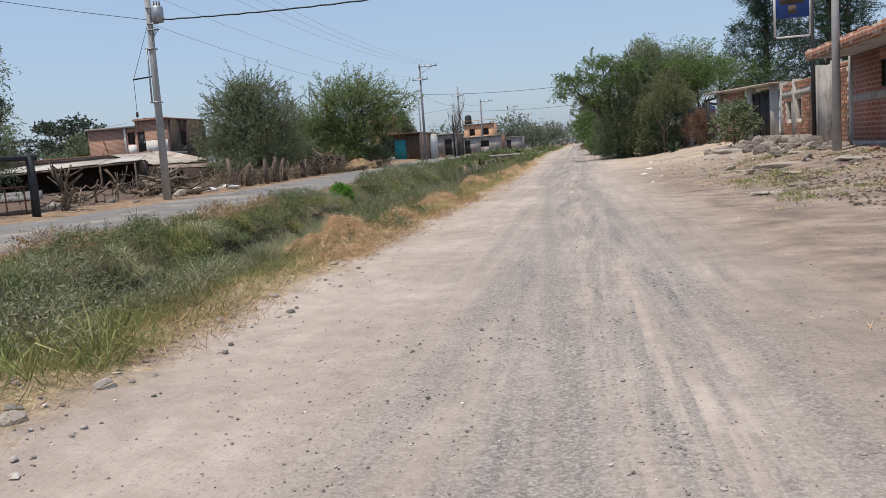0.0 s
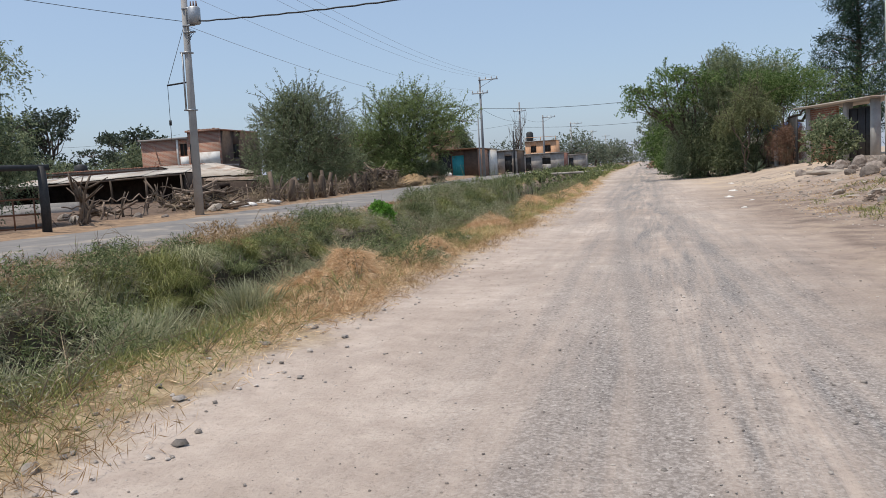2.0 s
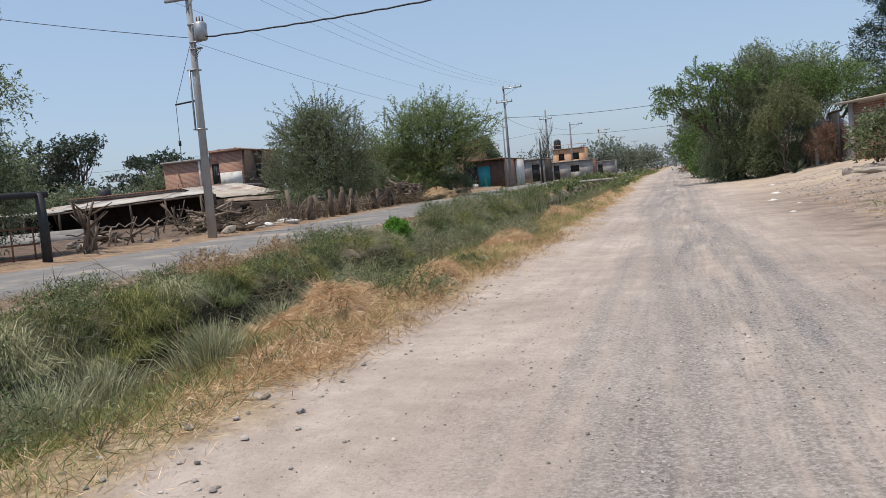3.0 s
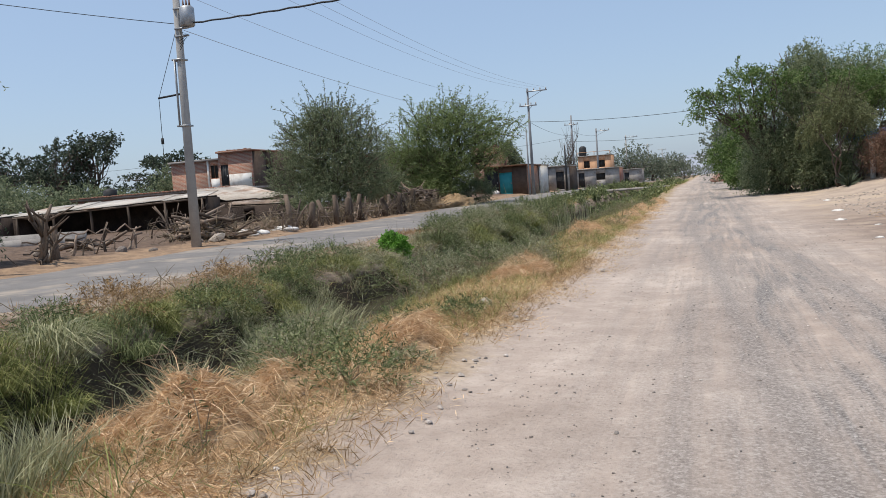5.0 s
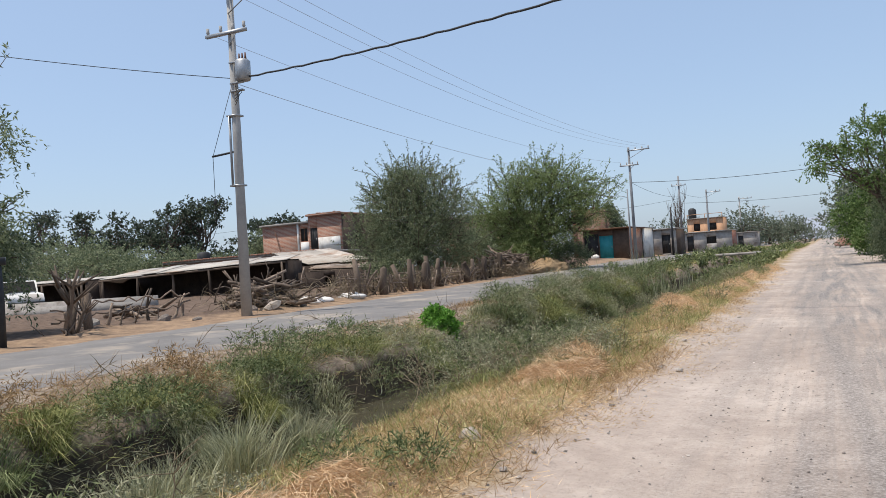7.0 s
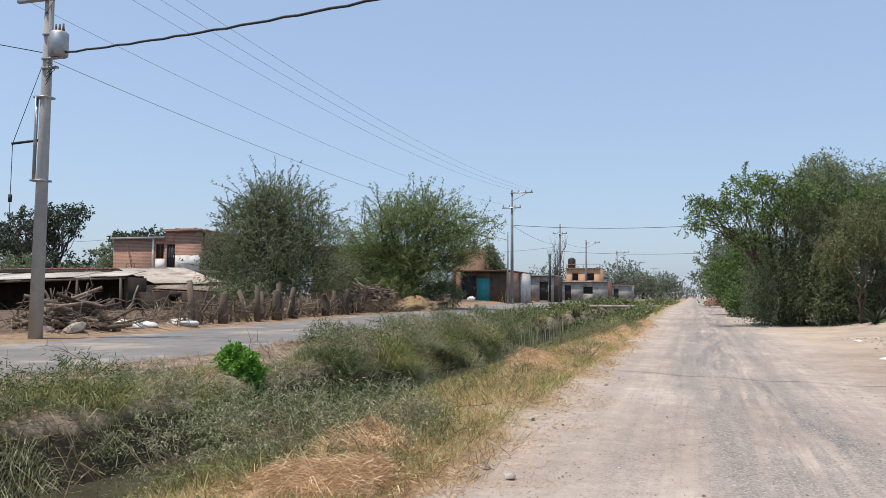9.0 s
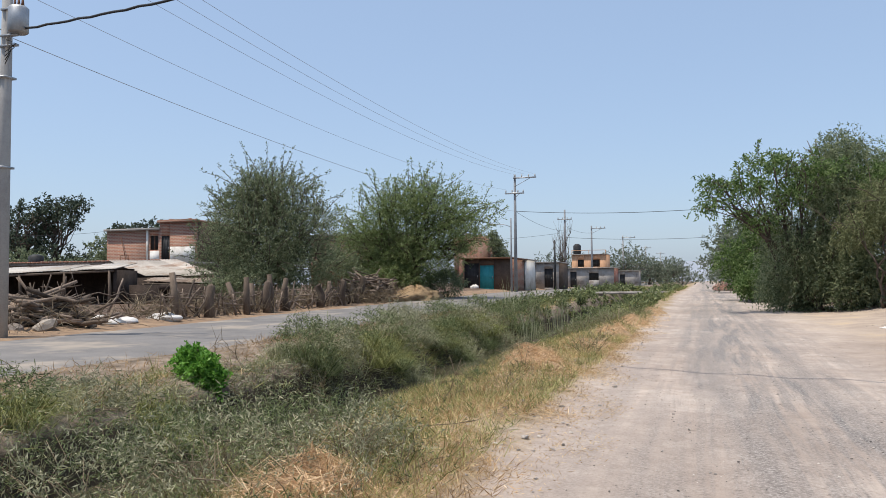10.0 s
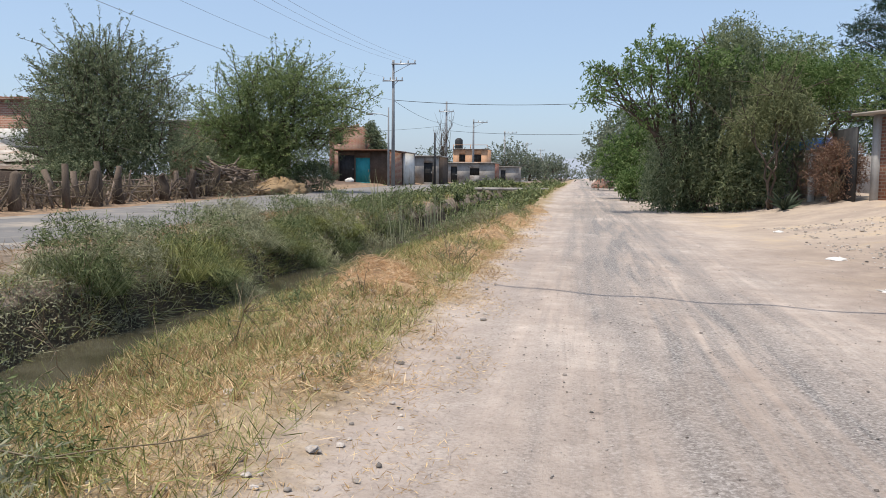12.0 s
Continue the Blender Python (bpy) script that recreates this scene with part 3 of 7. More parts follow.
tree("tree", (-22.2, 52.5), [(0, 0, 3.6, 3.3, 2.8, 2.2), (-1.5, 0, 4.5, 2.2, 2.2, 2.0), (1.4, 0.2, 4.4, 2.2, 2.2, 2.2), (0.2, -0.6, 1.9, 3.5, 2.2, 1.5), (0, 0, 5.4, 1.8, 1.8, 1.4), (-2.4, -0.2, 2.7, 1.9, 1.8, 1.5), (2.3, -0.2, 2.6, 1.9, 1.8, 1.6)],
     M_LEAF_A, "dense grey-green acacia with spiky shoots behind the stick fence", 0.2, 1.3, 8000, 11, 0.5, 0.12, 0.042, 0.2, 380, 2, reach=1.05)
tree("tree", (-18.2, 61.5), [(-1.8, 0, 3.8, 2.9, 2.6, 2.6), (1.6, 0.4, 4.2, 3.2, 2.8, 2.6), (-1.2, 0, 5.6, 2.2, 2.2, 1.9), (3.6, 0.2, 4.9, 2.2, 2.0, 1.7), (3.4, 0, 3.2, 1.8, 1.8, 1.5), (-0.4, 0, 2.1, 4.0, 2.4, 1.8), (1.3, 0, 6.2, 1.8, 1.8, 1.4), (-3.0, -0.4, 2.6, 1.8, 1.8, 1.8), (1.2, -0.6, 2.3, 2.6, 2.0, 1.7), (-1.2, -0.6, 3.2, 2.2, 1.8, 1.8)],
     M_LEAF_B, "feathery bright green mesquite beside the woodpile", 0.24, 1.5, 7600, 12, 0.6, 0.13, 0.043, 0.4, 360, 2, surface=0.6, reach=1.05)
tree("tree", (-20.6, 93.5), [(0, 0, 4.2, 0.8, 0.8, 1.1), (0.3, 0, 3.0, 0.9, 0.9, 0.9), (-0.4, 0, 5.0, 0.5, 0.5, 0.6)], M_LEAF_A, "slim dark green tree behind the low houses", 0.1, 1.6, 1100, 9, 0.4, 0.16, 0.07, 0.2, 12)
tree("tree", (-21.7, 25.0), [(0, 0, 3.3, 2.0, 2.2, 1.9), (0.3, 0.6, 2.3, 1.9, 1.8, 1.3), (-1.8, -1, 4.6, 2.2, 2.2, 2.0), (-0.4, 0.3, 5.6, 1.7, 1.7, 1.3), (-2.0, 0, 2.5, 2.2, 2.0, 1.2)],
     M_LEAF_PIRUL, "drooping dark green tree at the yard gate", 0.2, 1.8, 3600, 11, 0.55, 0.15, 0.046, 0.5, 60, 1, hang=0.5)
# roadside trees on the yard side
tree("tree", (2.6, 52.0), [(1.4, 0, 5.6, 1.7, 1.8, 1.3), (1.0, 0, 6.6, 1.2, 1.2, 0.8), (3.0, 0.4, 4.2, 1.7, 1.8, 1.5), (-0.2, 0.2, 2.3, 1.3, 1.4, 1.2), (1.6, -0.8, 2.3, 1.8, 1.5, 1.5), (0.2, -0.6, 5.2, 1.4, 1.4, 1.0), (3.6, 0.6, 5.6, 1.5, 1.6, 1.0), (-0.8, -1.0, 3.1, 1.1, 1.0, 1.0), (1.2, -1.0, 3.8, 1.3, 1.1, 1.1), (-0.5, -2.1, 2.5, 1.2, 0.7, 1.2), (0.6, -2.1, 1.6, 1.0, 0.6, 1.2), (-1.2, -1.6, 1.6, 0.9, 0.7, 1.2)],
     M_LEAF_PIRUL, "broad drooping pepper tree with dark hanging foliage", 0.3, 1.4, 5000, 12, 0.75, 0.155, 0.039, 0.7, 60, 2, hang=0.9, tufts=11)
tree("tree", (2.9, 50.6), [(-3.0, -1.6, 4.9, 1.2, 1.2, 0.5), (-1.7, -1, 5.7, 1.3, 1.2, 0.5), (-4.0, -2.2, 4.1, 0.7, 0.7, 0.35), (-2.6, -1.2, 3.6, 0.9, 0.9, 0.4), (-0.4, -1, 5.4, 1.1, 1.0, 0.5), (-1.5, -1, 4.5, 1.0, 1.0, 0.4), (-4.0, -1.8, 4.9, 0.6, 0.6, 0.3)],
     M_LEAF_BROAD, "leafy green tree that leans over the lane", 0.1, 1.7, 1000, 9, 0.42, 0.16, 0.055, 0.6, 36, 1, lean=(-1.0, -0.4), tufts=9, reach=0.6)
tree("tree", (4.7, 48.6), [(0.0, 0, 3.6, 0.9, 0.9, 0.6), (-1.0, 0, 3.0, 0.8, 0.8, 0.6), (1.1, 0.2, 3.4, 0.7, 0.8, 0.45), (0.3, 0, 4.2, 0.9, 0.9, 0.4)],
     M_LEAF_BROWN, "grey-green drooping pepper tree with fine hanging strands", 0.06, 1.5, 950, 12, 0.42, 0.13, 0.028, 0.7, 40, 3, hang=0.6, tufts=6)
tree("tree", (6.0, 49.9), [(0.2, 0, 4.1, 1.3, 1.3, 0.8), (1.4, 0.3, 4.5, 1.2, 1.2, 0.8), (-0.9, 0.2, 4.7, 1.1, 1.1, 0.7)],
     M_LEAF_BROAD, "dark leafy tree on several bare stems by the wall", 0.06, 1.7, 1500, 10, 0.45, 0.13, 0.042, 0.4, 12, 4, reach=0.6)
tree("tree", (1.0, 62.5), [(0, 0, 2.0, 1.5, 1.6, 1.5), (0.4, 0.6, 3.2, 1.2, 1.2, 1.0)], M_LEAF_BROAD, "young bright green tree at the lane's edge", 0.1, 0.8, 1100, 9, 0.4, 0.18, 0.07, 0.3, 10)
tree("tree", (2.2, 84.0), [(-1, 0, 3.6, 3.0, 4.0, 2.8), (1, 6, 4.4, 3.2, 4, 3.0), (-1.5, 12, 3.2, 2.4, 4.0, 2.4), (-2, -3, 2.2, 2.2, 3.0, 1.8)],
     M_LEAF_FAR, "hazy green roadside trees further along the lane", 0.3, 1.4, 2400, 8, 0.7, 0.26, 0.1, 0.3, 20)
tree("tree", (7.5, 57.0), [(0, 0, 4.6, 2.2, 2.4, 1.8), (1.8, 0, 3.6, 2.0, 2.2, 1.8), (-1.5, 0, 4.0, 2, 2, 1.8), (3.6, 0.6, 3.8, 2.0, 2.0, 1.9)],
     M_LEAF_BROAD, "dark green tree behind the wall", 0.2, 1.8, 2200, 9, 0.55, 0.16, 0.045, 0.3, 24, reach=0.6)


def pine(at, high, spread, n=4200):
    at = (*at, float(height(*at)) - 0.05)
    root = thing("tree", at, "tall dark pine with layered drooping boughs", "tree")
    wood, leaves = Shape(), Shape()
    wood.tube([(0, 0, 0), (0.1, 0, high * 0.5), (0, 0.1, high)], [0.28, 0.16, 0.03], 8)
    for k in range(46):
        h = high * (0.13 + 0.87 * (k / 46) ** 0.9)
        a = k * 2.4 + rng.normal(0, 0.3)
        L = spread * (1 - (h / high) ** 1.4) * rng.uniform(0.75, 1.2) + 0.5
        tip = np.array([np.cos(a) * L, np.sin(a) * L, h + 0.15 * L])
        line = branch_line(np.array([0, 0, h - 0.1 * L]), tip, 0.15 * L, 5)
        wood.tube(line, np.linspace(0.06, 0.012, 5), 4)
        m = int(n / 46)
        t = rng.random(m) ** 0.7
        p = line[0] + (line[-1] - line[0]) * t[:, None] + rng.normal(0, 0.16 * L ** 0.5, (m, 3)) + np.array([0, 0, 0.1])
        twig_leaves(leaves, p, rng.normal(size=(m, 3)) + np.array([0, 0, 0.4]) + unit(tip) * 0.6, 8, 0.5, 0.27, 0.042, 0.3)
    part("trunk", wood, M_BARK, root, smooth=True, kind="stuff")
    part("crown", leaves, M_LEAF_PINE, root)


pine((12.6, 60.0), 12.5, 3.8)
pine((15.6, 56.0), 13.5, 4.0)
pine((18.5, 62.0), 12.0, 3.8, 1700)

# far trees beyond the yards
for fx, fy, fh, fr in ((-92, 112, 13.5, 4.0), (-76, 112, 9.5, 5.0), (-86, 120, 9.5, 5.0), (-103, 116, 12.0, 5.0), (-146, 108, 13.0, 6.0), (-97, 110, 13.0, 3.6), (-110, 112, 13.0, 5.0), (-119, 112, 14.0, 5.4), (-128, 110, 14.5, 5.4), (-137, 108, 13.5, 5.5)):
    fr = fr * 1.3
    masses = [(fr * rng.uniform(-0.8, 0.8), fr * rng.uniform(-0.5, 0.5), fh * rng.uniform(0.5, 0.95), fr * rng.uniform(0.28, 0.45), fr * 0.4, fh * rng.uniform(0.07, 0.12)) for k in range(8)]
    tree("tree", (fx, fy), [(0, 0, fh * 0.9, fr * 0.4, fr * 0.4, fh * 0.12), *masses, (0, 0, fh * 0.28, fr * 0.95, fr, fh * 0.2)],
         M_LEAF_EUC, "far dark eucalyptus beyond the farmyard", 0.3, fh * 0.35, 850, 7, 0.8, 0.5, 0.26, 0.3, 0, group="far eucalyptus row", tufts=5)
for fx, fy, fh, fr in ((-58, 84, 3.6, 3.0), (-50, 80, 3.2, 2.6), (-66, 88, 4.0, 3.4), (-47, 70, 4.6, 1.6), (-44, 92, 5.2, 2.2), (-61, 60, 5.4, 4.2), (-48.5, 57, 3.0, 2.6), (-54, 58, 4.2, 3.4), (-72, 70, 5.2, 5.0), (-64, 71, 4.4, 4.4), (-57, 71, 3.7, 3.6), (-80, 73, 6.2, 5.0), (-89, 76, 6.6, 5.4)):
    tree("tree", (fx, fy), [(0, 0, fh * 0.65, fr, fr, fh * 0.36), (0.5 * fr, 0, fh * 0.45, fr * 0.7, fr, fh * 0.4)],
         M_LEAF_A, "low green thicket beyond the farmyard", 0.15, fh * 0.3, 560, 7, 0.6, 0.25, 0.11, 0.3, 12, group="thickets beyond the farmyard")
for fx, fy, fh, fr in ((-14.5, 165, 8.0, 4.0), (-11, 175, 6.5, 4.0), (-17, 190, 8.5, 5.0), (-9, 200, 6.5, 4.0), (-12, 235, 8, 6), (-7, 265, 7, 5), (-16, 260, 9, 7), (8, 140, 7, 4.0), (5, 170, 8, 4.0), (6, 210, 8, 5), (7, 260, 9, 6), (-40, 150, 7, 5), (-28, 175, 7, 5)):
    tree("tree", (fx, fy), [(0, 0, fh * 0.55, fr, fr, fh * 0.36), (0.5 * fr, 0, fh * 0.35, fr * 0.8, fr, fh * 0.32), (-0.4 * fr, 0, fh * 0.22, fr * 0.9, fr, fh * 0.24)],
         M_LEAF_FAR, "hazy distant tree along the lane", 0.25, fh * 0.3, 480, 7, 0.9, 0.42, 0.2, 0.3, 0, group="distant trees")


def bare_tree(at, high):
    at = (*at, float(height(*at)) - 0.05)
    root = thing("tree", at, "leafless grey tree among the houses", "tree", "bare trees")
    s = Shape()
    s.tube([(0, 0, 0), (0.1, 0, high * 0.4)], [0.16, 0.11], 8)
    for k in range(9):
        a, u = rng.uniform(0, 6.28), rng.uniform(0.2, 0.8)
        b = np.array([np.cos(a) * high * 0.2 * u, np.sin(a) * high * 0.2 * u, high * rng.uniform(0.75, 1.0)])
        line = branch_line(np.array([0.05, 0, high * rng.uniform(0.15, 0.4)]), b, 0, 6)
        s.tube(line, np.linspace(0.045, 0.012, 6), 4)
        for j in range(3):
            st = line[rng.integers(2, 5)]
            s.tube([st, st + np.array([rng.normal(0, 0.25), rng.normal(0, 0.25), high * 0.2])], [0.016, 0.008], 4)
    part("trunk", s, M_BARK, root, smooth=True)


bare_tree((-17.3, 112.0), 8.0)
bare_tree((-19.8, 125.0), 7.0)


# ---- poles and cables ----
def pole_arm(s, z, half, off=0.0):
    s.box(-half + off, half + off, -0.2, -0.1, z - 0.05, z + 0.05)


def power_pole(at, high, arms, transformer=False, metal=M_CONCRETE, slim=1.0, label="grey concrete power pole with steel crossarms", lamp=False):
    z = float(height(*at))
    root = thing("utility_pole", (*at, z - 0.1), label, "utility pole", "power poles along the street")
    s = Shape().tube([(0, 0, 0), (0, 0, high * 0.5), (0, 0, high + 0.1)], np.array([0.18, 0.14, 0.105]) * slim, 10)
    part("post", s, metal, root, smooth=True)
    for az, half, off in arms:
        s = Shape()
        pole_arm(s, az, half, off)
        part("crossarm", s, M_METAL, root)
        for u in (-0.9, -0.25, 0.35, 0.9):
            x = off + half * u
            q = Shape().tube([(x, -0.15, az + 0.05), (x, -0.15, az + 0.12), (x, -0.15, az + 0.16), (x, -0.15, az + 0.26)], [0.02, 0.06, 0.045, 0.05], 8)
            part("insulator", q, M_CONCRETE, root, smooth=True)
        q = Shape().tube([(0, -0.13, az - 0.7 if abs(off) > 0.3 else az - 0.4), (off + half * 0.5, -0.15, az - 0.04)], 0.022, 4)
        part("brace", q, M_METAL, root)
    if lamp:
        part("lamp_arm", Shape().tube([(0, 0, high - 0.6), (-0.6, 0, high - 0.4), (-1.3, 0, high - 0.35)], 0.03, 6), M_METAL, root)
        part("lamp_head", Shape().box(-1.75, -1.25, -0.12, 0.12, high - 0.46, high - 0.32), M_METAL, root)
    if transformer:
        zt = 7.75
        s = Shape().tube([(0.45, -0.1, zt - 0.32), (0.45, -0.1, zt - 0.28), (0.45, -0.1, zt + 0.28), (0.45, -0.1, zt + 0.34)], [0.20, 0.24, 0.24, 0.18], 12)
        body = part("transformer", s, M_METAL, root, "grey cylindrical transformer", True)
        for u in (-0.12, 0.0, 0.12):
            q = Shape().tube([(0.45 + u, -0.1, zt + 0.33), (0.45 + u, -0.1, zt + 0.42), (0.45 + u, -0.1, zt + 0.55)], [0.045, 0.03, 0.02], 8)
            part("bushing", q, M_RUST, body)
        s = Shape()
        for zb in (zt - 0.35, zt + 0.3, zt - 0.6):
            s.box(-0.05, 0.45, -0.16, -0.06, zb - 0.025, zb + 0.025)
        part("bracket", s, M_METAL, root, kind="stuff")
        s = Shape()
        for k in range(4):
            a = k * 1.1
            s.tube([(0.15, -0.15, zt - 0.45), (0.4 + 0.1 * np.cos(a), -0.2, zt - 0.6 - 0.09 * k), (0.12, -0.15, zt - 0.75 - 0.1 * k)], 0.013, 4)
        part("loose_wires", s, M_CABLE, root)
        s = Shape().tube([(-0.22, -0.05, 4.2), (-0.22, -0.05, 6.4)], 0.035, 6).tube([(-0.16, -0.16, 4.2), (-0.16, -0.16, 6.4)], 0.02, 6)
        part("conduit", s, M_METAL, root)
        for zb in (4.2, 6.4):
            part("clamp", Shape().box(-0.25, 0.16, -0.17, 0.17, zb - 0.025, zb + 0.025), M_METAL, root)
        part("stay_arm", Shape().tube([(-0.1, 0, 5.28), (-0.95, -0.1, 5.2)], 0.035, 6), M_BLACK, root)
        s = Shape().tube([(-0.1, 0, 7.4), (-0.93, -0.1, 5.2), (-0.93, -0.1, 3.0)], 0.012, 4)
        s.tube([(-0.93, -0.1, 3.85), (-0.93, -0.1, 3.65)], 0.05, 6)
        part("stay_wire", s, M_CABLE, root)
    return root


POLE1, POLE2, POLE3, POLE4, POLE_R = (-17.63, 31.8), (-15.9, 80.7), (-17.4, 115.0), (-16.1, 130.0), (7.15, 25.0)
power_pole(POLE1, 10.4, [(9.0, 0.8, -0.1), (10.3, 0.9, 0.75)], True).rotation_euler.y = radians(0.7)
power_pole(POLE2, 9.6, [(8.15, 0.8, 0), (9.4, 0.95, 0.85)], metal=M_POLEDARK, slim=0.85)
power_pole((-16.15, 80.2), 6.0, [], metal=M_POLEDARK, slim=0.5, label="short dark wooden pole beside a power pole", lamp=True)
power_pole(POLE3, 9.6, [(8.5, 0.9, 0)], metal=M_POLEDARK)
power_pole(POLE4, 8.6, [(8.3, 1.0, 0.95)], metal=M_POLEDARK)
power_pole((-15.0, 165.0), 9.0, [(8.7, 1.2, 1.0)])
power_pole((-14.2, 215.0), 9.0, [(8.7, 1.2, 0)])
power_pole((-13.0, 260.0), 9.0, [(8.7, 1.2, 0)])
power_pole((-15.2, 95.0), 4.9, [], metal=M_BLACK, slim=0.75, label="short black post at the street's edge")
power_pole(POLE_R, 7.8, [], label="slim pale concrete service pole in the yard", slim=0.72)


def cable(a, b, sag, r, n=26, wavy=0.0, material=M_CABLE):
    t = np.linspace(0, 1, n)[:, None]
    a, b = np.array(a, float), np.array(b, float)
    p = a + (b - a) * t - np.array([0, 0, sag]) * 4 * t * (1 - t)
    if wavy:
        p[1:-1, 2] += wavy * np.sin(np.arange(1, n - 1) * 2.4)
    single("cable", Shape().tube(p, r, 5), material, "thin dark overhead cable between power poles", "cable", "overhead cables", smooth=True)


z1, z2, z3, z4 = [float(height(*p)) for p in (POLE1, POLE2, POLE3, POLE4)]
for du in (-0.05, 0.8, 1.55):
    cable((POLE1[0] + du, POLE1[1] - 0.15, z1 + 10.35), (POLE2[0] + du, POLE2[1] - 0.15, z2 + 9.6), 0.9, 0.007, material=M_METAL)
cable((POLE1[0] - 0.7, POLE1[1] - 0.15, z1 + 9.0), (POLE2[0] - 0.7, POLE2[1] - 0.15, z2 + 8.35), 0.8, 0.007, material=M_METAL)
cable((POLE1[0] + 0.3, POLE1[1], z1 + 7.25), (POLE2[0], POLE2[1], z2 + 6.6), 0.7, 0.009, material=M_METAL)
cable((POLE1[0], POLE1[1], z1 + 7.5), (-46.0, 16.0, 15.5), 0.9, 0.012)
cable((POLE1[0] + 0.4, POLE1[1], z1 + 7.45), (POLE_R[0], POLE_R[1], float(height(*POLE_R)) + 6.45), 0.42, 0.03, 60, 0.014)
cable((POLE2[0], POLE2[1], z2 + 6.6), (10.0, 78.0, 7.6), 0.7, 0.02)
cable((POLE2[0], POLE2[1], z2 + 6.6), (POLE3[0], POLE3[1], z3 + 7.0), 0.4, 0.014)
cable((POLE3[0], POLE3[1], z3 + 6.2), (9.0, 112.0, 7.0), 0.6, 0.02)
cable((POLE3[0], POLE3[1], z3 + 7.6), (POLE4[0], POLE4[1], z4 + 7.6), 0.3, 0.014)
cable((POLE3[0], POLE3[1], z3 + 6.8), (-30.0, 100.0, 6.0), 0.3, 0.014)
cable((-62.0, 75.0, 6.2), (-40.0, 66.5, 5.9), 0.3, 0.012)

# ---- buildings ----
def wall_shape(length, z0, z1, thick, openings=(), s=None):
    """A wall along x from 0 to length, its outer face at y = 0, with openings (u0, u1, v0, v1) cut through."""
    s = s or Shape()
    cuts = sorted({0.0, length, *[o[0] for o in openings], *[o[1] for o in openings]})
    for a, b in zip(cuts, cuts[1:]):
        holes = sorted((o[2], o[3]) for o in openings if o[0] <= a + 1e-6 and o[1] >= b - 1e-6)
        z = z0
        for h0, h1 in holes:
            if h0 > z + 1e-6:
                s.box(a, b, 0, thick, z, h0)
            z = h1
        if z < z1 - 1e-6:
            s.box(a, b, 0, thick, z, z1)
    return s


def run(x, y, z, degrees):
    return pose(x, y, z, 0, 0, degrees)


def door_part(name, x0, x1, z0, z1, material, parent, at, label="", ribs=4):
    s = Shape().box(x0, x1, 0.06, 0.10, z0, z1)
    d = part(name, s, material, parent, label, at=at)
    f = Shape()
    for u in np.linspace(x0, x1, ribs):
        f.box(u - 0.02, u + 0.02, 0.03, 0.06, z0, z1)
    for v in (z0 + 0.03, (z0 + z1) / 2, z1 - 0.03):
        f.box(x0, x1, 0.035, 0.06, v - 0.025, v + 0.025)
    part("door_frame", f, material, d)
    part("handle", Shape().box(x1 - 0.14, x1 - 0.1, -0.01, 0.03, (z0 + z1) / 2 - 0.1, (z0 + z1) / 2 + 0.08), M_METAL, d)
    return d


def window_part(x0, x1, z0, z1, parent, at, material=M_BLACK):
    s = Shape()
    for u in (x0, (x0 + x1) / 2, x1):
        s.box(u - 0.025, u + 0.025, 0.05, 0.1, z0, z1)
    for v in (z0, z1):
        s.box(x0, x1, 0.05, 0.1, v - 0.025, v + 0.025)
    w = part("window", s, material, parent, at=at)
    part("pane", Shape().box(x0, x1, 0.1, 0.112, z0, z1), M_DARK, w)
    return w


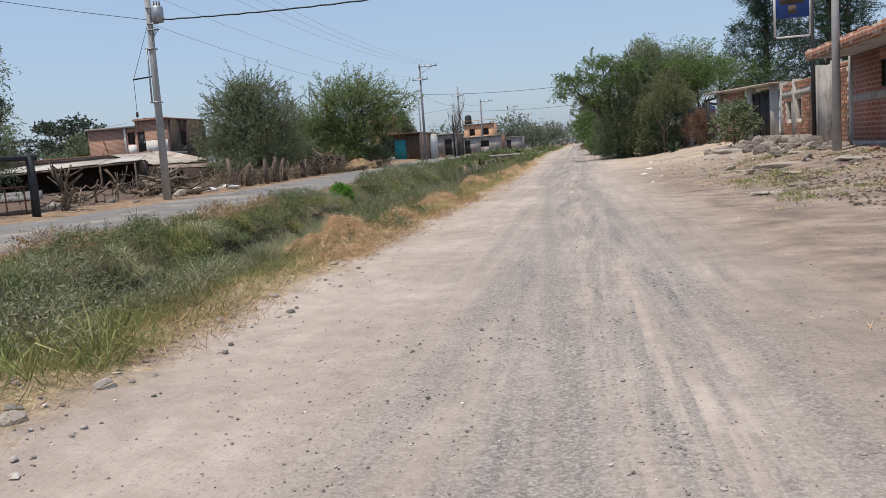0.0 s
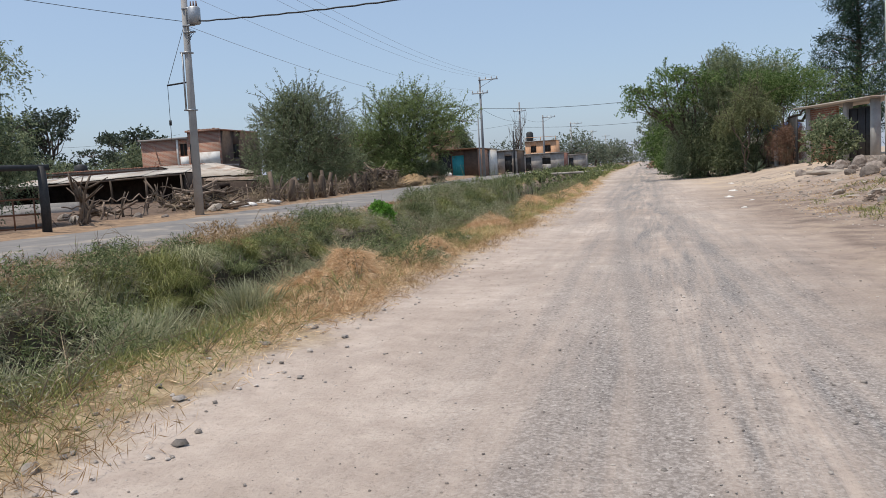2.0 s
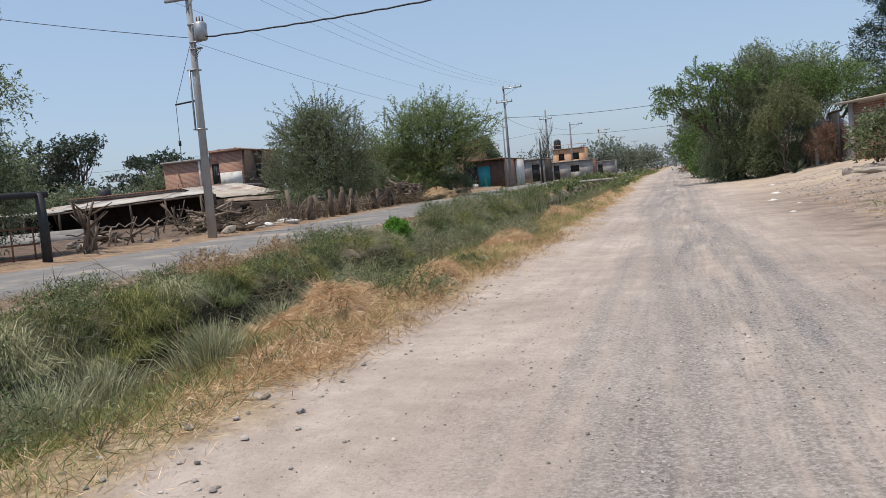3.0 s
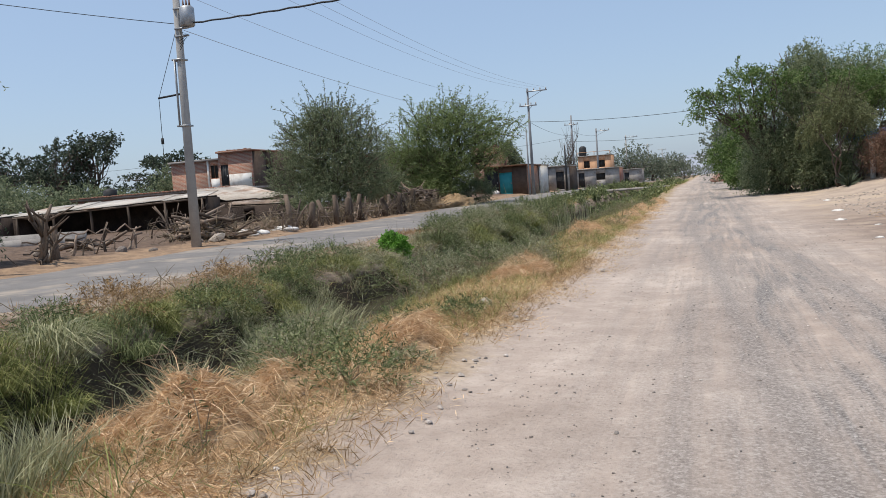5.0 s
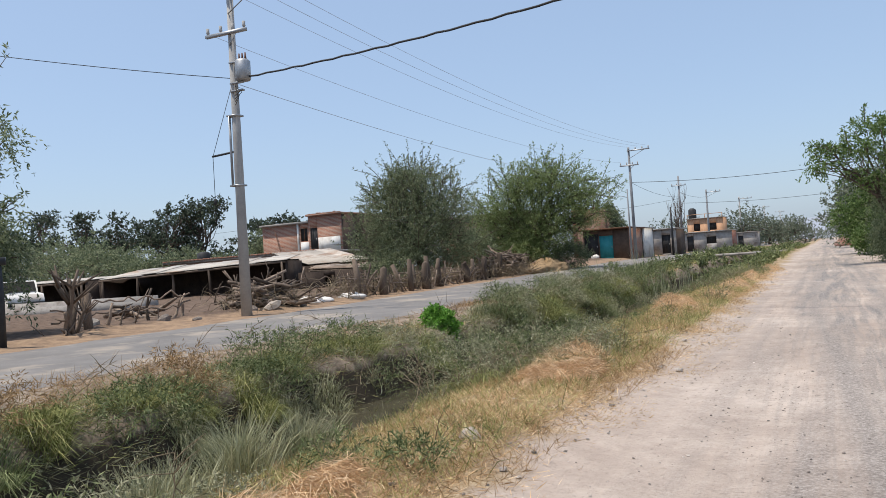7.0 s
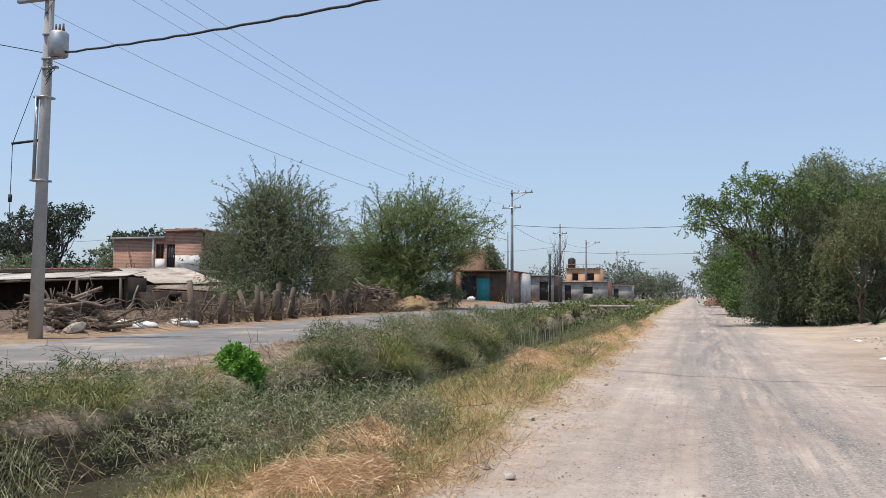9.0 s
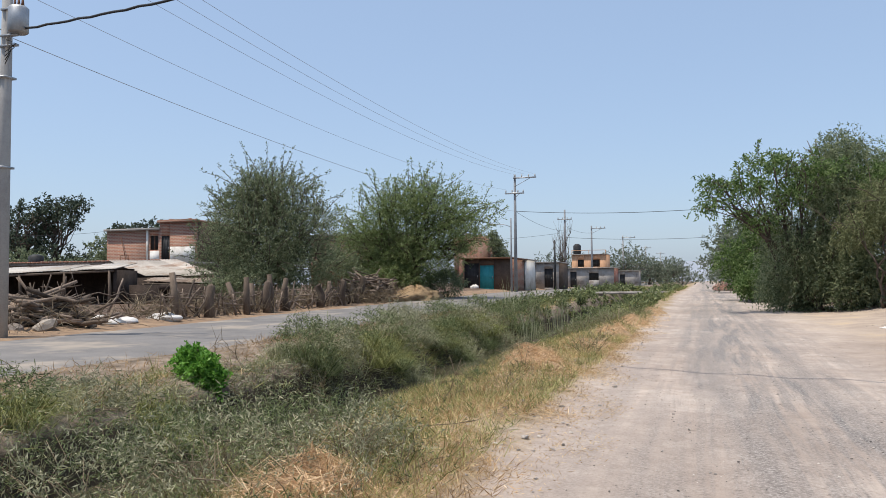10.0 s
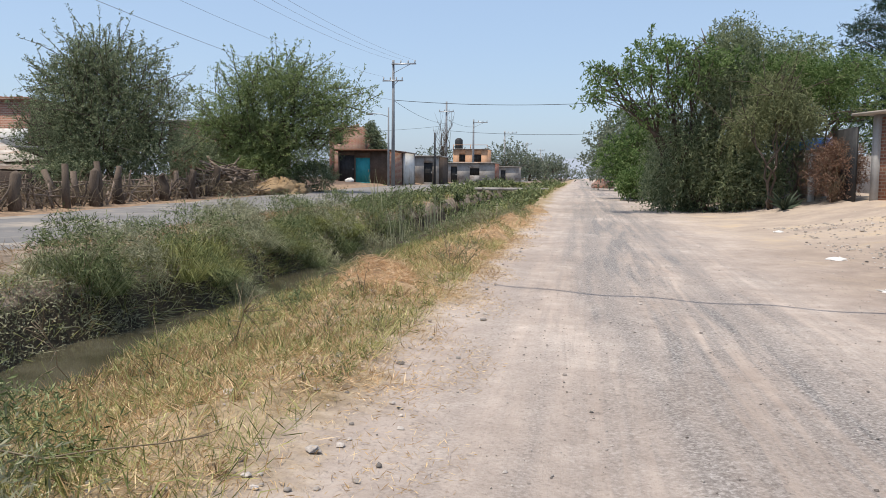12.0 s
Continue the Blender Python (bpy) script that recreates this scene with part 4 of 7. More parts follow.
def far_house():
    """Two-step brick house behind the sheds."""
    root = thing("house", (-42.9, 65.0, 0.4), "unfinished red brick house with a flat roof and whitewashed corner", "house")
    a = run(0, 0, 0, 0)
    part("wall", wall_shape(4.6, 0, 5.0, 0.25, [(3.75, 4.45, 3.55, 4.6)]), M_BRICK_X, root, at=a)
    part("wall", wall_shape(3.0, 0, 5.5, 0.25, [(0.15, 0.85, 2.75, 4.55)]), M_BRICK_X, root, at=run(4.6, -0.05, 0, 0))
    # side turned from the sun: dark adobe carries its shade in the colour
    part("wall", wall_shape(6.75, 0, 5.5, 0.25, [(2.0, 3.0, 3.2, 4.4)]), M_ADOBE, root, "dark adobe side wall with its shade put into the colour", at=run(7.6, 0.2, 0, 90))
    part("wall", wall_shape(6.7, 0, 5.0, 0.25), M_BRICK_Y, root, at=run(0.0, 6.95, 0, -90))
    part("wall", wall_shape(7.6, 0, 5.0, 0.25), M_BRICK_X, root, at=run(7.6, 7.2, 0, 180))
    part("whitewash", Shape().box(5.5, 7.55, -0.075, -0.055, 2.7, 3.75).box(3.75, 4.55, -0.02, -0.004, 2.6, 3.5), M_WHITE, root, "whitewashed lower band")
    s = Shape().box(-0.15, 4.6, -0.2, 7.2, 5.0, 5.14)
    part("roof", s, M_PLASTER, root)
    s = Shape().box(4.5, 7.75, -0.25, 7.2, 5.5, 5.62)
    for k in range(16):
        x = 4.5 + k * 0.2
        s.box(x, x + 0.17, -0.2, 0.0, 5.62, 5.66 + 0.08 * rng.random())
    part("parapet", s, M_BRICK_X, root)
    door_part("door", 0.15, 0.85, 2.75, 4.55, M_BLACK, root, run(4.6, -0.05, 0, 0))
    window_part(3.75, 4.45, 3.55, 4.6, root, a, M_RUST)
    part("column", Shape().box(3.45, 3.62, -0.03, -0.004, 2.6, 4.98), M_WHITE, root, "whitewashed column")
    window_part(2.0, 3.0, 3.2, 4.4, root, run(7.6, 0.2, 0, 90))
    s = Shape().tube([(2.0, -0.3, 2.6), (1.3, -0.1, 4.6)], 0.03, 4)
    s.tube([(1.6, -0.5, 2.6), (1.6, -0.45, 3.2), (2.3, -0.45, 3.2), (2.3, -0.5, 2.6)], 0.03, 4)
    part("railing", s, M_RUST, root)
    part("low_roof", Shape().box(-9.0, 9.2, -4.5, 0.0, 2.45, 2.6), M_PLASTER, root)
    part("low_wall", wall_shape(18.0, 0, 2.45, 0.25), M_BRICK_X, root, at=run(-9, -4.4, 0, 0))
    s = Shape()
    for k in range(46):
        s.box(-9 + k * 0.39, -8.65 + k * 0.39, -4.6, -4.3, 2.6, 2.68 + 0.05 * rng.random())
    part("low_parapet", s, M_BRICK_X, root)
    s = Shape().tube([(-5.5, -1, 2.6), (-5.5, -1, 2.7), (-5.5, -1, 3.25), (-5.5, -1, 3.4)], [0.5, 0.55, 0.55, 0.2], 12)
    part("water_tank", s, M_BLACK, root, "black plastic water tank", True)


far_house()


def shed(name, label, corners, roof_mat, posts, back_mat, thick=0.03, z_floor=0.3):
    """An open lean-to: corners of the roof (front left, front right, back right, back left)."""
    c = np.array(corners, float)
    root = thing(name, (c[0][0], c[0][1], z_floor), label, "shed")
    o = np.array([c[0][0], c[0][1], z_floor])
    n = int(max(4, np.linalg.norm(c[1] - c[0]) / 0.9))
    for k in range(n):
        u = np.linspace(k / n, (k + 1.08) / n, 13)[:, None]
        lift = (0.02 * (np.arange(13) % 2) + 0.012 * (k % 2) + rng.normal(0, 0.015))[:, None] * np.array([0, 0, 1.0])
        slip = rng.normal(0, 0.09)
        front, back = c[0] + (c[1] - c[0]) * u - o + lift, c[3] + (c[2] - c[3]) * u - o + lift
        front = front + (front - back) * slip / 4
        rows = np.concatenate([front, back, back - (0, 0, thick), front - (0, 0, thick)])
        f = [(r * 13 + q, r * 13 + q + 1, (r + 1) % 4 * 13 + q + 1, (r + 1) % 4 * 13 + q) for r in range(4) for q in range(12)]
        f += [(0, 13, 26, 39), (51, 38, 25, 12)]
        part("roof_sheet", Shape().add(rows, f), roof_mat, root)
    beam = Shape().tube([c[0] - o - (0, 0, 0.12), c[1] - o - (0, 0, 0.12)], 0.06, 6)
    part("beam", beam, M_WOOD, root)
    for u in np.linspace(0.02, 0.98, posts):
        p = c[0] + (c[1] - c[0]) * u - o
        part("post", Shape().tube([(p[0], p[1], -0.3), (p[0] + rng.normal(0, 0.05), p[1], p[2] * 0.5), (p[0], p[1], p[2] - 0.1)], [0.09, 0.08, 0.07], 6), M_WOOD, root)
    b0, b1 = c[3] - o, c[2] - o
    w = Shape()
    d = (b1 - b0) / np.linalg.norm(b1 - b0)
    m = Matrix(((d[0], -d[1], 0, b0[0]), (d[1], d[0], 0, b0[1]), (0, 0, 1, 0), (0, 0, 0, 1)))
    w.box(0, np.linalg.norm((b1 - b0)[:2]), -0.3, -0.1, -0.3, min(b0[2], b1[2]) - 0.03, m)
    for p, q in ((c[0] - o, b0), (c[1] - o, b1)):
        e = (q - p) / np.linalg.norm((q - p)[:2])
        k = Matrix(((e[0], -e[1], 0, p[0]), (e[1], e[0], 0, p[1]), (0, 0, 1, 0), (0, 0, 0, 1)))
        w.box(0.15, np.linalg.norm((q - p)[:2]), -0.1, 0.1, -0.3, min(p[2], q[2]) - 0.06, k)
    part("wall", w, back_mat, root)
    return root


shed("shed", "long low cattle shed with a pale sheet roof", [(-40.5, 46.2, 1.86), (-29.3, 49.6, 2.27), (-30.5, 52.7, 2.62), (-41.7, 50.4, 2.35)], M_SHEET_Y, 6, M_SHADEADOBE)
shed("shed", "shed with a pale corrugated sheet roof", [(-30.0, 53.0, 1.9), (-26.4, 54.0, 2.02), (-31.8, 58.0, 2.95), (-35.9, 57.0, 2.95)], M_SHEET_X, 5, M_SHADEADOBE)
shed("shed", "sagging lean-to patched with rusty sheets", [(-28.9, 51.2, 1.62), (-24.6, 52.2, 1.5), (-25.3, 54.0, 1.8), (-29.6, 53.0, 1.82)], M_RUSTSHEET, 4, M_SHADEADOBE)
shed("shed", "low open cattle shelter with a flat roof", [(-52.0, 43.0, 1.75), (-41.0, 45.6, 1.9), (-42.0, 50.0, 2.1), (-53.0, 47.5, 2.0)], M_SHEET_Y, 5, M_SHADEADOBE)
root = thing("low_wall", (-29.2, 50.6, 0.2), "patched dark adobe wall under the lean-to", "wall")
part("wall", wall_shape(5.2, -0.2, 1.25, 0.25, [(1.6, 2.3, -0.2, 1.0)]), M_SHADEADOBE, root, at=run(0, 0, 0, 12))
root = thing("feed_trough", (-38.5, 38.5, 0.3), "low concrete feed trough in the cattle yard", "trough")
part("wall", wall_shape(9.0, -0.2, 0.55, 0.3), M_PLASTER, root, at=run(0, 0, 0, 8))
part("kerb", wall_shape(9.0, -0.2, 0.35, 0.2), M_PLASTER, root, at=run(0.2, -0.9, 0, 8))


def teal_house():
    z = float(height(-19.5, 85))
    root = thing("house", (-21.6, 85.0, z), "low brick house with a teal metal door", "house")
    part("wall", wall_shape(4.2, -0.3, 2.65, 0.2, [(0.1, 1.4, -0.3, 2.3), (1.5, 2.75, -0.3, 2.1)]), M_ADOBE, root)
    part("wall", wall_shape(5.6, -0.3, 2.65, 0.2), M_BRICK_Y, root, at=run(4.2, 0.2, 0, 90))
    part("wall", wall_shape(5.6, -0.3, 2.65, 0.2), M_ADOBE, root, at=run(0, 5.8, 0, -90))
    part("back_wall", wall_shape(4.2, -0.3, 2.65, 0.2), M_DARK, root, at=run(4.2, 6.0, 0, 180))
    part("roof", Shape().box(-0.3, 4.5, -0.5, 6.2, 2.65, 2.78), M_RUST, root)
    door_part("door", 1.5, 2.75, 0.0, 2.1, M_TEAL, root, run(0, 0, 0, 0), "teal painted sheet-metal door")
    door_part("door", 0.1, 1.4, 0.0, 2.3, M_BLACK, root, run(0, 0, 0, 0), "dark sheet-metal gate")
    # upper storey behind
    up = thing("house", (-25.2, 94.0, z), "unfinished orange brick upper storey with a broken top behind the trees", "house")
    part("wall", wall_shape(3.5, 0, 5.2, 0.25, [(0.5, 1.3, 3.6, 4.7)]), M_BRICK_X, up)
    part("wall", wall_shape(4.75, 0, 5.0, 0.25), M_BRICK_Y, up, at=run(3.5, 0.25, 0, 90))
    s = Shape()
    for k in range(12):
        if k % 4 != 2:
            s.box(k * 0.29, k * 0.29 + 0.27, 0.0, 0.24, 5.2, 5.27 + 0.32 * rng.random())
    part("broken_course", s, M_BRICK_X, up, kind="stuff")
    part("roof", Shape().box(0.0, 3.4, 0.3, 5.0, 4.7, 4.85), M_PLASTER, up)
    window_part(0.5, 1.3, 3.6, 4.7, up, run(0, 0, 0, 0))
    mid = thing("house", (-33.0, 78.0, z), "brick house half hidden by the trees", "house")
    part("wall", wall_shape(8.0, 0, 4.6, 0.25, [(5.6, 6.4, 2.6, 3.6)]), M_BRICK_X, mid)
    part("wall", wall_shape(4.75, 0, 4.6, 0.25), M_BRICK_Y, mid, at=run(8.0, 0.25, 0, 90))
    part("roof", Shape().box(-0.2, 8.2, -0.2, 5.2, 4.6, 4.75), M_PLASTER, mid)
    window_part(5.6, 6.4, 2.6, 3.6, mid, run(0, 0, 0, 0))


teal_house()


def street_block(x, y, w, h, d, wall_mat, side_mat, label, openings=(), z=None):
    z = float(height(x, y)) if z is None else z
    root = thing("house", (x, y, z - 0.1), label, "house", "low houses along the street")
    part("wall", wall_shape(w, -0.2, h, 0.2, openings), wall_mat, root)
    part("side_wall", wall_shape(d - 0.4, -0.2, h, 0.2), side_mat, root, at=run(w, 0.2, 0, 90))
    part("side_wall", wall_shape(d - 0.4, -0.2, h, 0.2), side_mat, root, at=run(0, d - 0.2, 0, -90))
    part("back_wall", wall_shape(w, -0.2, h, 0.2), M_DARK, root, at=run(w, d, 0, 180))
    part("roof", Shape().box(-0.15, w + 0.15, -0.2, d + 0.15, h, h + 0.12), M_PLASTER, root)
    for o in openings:
        if o[2] <= 0:
            door_part("door", *o, M_BLACK, root, run(0, 0, 0, 0))
        else:
            window_part(*o, root, run(0, 0, 0, 0))
    return root


street_block(-19.6, 91.0, 2.3, 2.7, 5.0, M_WHITE, M_WHITE, "whitewashed low house with a dark doorway", [(1.5, 2.2, 0.0, 1.9)])
street_block(-20.2, 100.0, 4.5, 2.6, 6.0, M_PLASTER, M_ADOBE, "grey and brown low house with a metal door", [(0.4, 1.2, 0.0, 2.0), (3.0, 3.9, 0.0, 2.0)])
street_block(-18.6, 120.0, 6.5, 2.4, 6.0, M_PLASTER, M_REDWALL, "low grey house with a red front", [(1.0, 1.8, 0.0, 2.0), (3.4, 4.6, 0.9, 1.8)])
hz = street_block(-22.0, 150.0, 5.6, 5.0, 6.0, M_ORANGE, M_ORANGE, "orange two-storey house with a roof terrace", [(1.0, 2.0, 3.0, 4.2), (3.4, 4.6, 3.0, 4.2)])
part("terrace_rail", Shape().box(0, 5.6, -0.1, 0.0, 5.7, 5.78).box(0, 0.1, -0.1, 0, 5.1, 5.75).box(2.8, 2.9, -0.1, 0, 5.1, 5.75).box(5.5, 5.6, -0.1, 0, 5.1, 5.75), M_ORANGE, hz)
part("water_tank", Shape().tube([(0.7, 1.5, 5.1), (0.7, 1.5, 5.2), (0.7, 1.5, 6.6), (0.7, 1.5, 6.9)], [0.6, 0.65, 0.65, 0.3], 12), M_BLACK, hz, "black plastic water tank", True)
street_block(-15.4, 152.0, 4.0, 2.5, 5.0, M_PLASTER, M_PLASTER, "low grey house further along the street", [(1.0, 1.8, 0.0, 2.0)])
street_block(-24.5, 106.0, 3.5, 2.9, 5.0, M_WHITE, M_PLASTER, "pale low house behind the poles", [(1.0, 1.8, 0.0, 1.9)])


def yard_buildings():
    z = 0.42
    # near house: red wall along the lane with a tiled eave
    root = thing("house", (8.7, 28.6, z), "red brick house with a concrete band and tiled eave", "house")
    at = run(0, 0, 0, -90)
    part("wall", wall_shape(12.0, -0.3, 3.05, 0.25, [(2.4, 3.6, 1.9, 2.7), (6.0, 7.0, -0.3, 2.1)]), M_REDWALL, root, at=at)
    part("wall", wall_shape(6.75, -0.3, 3.05, 0.25), M_BRICK_X, root, at=run(7.0, 0, 0, 180))
    part("back_wall", wall_shape(11.5, -0.3, 3.05, 0.25), M_REDWALL, root, at=run(7.0, -11.75, 0, 90))
    part("wall", wall_shape(6.75, -0.3, 3.05, 0.25), M_BRICK_X, root, at=run(0.25, -12.0, 0, 0))
    part("concrete_band", Shape().box(-0.03, -0.004, -12, 0.0, 1.55, 1.78), M_PLASTER, root)
    part("plinth", Shape().box(-0.05, -0.006, -12, 0.0, -0.3, 0.32), M_PLASTER, root)
    part("roof", Shape().box(-1.3, 7.2, -12.2, 0.25, 3.08, 3.2), M_PLASTER, root)
    s = Shape()
    for k in range(40):
        y = -12.1 + k * 0.305
        s.box(-1.42 - 0.05 * rng.random(), -1.304, y, y + 0.28, 3.04 - 0.03 * rng.random(), 3.3 + 0.06 * rng.random())
        s.box(-1.3, -0.7, y, y + 0.28, 3.205, 3.28 + 0.05 * rng.random())
    for k in range(36):
        s.box(-0.6 + 0.01 * rng.random(), -0.3, -12 + k * 0.335, -11.72 + k * 0.335, 3.225, 3.55 + 0.1 * rng.random())
    part("eave_tiles", s, M_BRICK_Y, root, "broken red eave bricks")
    window_part(2.4, 3.6, 1.9, 2.7, root, at)
    # unfinished wall further on
    root = thing("unfinished_wall", (8.75, 38.7, 0.55), "unfinished brick wall with concrete columns and window holes", "wall")
    part("wall", wall_shape(9.9, -0.3, 2.65, 0.2, [(1.0, 1.75, 1.1, 1.85), (2.6, 3.4, 1.1, 1.9)]), M_MORTAR, root, at=at)
    unfinished = root
    # near-black sheet added behind the window holes, in place of a dark room
    part("dark_backing", wall_shape(5.6, -0.3, 2.6, 0.15), M_DARK, root, "added near-black backing that darkens the window holes", at=run(2.2, 0, 0, -90))
    # unseen slab, added only to keep the sun off the backing
    part("shade_slab", Shape().box(0.1, 5.6, 0.21, 2.4, 2.5, 2.6), M_PLASTER, root, at=at)
    part("top_course", wall_shape(4.2, 2.65, 2.85, 0.2), M_BRICK_Y, root, at=run(0, -5.7, 0, -90))
    for u in (0.0, 2.2, 5.6, 7.6, 9.6):
        part("column", Shape().box(-0.05, 0.25, -u - 0.28, -u, -0.3, 2.75 if u < 3 else 3.0), M_PLASTER, root)
    part("concrete_panel", Shape().box(-0.03, -0.004, -7.6, -5.9, -0.3, 2.9), M_PLASTER, root)
    part("concrete_band", Shape().box(-0.035, -0.008, -5.6, 0.0, 2.05, 2.25), M_PLASTER, root)
    part("wall", wall_shape(5.75, -0.3, 2.65, 0.2), M_BRICK_X, root, at=run(6.0, 0.05, 0, 180))
    root = thing("stone_plinth", (8.3, 41.0, 0.4), "low rough stone retaining wall", "wall")
    part("core", Shape().box(0.0, 0.3, -8, 0, -0.3, 0.6), M_ROCK, root)
    for k in range(70):
        y, zz = -rng.uniform(0.1, 7.9), rng.uniform(-0.1, 0.5)
        w = rng.uniform(0.1, 0.2)
        part("stone", Shape().box(-w * 0.5, w * 0.8, y - w, y + w, zz - w * 0.6, zz + w * 0.6, None, 0.03), M_ROCK, root)
    # gate shelter
    root = thing("gate_shelter", (7.35, 47.0, 0.62), "gate shelter with a slab roof, concrete columns and dark sheet gates", "gate")
    g = run(0, 0, 0, -72)
    part("wall", wall_shape(2.3, -0.3, 2.7, 0.15), M_BRICK_X, root, at=run(0.08, -0.25, 0, -72))
    for u in (0.0, 3.3, 5.4):
        part("column", Shape().box(u, u + 0.28, -0.1, 0.22, -0.3, 2.8), M_CONCRETE, root, at=g)
    door_part("gate_leaf", 2.35, 3.3, 0.0, 2.2, M_BLACK, root, g, "dark sheet-metal gate leaf")
    door_part("gate_leaf", 3.6, 5.4, 0.0, 2.5, M_BLACK, root, g, "dark sheet-metal gate leaf")
    part("roof", Shape().box(-0.5, 6.2, -0.5, 2.2, 2.8, 2.87), M_SHEET_X, root, at=g)
    part("side_gate", Shape().box(-0.5, -0.42, 0.2, 2.6, -0.2, 2.45), M_BLACK, root, "dark sheet-metal side gate")
    # yard wall behind the trees
    root = thing("yard_wall", (6.9, 50.2, 0.6), "plain grey yard wall with a white post behind the trees", "wall")
    part("wall", wall_shape(14.0, -0.3, 1.9, 0.2), M_PLASTER, root, at=run(0, 0, 0, 94))
    part("post", Shape().box(-0.75, -0.55, -0.6, -0.4, -0.3, 1.7), M_WHITE, root)
    root = thing("yard_wall", (3.4, 55.2, 0.5), "grey block yard wall behind the roadside trees", "wall")
    part("wall", wall_shape(7.5, -0.3, 1.9, 0.2), M_PLASTER, root)
    root = thing("tarp_shelter", (6.2, 53.0, 0.6), "blue tarp stretched over poles behind the wall", "tarp")
    part("tarp", Shape().add([(-1.4, 0, 2.0), (1.9, 0, 2.3), (1.9, 2, 2.5), (-1.4, 2, 2.2), (-1.4, 0, 2.03), (1.9, 0, 2.33), (1.9, 2, 2.53), (-1.4, 2, 2.23)],
                             [(3, 2, 1, 0), (4, 5, 6, 7), (0, 1, 5, 4), (1, 2, 6, 5), (2, 3, 7, 6), (3, 0, 4, 7)]).box(-0.6, 1.9, -0.03, 0.0, 1.9, 2.3), M_BLUE, root)
    for x, y in ((-1.3, 0.1), (1.8, 0.1), (1.8, 1.9), (-1.3, 1.9)):
        part("pole", Shape().tube([(x, y, -0.2), (x, y, 2.15)], 0.04, 6), M_WOOD, root)
    # sign on its post
    root = thing("sign_post", (8.62, 33.0, 0.55), "blue sign board in a pale frame on a dark steel post", "sign")
    part("post", Shape().tube([(0, 0, -0.2), (0, 0, 6.6)], 0.075, 8), M_BLACK, root)
    board = part("board", Shape().box(-1.3, -0.1, -0.04, 0.02, 4.85, 6.4), M_SIGNBLUE, root)
    f = Shape()
    for q in ((-1.36, -1.29, 4.12, 6.5), (-0.1, -0.04, 4.12, 6.5)):
        f.box(q[0], q[1], -0.05, 0.03, q[2], q[3])
    for v in (4.12, 6.45):
        f.box(-1.36, -0.04, -0.05, 0.03, v, v + 0.06)
    part("frame", f, M_WHITE, root)
    part("emblem", Shape().box(-1.15, -0.3, -0.05, -0.042, 5.35, 5.75).box(-0.85, -0.55, -0.05, -0.042, 5.0, 5.3), M_ADOBE, board)

    # the wall's lane face, laid brick by brick on the mortar
    meshes = []
    for k in range(4):
        bm = bmesh.new()
        bmesh.ops.create_cube(bm, size=1.0)
        for v in bm.verts:
            v.co = Vector((v.co.x * 0.36, v.co.y * 0.05, v.co.z * 0.118)) + Vector(rng.normal(0, 0.006, 3))
        me = bpy.data.meshes.new("brick")
        bm.to_mesh(me)
        bm.free()
        me.materials.append(M_BRICK)
        meshes.append(me)
    for row in range(18):
        z = -0.02 + row * 0.152
        for k in range(26):
            u = 0.08 + k * 0.4 + 0.2 * (row % 2)
            column = any(c - 0.16 < u < c + 0.46 for c in (0.0, 2.2, 5.6, 7.6, 9.6)) or 5.7 < u < 7.8 or u > 9.5
            hole = any(a - 0.16 < u < b + 0.16 and c - 0.06 < z < d + 0.06 for a, b, c, d in ((1.0, 1.75, 1.1, 1.85), (2.6, 3.4, 1.1, 1.9)))
            if column or hole or (1.98 < z < 2.32 and u < 5.6):
                continue
            part("brick", meshes[(row * 7 + k * 3) % 4], M_BRICK, unfinished, at=at @ pose(u, -0.004, z, 0, rng.normal(0, 0.6), 0))


yard_buildings()

# ---- woodpile, fence and clutter along the street ----
def stick(s, p, d, length, r, bend=0.12, forks=0):
    d = unit(np.array(d, float))
    n = 5
    t = np.linspace(0, 1, n)[:, None]
    side = np.cumsum(rng.normal(0, bend * length / n, (n, 3)), 0)
    side[0] = 0
    pts = np.array(p) + d * length * t + side
    s.tube(pts, np.linspace(r, r * 0.55, n), 6)
    for k in range(forks):
        i = rng.integers(1, 4)
        e = unit(d + rng.normal(0, 0.7, 3))
        s.tube([pts[i], pts[i] + e * length * 0.2, pts[i] + e * length * 0.38 + np.array([0, 0, 0.03])], [r * 0.6, r * 0.45, r * 0.2], 5)
    return s


def log_pile(at, size, count, label, high=0.7, length=(0.9, 2.0), r=(0.04, 0.10)):
    z = float(height(*at))
    root = thing("firewood_pile", (*at, z), label, "firewood pile")
    for k in range(count):
        u, v = rng.normal(0, 0.38, 2)
        zz = high * max(0.05, 1 - u * u * 1.4 - v * v * 1.4) * rng.random() ** 0.7
        a = rng.normal(0.9, 0.9)
        L = rng.uniform(*length)
        d = np.array([np.cos(a), np.sin(a), rng.normal(0, 0.22)])
        s = stick(Shape(), np.array([u * size[0], v * size[1], zz + 0.05]) - d * L / 2, d, L, rng.uniform(*r), 0.16, int(rng.random() < 0.35))
        part("log", s, M_LOG, root, smooth=True)
    return root


log_pile((-19.3, 34.9), (1.3, 1.7), 84, "heap of crooked grey firewood logs beside the power pole", 0.9, (0.9, 1.9), (0.04, 0.095))
log_pile((-18.4, 56.3), (1.4, 3.4), 110, "long heap of grey branches behind the fence", 1.35, (1.0, 2.4), (0.03, 0.08))
log_pile((-21.2, 31.0), (0.9, 1.2), 12, "few scattered logs in the farmyard", 0.35)
